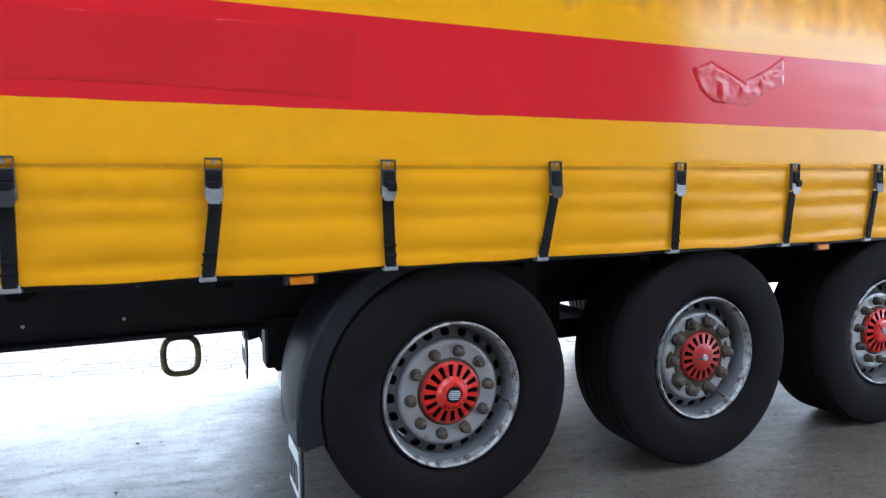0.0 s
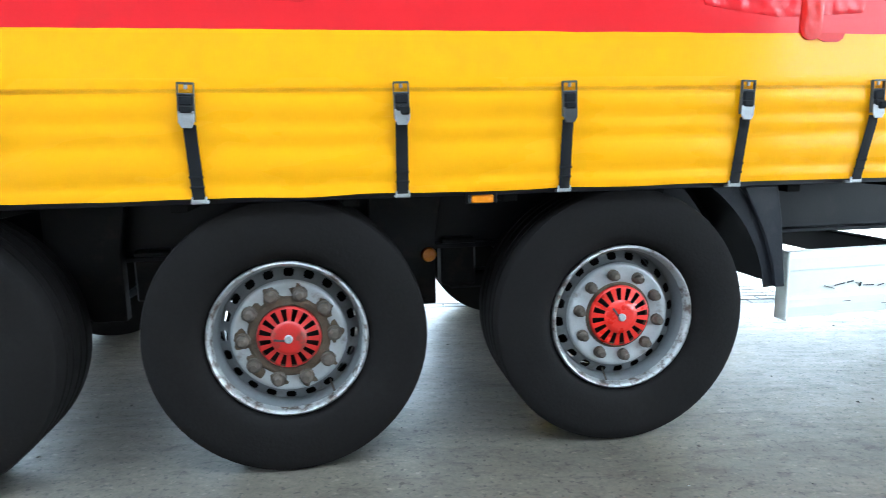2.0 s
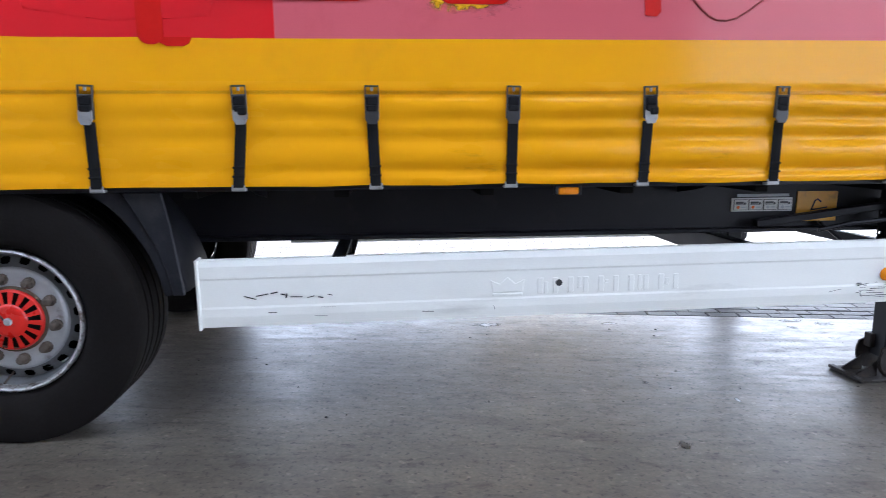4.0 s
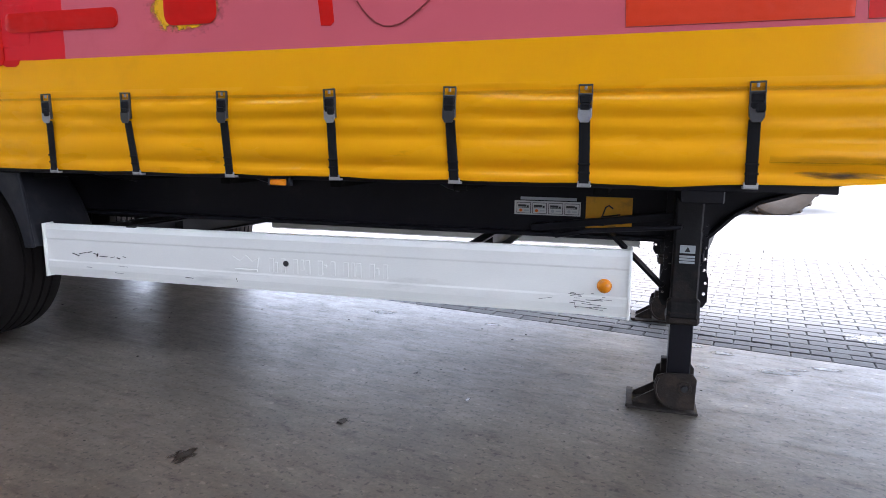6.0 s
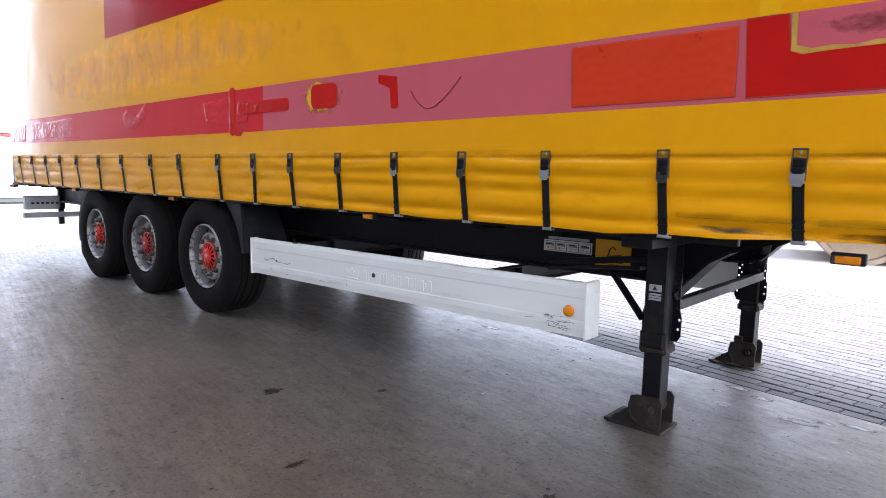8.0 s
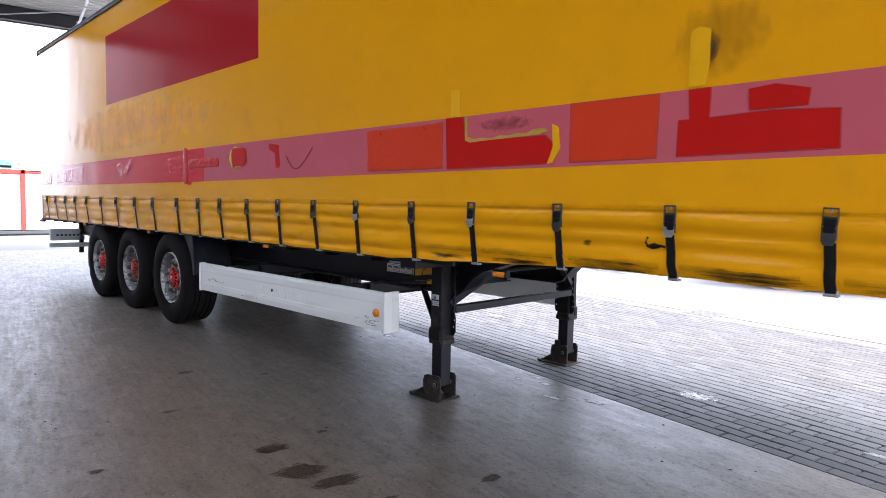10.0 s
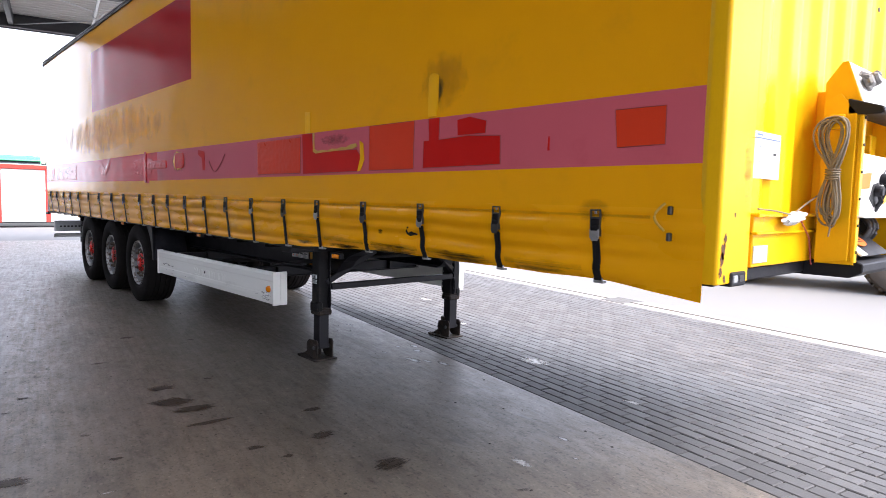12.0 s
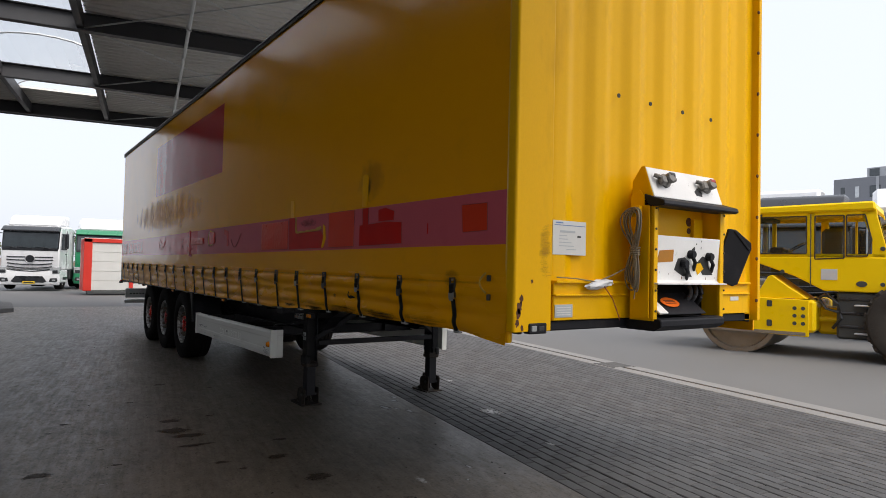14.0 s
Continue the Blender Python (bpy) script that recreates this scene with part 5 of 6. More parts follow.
for k in range(9):
    part("screw", lathe([(0, -.01), (.012, -.008), (.014, 0)], 8, m=pose(9.258, 2.385, 1.30 + .315 * k, 0, 0, 90)), rust_spot, front)
for y in (.847, 1.164, 1.517, 1.857):
    part("rivet_hole", lathe([(0, -.003), (.014, -.003), (.014, .002)], 10, m=pose(9.2015, y, 2.605, 0, 0, 90)), black_mark, front)
part("scuff_area", box(9.2165, 9.2172, .16, .272, 1.42, 1.80), post_scuff, front)
rnd = random.Random(11)
for cx, z, a in ((.03, 1.28, .03), (.02, 1.25, .025), (.045, 1.33, .02), (.12, 1.43, .012), (.015, 1.20, .02), (.05, 1.17, .015)):
    q = blot(0, 0, a * .6, a, 0, cx * 90 + z, 0, .5)
    part("rust_chip", q, rust_spot, front, at=Matrix.Translation((9.2165, cx, z)) @ Matrix.Rotation(radians(90), 4, 'Y') @ Matrix.Rotation(radians(90), 4, 'Z'))
for k in range(14):
    z, yy = rnd.uniform(1.45, 1.75), rnd.uniform(.20, .27)
    part("scuff", box(9.214, 9.2165, yy - rnd.uniform(.01, .04), yy, z, z + .003), grime_old, front)
# paper notice: illegible text kept as bars
note = part("paper_notice", box(9.200, 9.204, .287, .565, 1.585, 1.785, .001), label_white, front, "white paper notice with dark print")
part("notice_heading", box(9.2035, 9.2055, .30, .555, 1.756, 1.760), label_blue, note)
for k, (a, b, h) in enumerate(((.345, .47, .013), (.34, .40, .005), (.34, .41, .005), (.34, .44, .005), (.34, .46, .005), (.40, .48, .005))):
    part("print_bar", box(9.2035, 9.2055, a, b, 1.715 - .02 * k, 1.715 - .02 * k + h), label_grey, note)
part("print_bar", box(9.2035, 9.2055, .49, .52, 1.69, 1.70), black_mark, note)
part("print_bar", box(9.2035, 9.2055, .31, .37, 1.768, 1.775), label_blue, note)
lab = part("type_plate", box(9.222, 9.226, .292, .437, 1.222, 1.297, .001), label_grey, front, "small pale type plate")
for k in range(4):
    part("print_bar", box(9.2255, 9.2275, .305, .42, 1.235 + .014 * k, 1.240 + .014 * k), label_white, lab)
part("type_plate", box(9.222, 9.226, 2.09, 2.20, 1.30, 1.33, .001), label_white, front)
# knotted plastic and cord
q = bmesh.new()
bmesh.ops.create_icosphere(q, subdivisions=3, radius=1)
for v in q.verts:
    n = 1 + .45 * noise.noise(v.co * 2.3)
    v.co = Vector((9.26 + v.co.x * .028 * n, .63 + v.co.y * .11 * n, 1.415 + v.co.z * .028 * n + .015 * v.co.y))
tagged(part("plastic_wrap", q, plastic_sheet, smooth=60), "crumpled clear plastic tied to the yellow beam with cord", "plastic wrap")
part("cord", rod([(9.23, .30, 1.455), (9.24, .45, 1.448), (9.26, .6, 1.43), (9.25, .75, 1.47), (9.27, .86, 1.52)], .004, 6), rope_mat, front)
part("cord", rod([(9.28, .64, 1.41), (9.30, .70, 1.33), (9.29, .76, 1.24), (9.29, .78, 1.20)], .003, 6), cord_dark, front)

# ---- connection box ----
cbox = group_part("connection_box", trailer)
cbox["label"] = "yellow connection box with white coupling plates"
cheek = [(9.255, 1.20), (9.42, 1.20), (9.42, 1.93), (9.345, 2.15), (9.32, 2.15), (9.255, 2.06)]
part("back_box", box(9.18, 9.262, .99, 1.62, 1.21, 2.03, .003), steel_yellow, cbox)
for y in (.925, 1.655):
    part("cheek_plate", extrude(cheek, .008, "y", y, .001), steel_yellow, cbox)
    q = box(9.405, 9.425, y - .004 if y < 1 else y - .03, y + .034 if y < 1 else y + .012, 1.21, 1.92, .003)
    part("cheek_edge", q, steel_yellow, cbox)
    for k in range(6):
        part("bolt_head", lathe([(0, -.004), (.007, -.004), (.007, .002)], 8, m=pose(9.427, y + .012, 1.26 + .125 * k, 0, 0, 90)), black_mark, cbox)
part("cheek_wing", extrude([(9.262, 1.20), (9.40, 1.22), (9.40, 1.9), (9.33, 2.0), (9.262, 1.97)], .006, "y", .905, .001), steel_yellow, cbox)
# upper white plate, leaning
UP = Matrix.Translation((9.345, 1.295, 2.145)) @ Matrix.Rotation(radians(-20), 4, 'Y')
q = box(-.004, .004, -.365, .365, -.20, 0, .002)
up = part("upper_plate", q, white_paint, cbox, "chipped white coupling plate", at=UP)
for y in (-.22, .22):
    q = lathe([(0, -.062), (.026, -.062), (.034, -.05), (.034, -.02), (.046, -.014), (.046, 0)], 16, m=pose(.004, y, -.085, 0, 0, 90))
    box(.012, .05, y - .085, y - .025, -.125, -.065, .01, q)
    box(.02, .06, y + .01, y + .06, -.105, -.05, .008, q)
    rod([(.03, y - .05, -.09), (.035, y - .09, -.075), (.02, y - .11, -.06)], .014, 8, q)
    part("air_coupling", q, coupling_grey, up, "grey air coupling")
    part("coupling_cap", box(.045, .068, y - .01, y + .045, -.075, -.05, .005), hub_red_dull if y > 0 else lever_black, up)
part("plate_hole", extrude([(.08, -.13), (.12, -.10), (.16, -.13), (.15, -.16), (.09, -.155)], .003, "x", .0035), black_mark, up)
q = extrude([(9.36, 1.975), (9.50, 1.93), (9.51, 1.905), (9.49, 1.895), (9.36, 1.90)], .80, "y", .905, .004)
part("rubber_shelf", q, plastic_black, cbox, "black rubber shelf edge")
part("back_plate", box(9.262, 9.268, .93, 1.66, 1.43, 2.05), steel_yellow, cbox)
for z, r in ((1.84, .03), (1.78, .02), (1.66, .03)):
    part("back_hole", lathe([(0, -.002), (r, -.002), (r, .002)], 14, m=pose(9.271, 1.5, z, 0, 0, 90)), rust_spot, cbox)
part("back_bracket", box(9.266, 9.30, 1.52, 1.62, 1.72, 1.86, .004), steel_yellow, cbox)
part("hose", rod([(9.36, 1.05, 1.94), (9.35, 1.04, 1.85), (9.345, 1.045, 1.70)], .008, 8), lever_black, cbox)
# middle white plate
MID = Matrix.Translation((9.418, 1.295, 1.715)) @ Matrix.Rotation(radians(4), 4, 'Y')
q = box(-.004, .004, -.368, .368, -.27, 0, .002)
extrude([(-.004, -.265), (.004, -.265), (.010, -.275), (.022, -.281), (.055, -.281), (.055, -.289), (.02, -.289), (.004, -.283), (-.004, -.272)], .736, 'y', -.368, 0, q)
box(-.02, .004, -.368, .368, -.004, .008, .002, q)
mid = part("middle_plate", q, white_paint, cbox, "chipped white plate with couplings", at=MID)
for o in ([(-.15, -.20), (-.12, -.13), (-.05, -.12), (0, -.15), (.01, -.21), (.04, -.245), (-.06, -.24)], [(.09, -.15), (.14, -.11), (.2, -.12), (.22, -.18), (.27, -.23), (.16, -.23), (.12, -.19)], [(.02, -.07), (.05, -.05), (.06, -.10), (.02, -.12)]):
    part("plate_hole", extrude(o, .004, "x", .003), black_mark, mid)
part("plate_hole", extrude([(-.33, -.16), (-.17, -.15), (-.17, -.075), (-.31, -.085)], .003, "x", .0035), surf("hole_orange", (.42, .17, .01), .6), mid)
part("plate_hole", extrude([(.06, -.17), (.12, -.15), (.16, -.19), (.1, -.23)], .003, "x", .0045), steel_yellow, mid)
for y, z in ((-.07, -.16), (.2, -.11), (.0, -.1)):
    q = lathe([(0, -.036), (.022, -.036), (.028, -.026), (.028, 0)], 14, m=pose(.006, y, z, 0, 0, 90))
    rod([(.02, y, z), (.03, y + .03, z - .05), (.0, y + .06, z - .1)], .012, 8, q)
    part("coupling_socket", q, plastic_black, mid, "black electric socket")
rnd = random.Random(3)
for k in range(14):
    y, z = rnd.uniform(-.35, .35), rnd.choice((rnd.uniform(-.26, -.22), rnd.uniform(-.05, -.005), rnd.uniform(-.2, -.05)))
    part("paint_chip", blot(0, 0, rnd.uniform(.003, .010), rnd.uniform(.002, .005), 0, k, 0, .6), rust_spot if k % 2 else black_mark, mid, at=Matrix.Translation((.0055, y, z)) @ Matrix.Rotation(radians(90), 4, 'Y'))
# lower bay
part("lower_bay", box(9.262, 9.275, .94, 1.65, 1.20, 1.42), underside, cbox)
def slope_plate(p, q2, width, thick, name, mat, label):
    """A board lying along the line p to q2 in the (x, z) plane, from y to y + width."""
    d = Vector((q2[0] - p[0], 0, q2[1] - p[1]))
    ang = math.atan2(-d.z, d.x)
    at = Matrix.Translation((p[0], p[2], p[1])) @ Matrix.Rotation(ang, 4, 'Y')
    return part(name, box(0, d.length, 0, width, -thick, 0, .002), mat, cbox, label, at=at)


slope_plate((9.25, 1.40, .955), (9.45, 1.25), .085, .012, "white_wedge", white_paint, "white angled plate")
slope_plate((9.24, 1.39, 1.05), (9.44, 1.24), .40, .006, "bay_board", plastic_black, "black sloping board")
AT = Matrix.Translation((9.36, 1.17, 1.304)) @ Matrix.Rotation(radians(37), 4, 'Y')
q = extrude([(.045 * math.cos(2 * math.pi * k / 24), .085 * math.sin(2 * math.pi * k / 24)) for k in range(24)], .004, "z", .003)
sign = part("orange_sticker", q, orange_sign, cbox, "oval orange sticker", at=AT)
for k in range(3):
    part("print_bar", box(-.018 + .014 * k, -.013 + .014 * k, -.05, .05, .006, .0085), rust_spot, sign)
for k in range(3):
    y = 1.40 + .075 * k
    pts = [(9.25 + .10 * math.sin(math.pi * j / 10), y + .02 * math.sin(j * .5 + k), 1.47 - .22 * j / 10) for j in range(11)]
    part("hose", rod(pts, .015, 10), lever_black, cbox)
q = extrude([(9.14, 1.135), (9.40, 1.135), (9.455, 1.165), (9.455, 1.205), (9.42, 1.218), (9.14, 1.203)], .68, "y", .955, .005)
part("step", q, plastic_black, cbox, "black step under the box")
# coiled line on a hook
hook = part("rope_hook", box(9.30, 9.36, .86, .892, 1.83, 1.90, .004), steel_yellow, cbox)
q = bmesh.new()
rnd = random.Random(8)
for k in range(9):
    dy, dx, w = rnd.uniform(-.016, .016), rnd.uniform(-.022, .022), rnd.uniform(.62, 1.12)
    drop = rnd.uniform(-.03, .02)
    pts = []
    for j in range(37):
        a = 2 * math.pi * j / 36
        half = (.078 if math.cos(a) > 0 else .044) * w * math.sin(2 * a)
        pts.append((9.33 + dx + half * .8, .865 + dy - abs(half) * .35, 1.64 + .23 * math.cos(a) + (.01 * w if math.cos(a) > 0 else drop * -math.cos(a)) + .009 * math.sin(a * 3 + k)))
    rod(pts, .0048, 6, q, up=(0, 1, 0))
coil = tagged(part("rope_coil", q, rope_mat, smooth=60), "coiled pale customs cord hanging from a yellow hook", "rope")
q = bmesh.new()
for k in range(5):
    lathe([(.030, -.004), (.034, 0), (.030, .004)], 16, q, pose(9.33, .862, 1.60 + .011 * k, 90, 0, 0), None, True)
part("rope_whipping", q, rope_mat, coil)
part("loose_end", rod([(9.33, .86, 1.43), (9.335, .86, 1.38), (9.33, .858, 1.33)], .004, 6), rope_mat, coil)
# black board leaning on the right cheek
FL = Matrix.Translation((9.37, 1.86, 1.615)) @ Euler((0, radians(4), radians(-24))).to_matrix().to_4x4()
o = [(-.04, .195), (.015, .19), (.14, .10), (.145, .06), (.05, -.19), (.01, -.205), (-.125, -.155), (-.135, -.125)]
flap = part("black_flap", extrude(o, .022, "x", -.011, .004), plastic_black, cbox, "loose black plastic cover", at=FL)
part("flap_rib", bar((.012, .0, .185), (.012, .125, .05), .010, .018), plastic_black, flap)
part("flap_strap", rod([(9.28, 1.72, 1.86), (9.30, 1.75, 1.70), (9.29, 1.74, 1.50)], .008, 6), rope_mat, cbox)

# ======== the yard around ========
truck_white = surf("truck_white", (0.78, 0.79, 0.80), 0.25, 0, 0.04, 2, 60, 0.0, coat=0.4)
truck_green = surf("truck_green", (0.012, 0.23, 0.10), 0.3, 0, 0.06, 2, 60, 0.0, coat=0.4)
truck_black = surf("truck_black", (0.02, 0.021, 0.024), 0.3, 0, 0.1, 2, 60, 0.0, coat=0.4)
dark_glass = surf("dark_glass", (0.045, 0.055, 0.062), 0.05, 0, 0.3, 1.4, 20, 0.0, spec=0.7)
lamp_glass = surf("lamp_glass", (0.55, 0.57, 0.58), 0.12, 0.4, 0.1, 9)
red_frame = surf("red_frame", (0.66, 0.035, 0.02), 0.45, 0, 0.08, 3)
box_white = surf("box_white", (0.66, 0.66, 0.63), 0.55, 0, 0.05, 1.5, 40, 0.02)
machine_yellow = surf("machine_yellow", (1.0, 0.66, 0.005), 0.35, 0, 0.05, 2, 60, 0.01, spec=0.2, stain=(0.85, 0.52, 0.03), stain_amount=0.3, stain_scale=3)
machine_grey = surf("machine_grey", (0.055, 0.06, 0.06), 0.55, 0, 0.15, 4)
drum_steel = surf("drum_steel", (0.30, 0.27, 0.23), 0.5, 0.6, 0.2, 4, 60, 0.1, stain=(0.24, 0.15, 0.08), stain_amount=0.6, stain_scale=5)
plate_yellow = surf("plate_yellow", (0.75, 0.5, 0.02), 0.4)
tyre_dusty = surf("tyre_dusty", (0.052, 0.046, 0.040), 0.85, 0, 0.25, 5, 60, 0.15, stain=(0.085, 0.074, 0.062), stain_amount=0.6, stain_scale=6, spec=0.15)
cab_glass = glass("cab_glass", (0.62, 0.67, 0.69), 0.02)


def small_wheel(parent, x, y, r, w, rimmat, tyre_name="wheel"):
    """A wheel on a y axle; y is its outer face, w its width inwards."""
    s = 1 if w > 0 else -1
    g = group_part(tyre_name, parent, Matrix.Translation((x, y, r)))
    a = abs(w)
    prof = [(r * .56, .03), (r * .62, .0), (r * .85, -.01), (r * .96, .02), (r, .06), (r, a - .06), (r * .96, a - .02), (r * .6, a)]
    part("tyre", lathe([(p, s * q) for p, q in prof], 40), rubber, g, smooth=40)
    part("rim", lathe([(r * .57, s * .03), (r * .52, s * .05), (r * .48, s * .10), (r * .25, s * .07), (r * .22, s * .0), (0, s * .0)], 32), rimmat, g, smooth=40)
    return g


def build_truck(name, label, at, body, roofmat, badge=True, tall=3.6, visor=None):
    """A cab-over lorry, front face at x = 0 looking along +x."""
    t = thing(name, label, "truck", at=at)
    W = 1.24
    o = [(-2.15, .95), (-.10, .95), (0, 1.1), (.02, 1.9), (-.14, 2.78), (-.28, 3.06), (-2.15, 3.1)]
    cab = part("cab", extrude(o, 2 * W - .04, "y", -W + .02, .06), body, t, smooth=30)
    screen = part("windscreen", extrude([(.03, 1.98), (.036, 2.0), (-.108, 2.78), (-.14, 2.78)], 2 * W - .22, "y", -W + .11, .01), dark_glass, cab)
    part("scuttle", extrude([(.02, 1.86), (.045, 1.88), (.042, 2.0), (.02, 2.0)], 2 * W - .16, "y", -W + .08, .01), truck_black, cab)
    for k, (ya, yb) in enumerate(((.9, .2), (.1, -.6), (-.5, -1.0))):
        part("wiper", rod([(.06, ya, 1.96), (.055, (ya + yb) / 2, 2.03), (.05, yb, 2.04)], .012, 6), truck_black, screen)
    for s in (-1, 1):
        part("screen_pillar", extrude([(-.02, 1.95), (.03, 1.95), (-.12, 2.80), (-.18, 2.80)], .06, "y", s * (W - .085) - .03, .01), truck_black, cab)
        part("side_window", extrude([(-.28, 1.95), (-1.15, 1.95), (-1.15, 2.72), (-.40, 2.72)], .02, "y", s * (W - .01) - .01), dark_glass, cab)
        arm = part("mirror", box(-.32, -.16, min(s * (W + .12), s * (W + .30)), max(s * (W + .12), s * (W + .30)), 1.98, 2.72, .04), truck_black, cab)
        part("mirror_arm", bar((-.28, s * (W - .05), 2.66), (-.24, s * (W + .16), 2.68), .05, .04), truck_black, arm)
        lamp = part("headlight", extrude([(.055, .76), (.075, .90), (.05, 1.10), (-.26, 1.12), (-.30, .86)], .30, "y", s * 1.10 - .15, .02), lamp_glass, cab)
        part("lamp_bezel", extrude([(.082, .80), (.086, .87), (.072, .95), (.066, .90)], .22, "y", s * 1.08 - .11, .004), truck_black, lamp)
        part("door_seam", box(-1.25, -1.235, s * (W - .02) - .012, s * (W - .02) + .012, 1.0, 2.9), truck_black, cab)
        part("door_grip", box(-1.15, -1.0, s * (W - .01) - .02, s * (W - .01) + .02, 1.7, 1.75, .01), truck_black, cab)
        part("step_panel", box(-1.35, -.05, s * W - .05, s * W + .02 if s > 0 else s * W + .05, .35, .95, .03), body, cab)
        part("step_recess", box(-1.2, -.55, s * W - .045, s * W + .045, .48, .62, .02), truck_black, cab)
        fog = [(s * .88, .56), (s * 1.16, .58), (s * 1.20, .44), (s * 1.12, .38), (s * .84, .40)]
        part("fog_opening", extrude(fog if s > 0 else fog[::-1], .03, "x", .066, .006), truck_black, cab)
        part("fog_lamp", box(.09, .105, min(s * .96, s * 1.10), max(s * .96, s * 1.10), .43, .51, .012), lamp_glass, cab)
    fair = [(-.22, 3.04), (-.48, 3.30), (-.80, tall - .05), (-1.1, tall), (-2.1, tall + .05), (-2.1, 3.08)]
    part("roof_fairing", extrude(fair, 2 * W - .26, "y", -W + .13, .10), roofmat, t, smooth=30)
    part("sun_visor", extrude([(-.14, 2.80), (.12, 2.78), (.11, 2.84), (-.12, 2.98), (-.26, 3.04)], 2 * W - .06, "y", -W + .03, .02), visor or truck_black, cab)
    # slim curved louvres in the front panel
    for z, half, sag in ((1.56, .96, .0), (1.43, .96, .02), (1.27, .92, .07), (1.12, .92, .09), (.99, .84, .10)):
        for s in (-1, 1):
            inner = .20 if z > 1.35 and badge else 0
            pts = [(.022 + .012 * (1.3 - z), s * (inner + (half - inner) * j / 8), z - sag * (1 - (j / 8) ** 2)) for j in range(9)]
            part("louvre", rod(pts, .028, 6), truck_black, cab)
    if badge:
        part("round_badge", lathe([(.165, 0), (.19, -.03), (.205, 0)], 28, m=pose(.035, 0, 1.47, 0, 0, 90)), alu, cab)
        part("badge_disc", lathe([(0, -.012), (.17, -.012), (.17, 0)], 24, m=pose(.03, 0, 1.47, 0, 0, 90)), truck_black, cab)
    part("bumper", extrude([(-.2, .24), (.04, .24), (.08, .34), (.075, .66), (.02, .93), (-.2, .95)], 2 * W, "y", -W, .03), body, t, smooth=30)
    part("bumper_grille", extrude([(-.56, .66), (.56, .66), (.74, .40), (.60, .35), (-.60, .35), (-.74, .40)], .03, "x", .066, .006), truck_black, t)
    plate = part("number_plate", box(.10, .115, -.26, .26, .30, .41, .005), plate_yellow, t, "yellow plate with one dark bar")
    part("plate_bar", box(.113, .119, -.2, .2, .33, .38), black_mark, plate)
    part("chassis_rail", box(-6.0, -.3, -.45, .45, .6, .95, .02), chassis, t)
    for s in (-1, 1):
        small_wheel(t, -.85, s * 1.2, .5, -s * .32, alu)
        small_wheel(t, -4.6, s * 1.2, .5, -s * .6, alu)
        part("side_tank", box(-3.9, -2.3, min(s * .6, s * 1.15), max(s * .6, s * 1.15), .45, .98, .06), machine_grey, t)
        part("air_deflector", box(-2.75, -2.16, s * 1.16 - .02, s * 1.16 + .02, 1.0, 3.0, .01), body, t)
    part("rear_mudguard", extrude([(-5.3, .75), (-5.15, 1.05), (-4.85, 1.15), (-4.35, 1.15), (-4.05, 1.05), (-3.9, .75), (-3.95, .75), (-4.1, 1.0), (-4.4, 1.09), (-4.8, 1.09), (-5.1, 1.0), (-5.25, .75)], 2.3, "y", -1.15), truck_black, t)
    part("cab_rear_unit", box(-2.6, -2.2, -.6, .6, .95, 1.9, .03), machine_grey, t)
    return t


build_truck("tractor_unit", "white cab-over lorry with dark visor, parked in the yard", pose(-24, -1.05, 0, 0, 0, -18), truck_white, truck_white, tall=3.6)
build_truck("tractor_unit", "green cab-over lorry with a white roof", pose(-25.6, 2.15, 0, 0, 0, -8), truck_green, truck_white, badge=False, tall=3.7, visor=truck_green)
build_truck("tractor_unit", "white lorry behind the road roller", pose(1.5, 17.8, 0, 0, 0, -72), truck_white, truck_white, False, 4.3)
build_truck("tractor_unit", "black lorry with a dark visor behind the road roller", pose(3.4, 15.2, 0, 0, 0, -70), truck_black, truck_black, False, 3.75)
far = build_truck("tractor_unit", "white lorry with a dark band of lettering bars", pose(6.5, 14.8, 0, 0, 0, -70), truck_white, truck_white, False, 3.7)
for k in range(7):
    part("lettering_bar", box(.09, .12, -.95 + .27 * k, -.76 + .27 * k, 3.02, 3.12), label_white, far)

# red-framed white storage box
sb = thing("storage_container", "white storage container with a red steel frame", "container", at=pose(-19.6, 0, 0))
for y0, y1 in ((.74, 1.06), (2.56, 2.72)):
    part("corner_post", box(-.25, 0, y0, y1, .14, 2.43, .015), red_frame, sb)
part("top_rail", box(-.25, 0, .74, 2.72, 2.26, 2.43, .01), red_frame, sb)
for k in range(5):
    part("side_panel", box(-.18, -.06, 1.06, 2.56, .16 + .42 * k, .57 + .42 * k, .006), box_white, sb)
part("top_rail", box(-.25, 0, 2.72, 6.0, 2.30, 2.36, .01), red_frame, sb)
part("side_panel", box(-.2, -.06, 2.72, 6.0, .16, 2.30, .01), box_white, sb)
part("roof_panel", box(-1.5, -.01, .76, 5.98, 2.40, 2.45, .01), box_white, sb)
part("end_panel", box(-1.5, -.25, .76, .86, .14, 2.4, .01), red_frame, sb)
part("back_panel", box(-1.6, -1.5, .76, 6.0, .14, 2.4, .01), box_white, sb)
part("skid", box(-.15, .1, -.0 + .9, 6.2, .0, .12, .01), machine_grey, sb)
part("skid", box(-.35, -.2, .9, 6.2, .0, .14, .01), machine_grey, sb)

# kerb island
q = extrude([(-13.5, -6), (-9.6, -6), (-9.0, -2.3), (-9.4, -1.9), (-12.0, -1.9), (-13.5, -2.6)], .17, "z", -.055, .02)
tagged(part("kerb", q, paver_mat), "low concrete kerb island", "kerb", kind="structure")

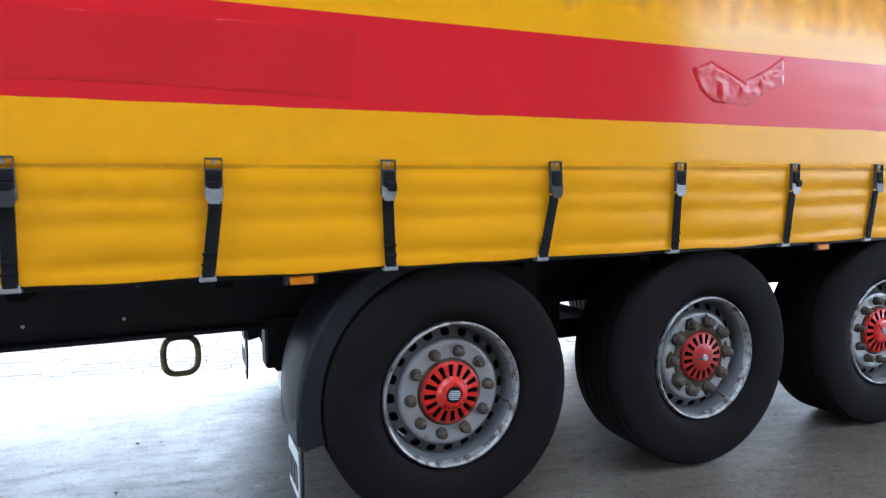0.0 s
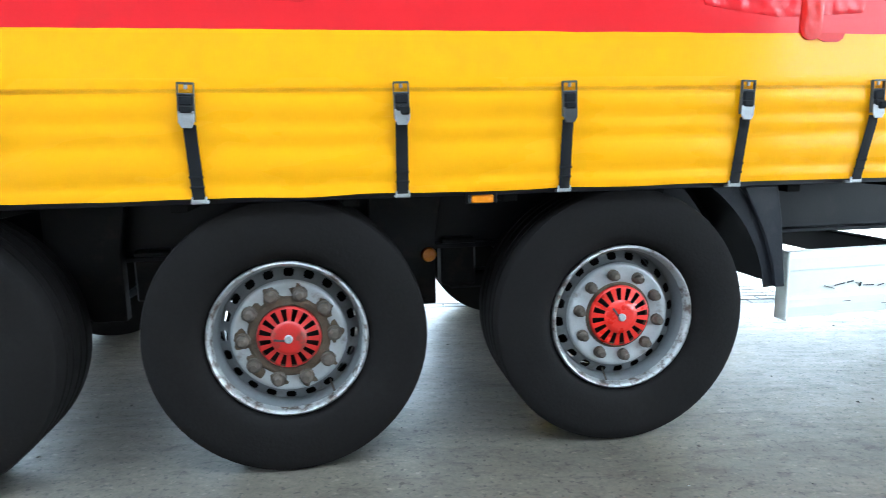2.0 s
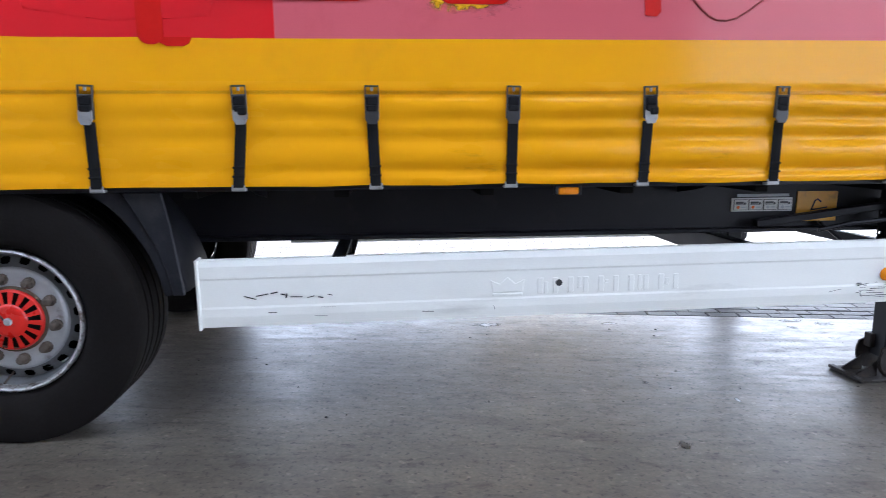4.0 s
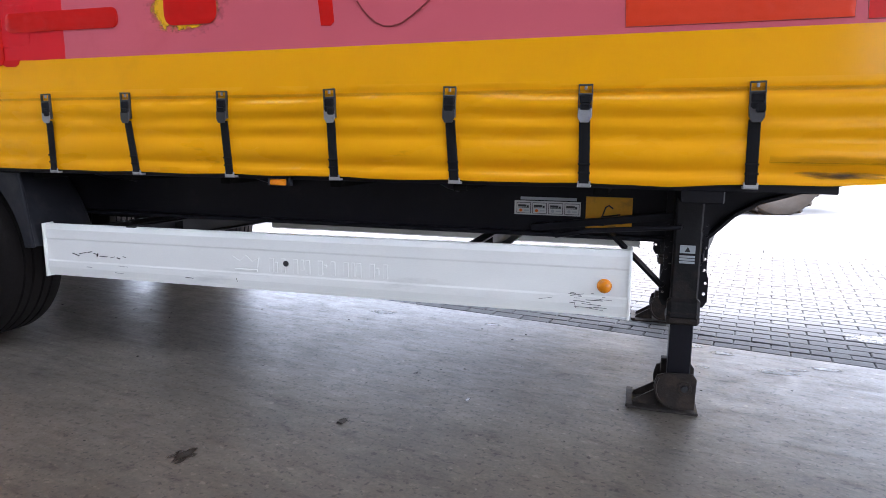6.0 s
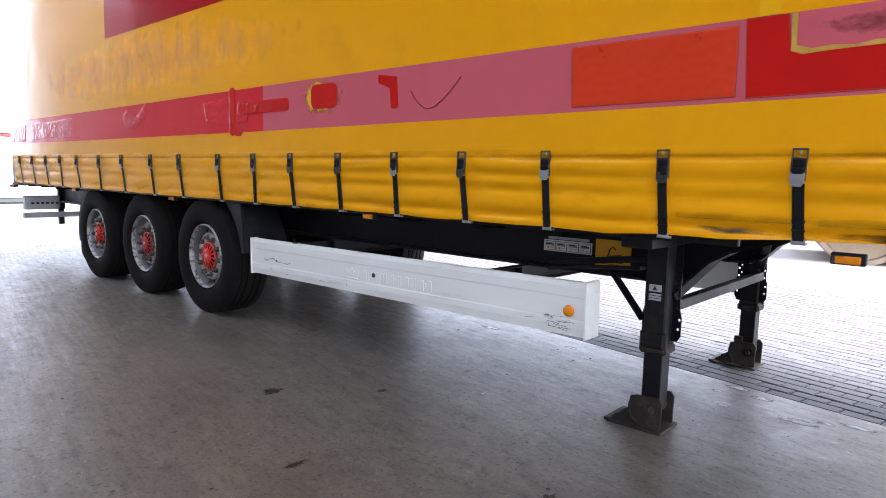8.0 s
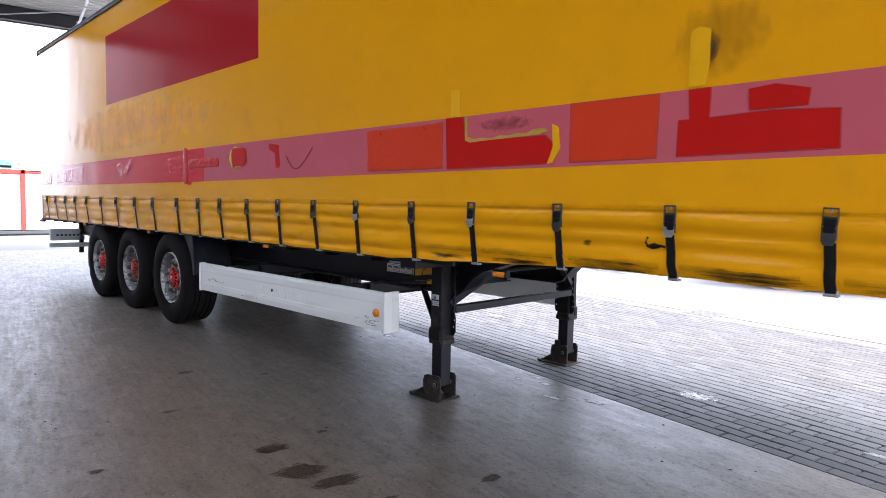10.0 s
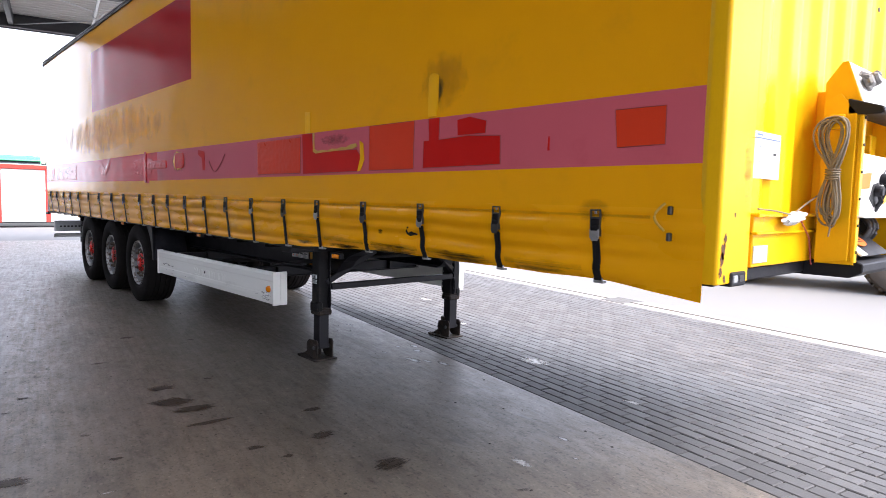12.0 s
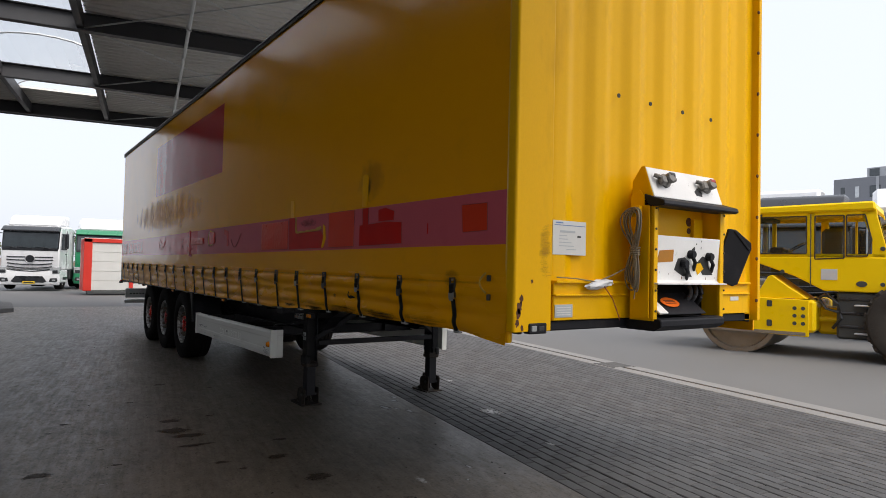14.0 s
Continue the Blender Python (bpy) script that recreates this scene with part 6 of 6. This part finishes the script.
# earth bank and bushes beyond the lorries
q = bmesh.new()
bmesh.ops.create_grid(q, x_segments=10, y_segments=60, size=1)
for v in q.verts:
    h = max(0, 1 - v.co.x ** 2)
    v.co = Vector((-62 + v.co.x * 5, 6 + v.co.y * 26, -.06 + h * (1.5 + .5 * noise.noise(Vector((v.co.y * 6, 0, 0))))))
tagged(part("earth_bank", q, surf("earth", (.20, .15, .09), .9, 0, .25, .6, 20, .3), smooth=60), "bare brown earth bank", "bank", kind="structure")
leaf_mat = surf("leaf", (0.13, 0.15, 0.07), 0.6, 0, 0.2, 2, 20, 0, island=0.35)
bark = surf("bark", (0.09, 0.07, 0.05), 0.9, 0, 0.3, 6, 40, 0.3)
rnd = random.Random(21)


def build_bush(x, y, h, n=700):
    t = thing("bush", "grey-green leafy bush on the bank", "bush", "bushes on the bank", at=pose(x, y, 1.0))
    q = bmesh.new()
    for k in range(6):
        a, r = rnd.uniform(0, 6.28), rnd.uniform(.3, .9)
        rod([(0, 0, 0), (r * .5 * math.cos(a), r * .5 * math.sin(a), h * .4), (r * math.cos(a), r * math.sin(a), h * .75)], [.06, .04, .015], 6, q)
    part("trunk", q, bark, t)
    vs, fs = [], []
    for k in range(n):
        u, w = rnd.uniform(-1, 1), rnd.uniform(0, 6.28)
        rr = rnd.random() ** .4 * (1 + .3 * math.sin(w * 3) + .2 * math.sin(u * 7))
        c = Vector((rr * math.sqrt(1 - u * u) * math.cos(w) * h * .55, rr * math.sqrt(1 - u * u) * math.sin(w) * h * .6, h * .6 + rr * u * h * .45))
        m = Euler((rnd.uniform(0, 6), rnd.uniform(0, 6), rnd.uniform(0, 6))).to_matrix()
        s = rnd.uniform(.08, .16)
        i = len(vs)
        vs += [c + m @ Vector(p) * s for p in ((-1, 0, 0), (0, -.5, .1), (1, 0, 0), (0, .5, .1))]
        fs.append((i, i + 1, i + 2, i + 3))
    me = bpy.data.meshes.new("crown")
    me.from_pydata(vs, [], fs)
    me.materials.append(leaf_mat)
    o = new("crown", me)
    o.parent = t
    return t


for x, y, h in ((-60, 2.2, 2.6), (-61, 4.6, 3.4), (-60, 7.2, 3.0), (-61, 10, 3.3), (-62, -3, 2.2), (-60, 14, 3.0), (-62, 19, 3.4)):
    build_bush(x, y, h)

# far office building
ob = thing("office_building", "dark grey office building with a set-back top storey", "building", at=pose(0, 110, 0))
bclad = surf("dark_cladding", (0.22, 0.228, 0.25), 0.5, 0, 0.06, .2, 4, 0.0)
btop = surf("grey_cladding", (0.42, 0.43, 0.45), 0.5, 0, 0.05, .2, 4, 0.0)
part("wall", box(-36.5, -8, 0, 16, 0, 17.4, .05), bclad, ob)
part("top_storey", box(-32, -14, 1, 14, 17.4, 19.0, .05), btop, ob)
part("corner_strip", box(-30.3, -29.9, -.1, 0, 0, 17.4), btop, ob)
for fl in range(5):
    for k in range(13):
        x = -35.4 + 2.1 * k
        if k == 3:
            continue
        w = part("window", box(x, x + (1.5 if k % 3 == 2 else .6), -.08, .1, 14.2 - 3.2 * fl, 16.0 - 3.2 * fl, .03), lamp_glass if (k + fl) % 2 else dark_glass, ob)
part("top_window", box(-31.6, -30.2, .9, 1.1, 17.6, 18.8, .02), dark_glass, ob)

# ======== road roller ========
rr = thing("road_roller", "yellow single-drum road roller with an enclosed cab", "road roller", at=pose(4.93, 9.62, -.05, 0, 0, 16))
part("drum", lathe([(0, .12), (.62, .12), (.64, .05), (.72, .05), (.735, .07), (.735, 2.03), (.72, 2.05), (.64, 2.05), (0, 2.0)], 64, m=Matrix.Translation((0, 0, .735))), drum_steel, rr, "worn steel drum", smooth=35)
for y0, y1 in ((-.06, .02), (2.08, 2.16)):
    o = [(-1.05, .47), (1.25, .42), (1.25, 1.10), (.25, 1.12), (-1.05, 1.10)]
    fr = part("drum_frame", extrude(o, y1 - y0, "y", y0, .012), machine_yellow, rr)
    if y0 < 0:
        for a in (0, 1, 2):
            for b in (0, 1):
                part("bolt", lathe([(0, -.01), (.035, -.01), (.035, .01)], 10, m=Matrix.Translation((1.02 + .14 * b, y0 - .003, .66 + .14 * a))), machine_grey, fr)
        for a, b in ((.55, .95), (.55, .58)):
            part("slot", box(a, a + .09, y0 - .012, y0 + .004, b, b + .12, .015), machine_grey, fr)
        part("wear_strip", box(-1.0, 1.2, y0 - .008, y0 + .004, .44, .50), drum_steel, fr)
part("front_yoke", box(-1.12, -.95, -.06, 2.16, .55, 1.05, .04), machine_yellow, rr)
part("rear_yoke", box(1.05, 1.35, -.02, 2.12, .5, 1.1, .05), machine_yellow, rr)
o = [(.25, 1.10), (1.22, 1.12), (.95, 1.30), (.62, 1.55), (.55, 1.52), (.35, 1.15)]
part("mudguard", extrude(o, .9, "y", 0.0, .01), machine_yellow, rr)
part("mudguard_pad", box(-.3, .35, .0, 2.0, 1.08, 1.16, .02), machine_grey, rr)
part("joint", box(1.3, 1.75, .6, 1.5, .45, .95, .05), machine_yellow, rr)
part("joint_arm", rod([(1.25, .5, .75), (1.9, .55, .72)], .06, 10), machine_yellow, rr)
part("hydraulic_hose", rod([(1.2, .4, 1.05), (1.45, .35, 1.2), (1.75, .4, 1.05)], .03, 8), machine_grey, rr)
part("lower_body", box(1.66, 2.38, .14, 2.0, .42, 1.27, .04), machine_grey, rr)
for z in (.62, .86, 1.12):
    part("body_rib", box(1.70, 2.3, .11, .16, z, z + .05, .012), truck_black, rr)
part("hydraulic_hose", rod([(1.5, .3, 1.22), (1.7, .1, 1.05), (1.75, .08, .8), (1.6, .2, .6)], .028, 8), truck_black, rr)
part("hydraulic_hose", rod([(1.35, .3, 1.15), (1.5, .15, .95), (1.7, .12, .9)], .024, 8), truck_black, rr)
for z in (.52, 1.02):
    part("step_tread", box(1.95, 2.42, -.02, .16, z, z + .03, .008), alu, rr)
part("info_plate", box(2.28, 2.5, .10, .12, 1.14, 1.22), label_grey, rr)
# cab shell with real window openings: posts, sills and roof
lower = [(1.47, 1.28), (2.34, 1.27), (2.44, 1.32), (2.45, 1.90), (.28, 1.90), (.28, 1.80), (.98, 1.54)]
cab = part("cab", extrude(lower, 1.75, "y", .1, .02), machine_yellow, rr)
part("cab_roof", extrude([(.22, 2.72), (2.26, 2.74), (2.24, 2.90), (.25, 2.86)], 1.82, "y", .06, .03), machine_yellow, cab)
part("sun_shade", box(-.0, .42, .1, 1.8, 2.66, 2.84, .02), machine_grey, cab)
for y in (.25, .9, 1.5):
    part("work_lamp", lathe([(0, -.02), (.07, -.02), (.08, .04)], 14, m=pose(-.01, y, 2.74, 0, 0, -90)), lamp_glass, cab)
for y in (.12, 1.76):
    for o in ([(.26, 1.9), (.34, 1.9), (.34, 2.74), (.26, 2.74)], [(1.18, 1.9), (1.32, 1.9), (1.32, 2.74), (1.18, 2.74)], [(1.78, 1.9), (1.82, 1.9), (1.82, 2.74), (1.78, 2.74)], [(2.20, 1.9), (2.45, 1.9), (2.25, 2.74), (2.02, 2.74), (2.20, 2.2)], [(.26, 1.9), (2.5, 1.9), (2.5, 1.96), (.26, 1.96)], [(.26, 2.66), (2.28, 2.66), (2.26, 2.76), (.26, 2.76)]):
        part("post", extrude(o, .07, "y", y, .008), machine_yellow, cab)
for o in ([(.34, 1.96), (1.18, 1.96), (1.18, 2.66), (.34, 2.66)], [(1.32, 1.86), (1.78, 1.88), (1.78, 2.66), (1.32, 2.66)], [(1.82, 1.92), (2.13, 1.92), (2.20, 2.2), (2.10, 2.66), (1.82, 2.66)]):
    pane = part("window", extrude(o, .012, "y", .10), cab_glass, cab)
    for a, b in zip(o, o[1:] + o[:1]):
        part("window_seal", bar((a[0], .098, a[1]), (b[0], .098, b[1]), .012, .022, None, .003), truck_black, pane)
part("windscreen", box(.20, .215, .15, 1.75, 1.9, 2.68), cab_glass, cab)
part("rear_window", extrude([(2.42, 1.95), (2.435, 1.95), (2.29, 2.66), (2.275, 2.66)], 1.4, "y", .25), cab_glass, cab)
part("side_mirror", box(.30, .42, -.10, -.04, 2.15, 2.55, .03), truck_black, cab)
part("door_handle", lathe([(0, -.015), (.05, -.015), (.055, .01)], 16, m=Matrix.Translation((2.05, .1, 1.42)) @ Matrix.Diagonal((1.6, 1, 1, 1))), machine_grey, cab)
for x, z in ((.78, 1.62), (2.36, 1.42), (2.36, 2.05)):
    part("cap", lathe([(0, -.012), (.035, -.012), (.04, .01)], 12, m=Matrix.Translation((x, .1, z))), machine_grey, cab)
part("white_sticker", box(1.42, 1.68, .09, .105, 1.48, 1.68, .002), label_white, cab)
part("door_seam", box(1.245, 1.26, .088, .104, 1.35, 2.7), machine_grey, cab)
part("seat", box(1.35, 1.75, .6, 1.2, 1.5, 2.45, .06), machine_grey, cab)
part("dashboard", box(.45, .75, .5, 1.3, 1.6, 2.1, .05), machine_grey, cab)
part("steering_wheel", lathe([(.17, -.012), (.185, 0), (.17, .012), (.155, 0)], 20, None, pose(.9, .9, 2.12, 60, 0, 90), None, True), truck_black, cab)
# engine hood
o = [(2.5, 1.30), (4.9, 1.05), (4.95, 1.6), (4.6, 1.92), (3.3, 2.05), (2.55, 2.12)]
hood = part("engine_hood", extrude(o, 1.6, "y", .22, .06), machine_yellow, rr, smooth=30)
part("air_grille", extrude([(2.68, 1.82), (3.25, 1.80), (3.25, 1.96), (3.1, 2.0), (2.70, 2.03)], .02, "y", .205, .005), surf("mesh_brown", (.16, .12, .09), .7), hood)
part("rear_bumper", box(4.85, 5.0, .2, 1.9, .7, 1.1, .04), machine_grey, rr)
part("rear_axle", box(3.0, 3.7, .3, 1.8, .55, 1.15, .05), machine_grey, rr)
for y, s in ((-.08, 1), (2.2, -1)):
    w = group_part("wheel", rr, Matrix.Translation((2.86, y, .75)))
    prof = [(.40, .05), (.44, .01), (.6, -.03), (.70, -.01), (.74, .05), (.74, .45), (.70, .5), (.44, .5), (.40, .46)]
    part("tyre", lathe([(a, s * b) for a, b in prof], 60), tyre_dusty, w, smooth=40)
    for k in range(22):
        a = 2 * math.pi * k / 22
        for half in (0, 1):
            q = box(-.04, .04, s * (.03 + .22 * half) if s > 0 else s * (.25 + .22 * half), s * (.25 + .22 * half) if s > 0 else s * (.03 + .22 * half), .70, .772, .01, None, Matrix.Rotation(a + half * .14, 4, 'Y') @ Matrix.Rotation(.35 * (1 if half else -1), 4, 'Z'))
            part("tread_block", q, tyre_dusty, w)
    part("rim", lathe([(.41, s * .05), (.38, s * .04), (.36, s * .12), (.2, s * .16), (.18, s * .12)], 36), machine_yellow, w, smooth=40)
    part("hub", lathe([(0, s * .04), (.10, s * .04), (.17, s * .08), (.18, s * .14)], 24), machine_grey, w)
    for k in range(10):
        part("wheel_bolt", lathe([(0, -.015), (.018, -.015), (.018, .01)], 8, m=Matrix.Translation((.23 * math.cos(k * .628), s * .15, .23 * math.sin(k * .628)))), machine_grey, w)

# ======== block paving ========
PL, PW, JOINT = 0.21, 0.105, 0.0055
rnd = random.Random(77)


def paver_shape(dx, dy, lift, tx, ty):
    """Corners of one chamfered block round its centre."""
    a, b, c = PL / 2 - JOINT * .3, PW / 2 - JOINT * .65, 0.006
    ring = [(-1, -1), (1, -1), (1, 1), (-1, 1)]
    vs = [(dx + s * a, dy + r * b, -.03) for s, r in ring]
    vs += [(dx + s * a, dy + r * b, -.006 + lift + s * tx + r * ty) for s, r in ring]
    vs += [(dx + s * (a - c), dy + r * (b - c), lift + s * tx + r * ty) for s, r in ring]
    return vs


FACES = [(8, 9, 10, 11)] + [(4 + k, 4 + (k + 1) % 4, 8 + (k + 1) % 4, 8 + k) for k in range(4)] + [(k, (k + 1) % 4, 4 + (k + 1) % 4, 4 + k) for k in range(4)]
shapes = []
for k in range(6):
    me = bpy.data.meshes.new("paving_block")
    me.from_pydata(paver_shape(0, 0, rnd.uniform(-.0015, .0015), rnd.uniform(-.001, .001), rnd.uniform(-.001, .001)), [], FACES)
    me.materials.append(paver_mat)
    shapes.append(me)
vs, fs = [], []
rows = int(3.885 / PW)
for j in range(rows):
    v = PW * (j + .5)
    n0 = int(-26 / PL)
    for k in range(n0, int(22 / PL)):
        u = PL * (k + (.5 if j % 2 else 0)) + .006 * noise.noise(Vector((k * .9, j * .7, 1)))
        w = v + .004 * noise.noise(Vector((k * .35, j * 1.1, 4)))
        if 3.4 < u < 9.7 and j < 9:
            o = new("paving_block", shapes[rnd.randrange(6)])
            o.parent = pavement
            o.matrix_basis = Matrix.Translation((u, w, 0)) @ Matrix.Rotation(rnd.uniform(-.012, .012), 4, 'Z')
        else:
            i = len(vs)
            vs += paver_shape(u, w, rnd.uniform(-.0015, .0015), rnd.uniform(-.001, .001), rnd.uniform(-.001, .001))
            fs += [tuple(i + q for q in f) for f in FACES]
me = bpy.data.meshes.new("paving_field")
me.from_pydata(vs, [], fs)
me.materials.append(paver_mat)
field = new("paving_field", me)
field.parent = pavement
tagged(field, kind="stuff")
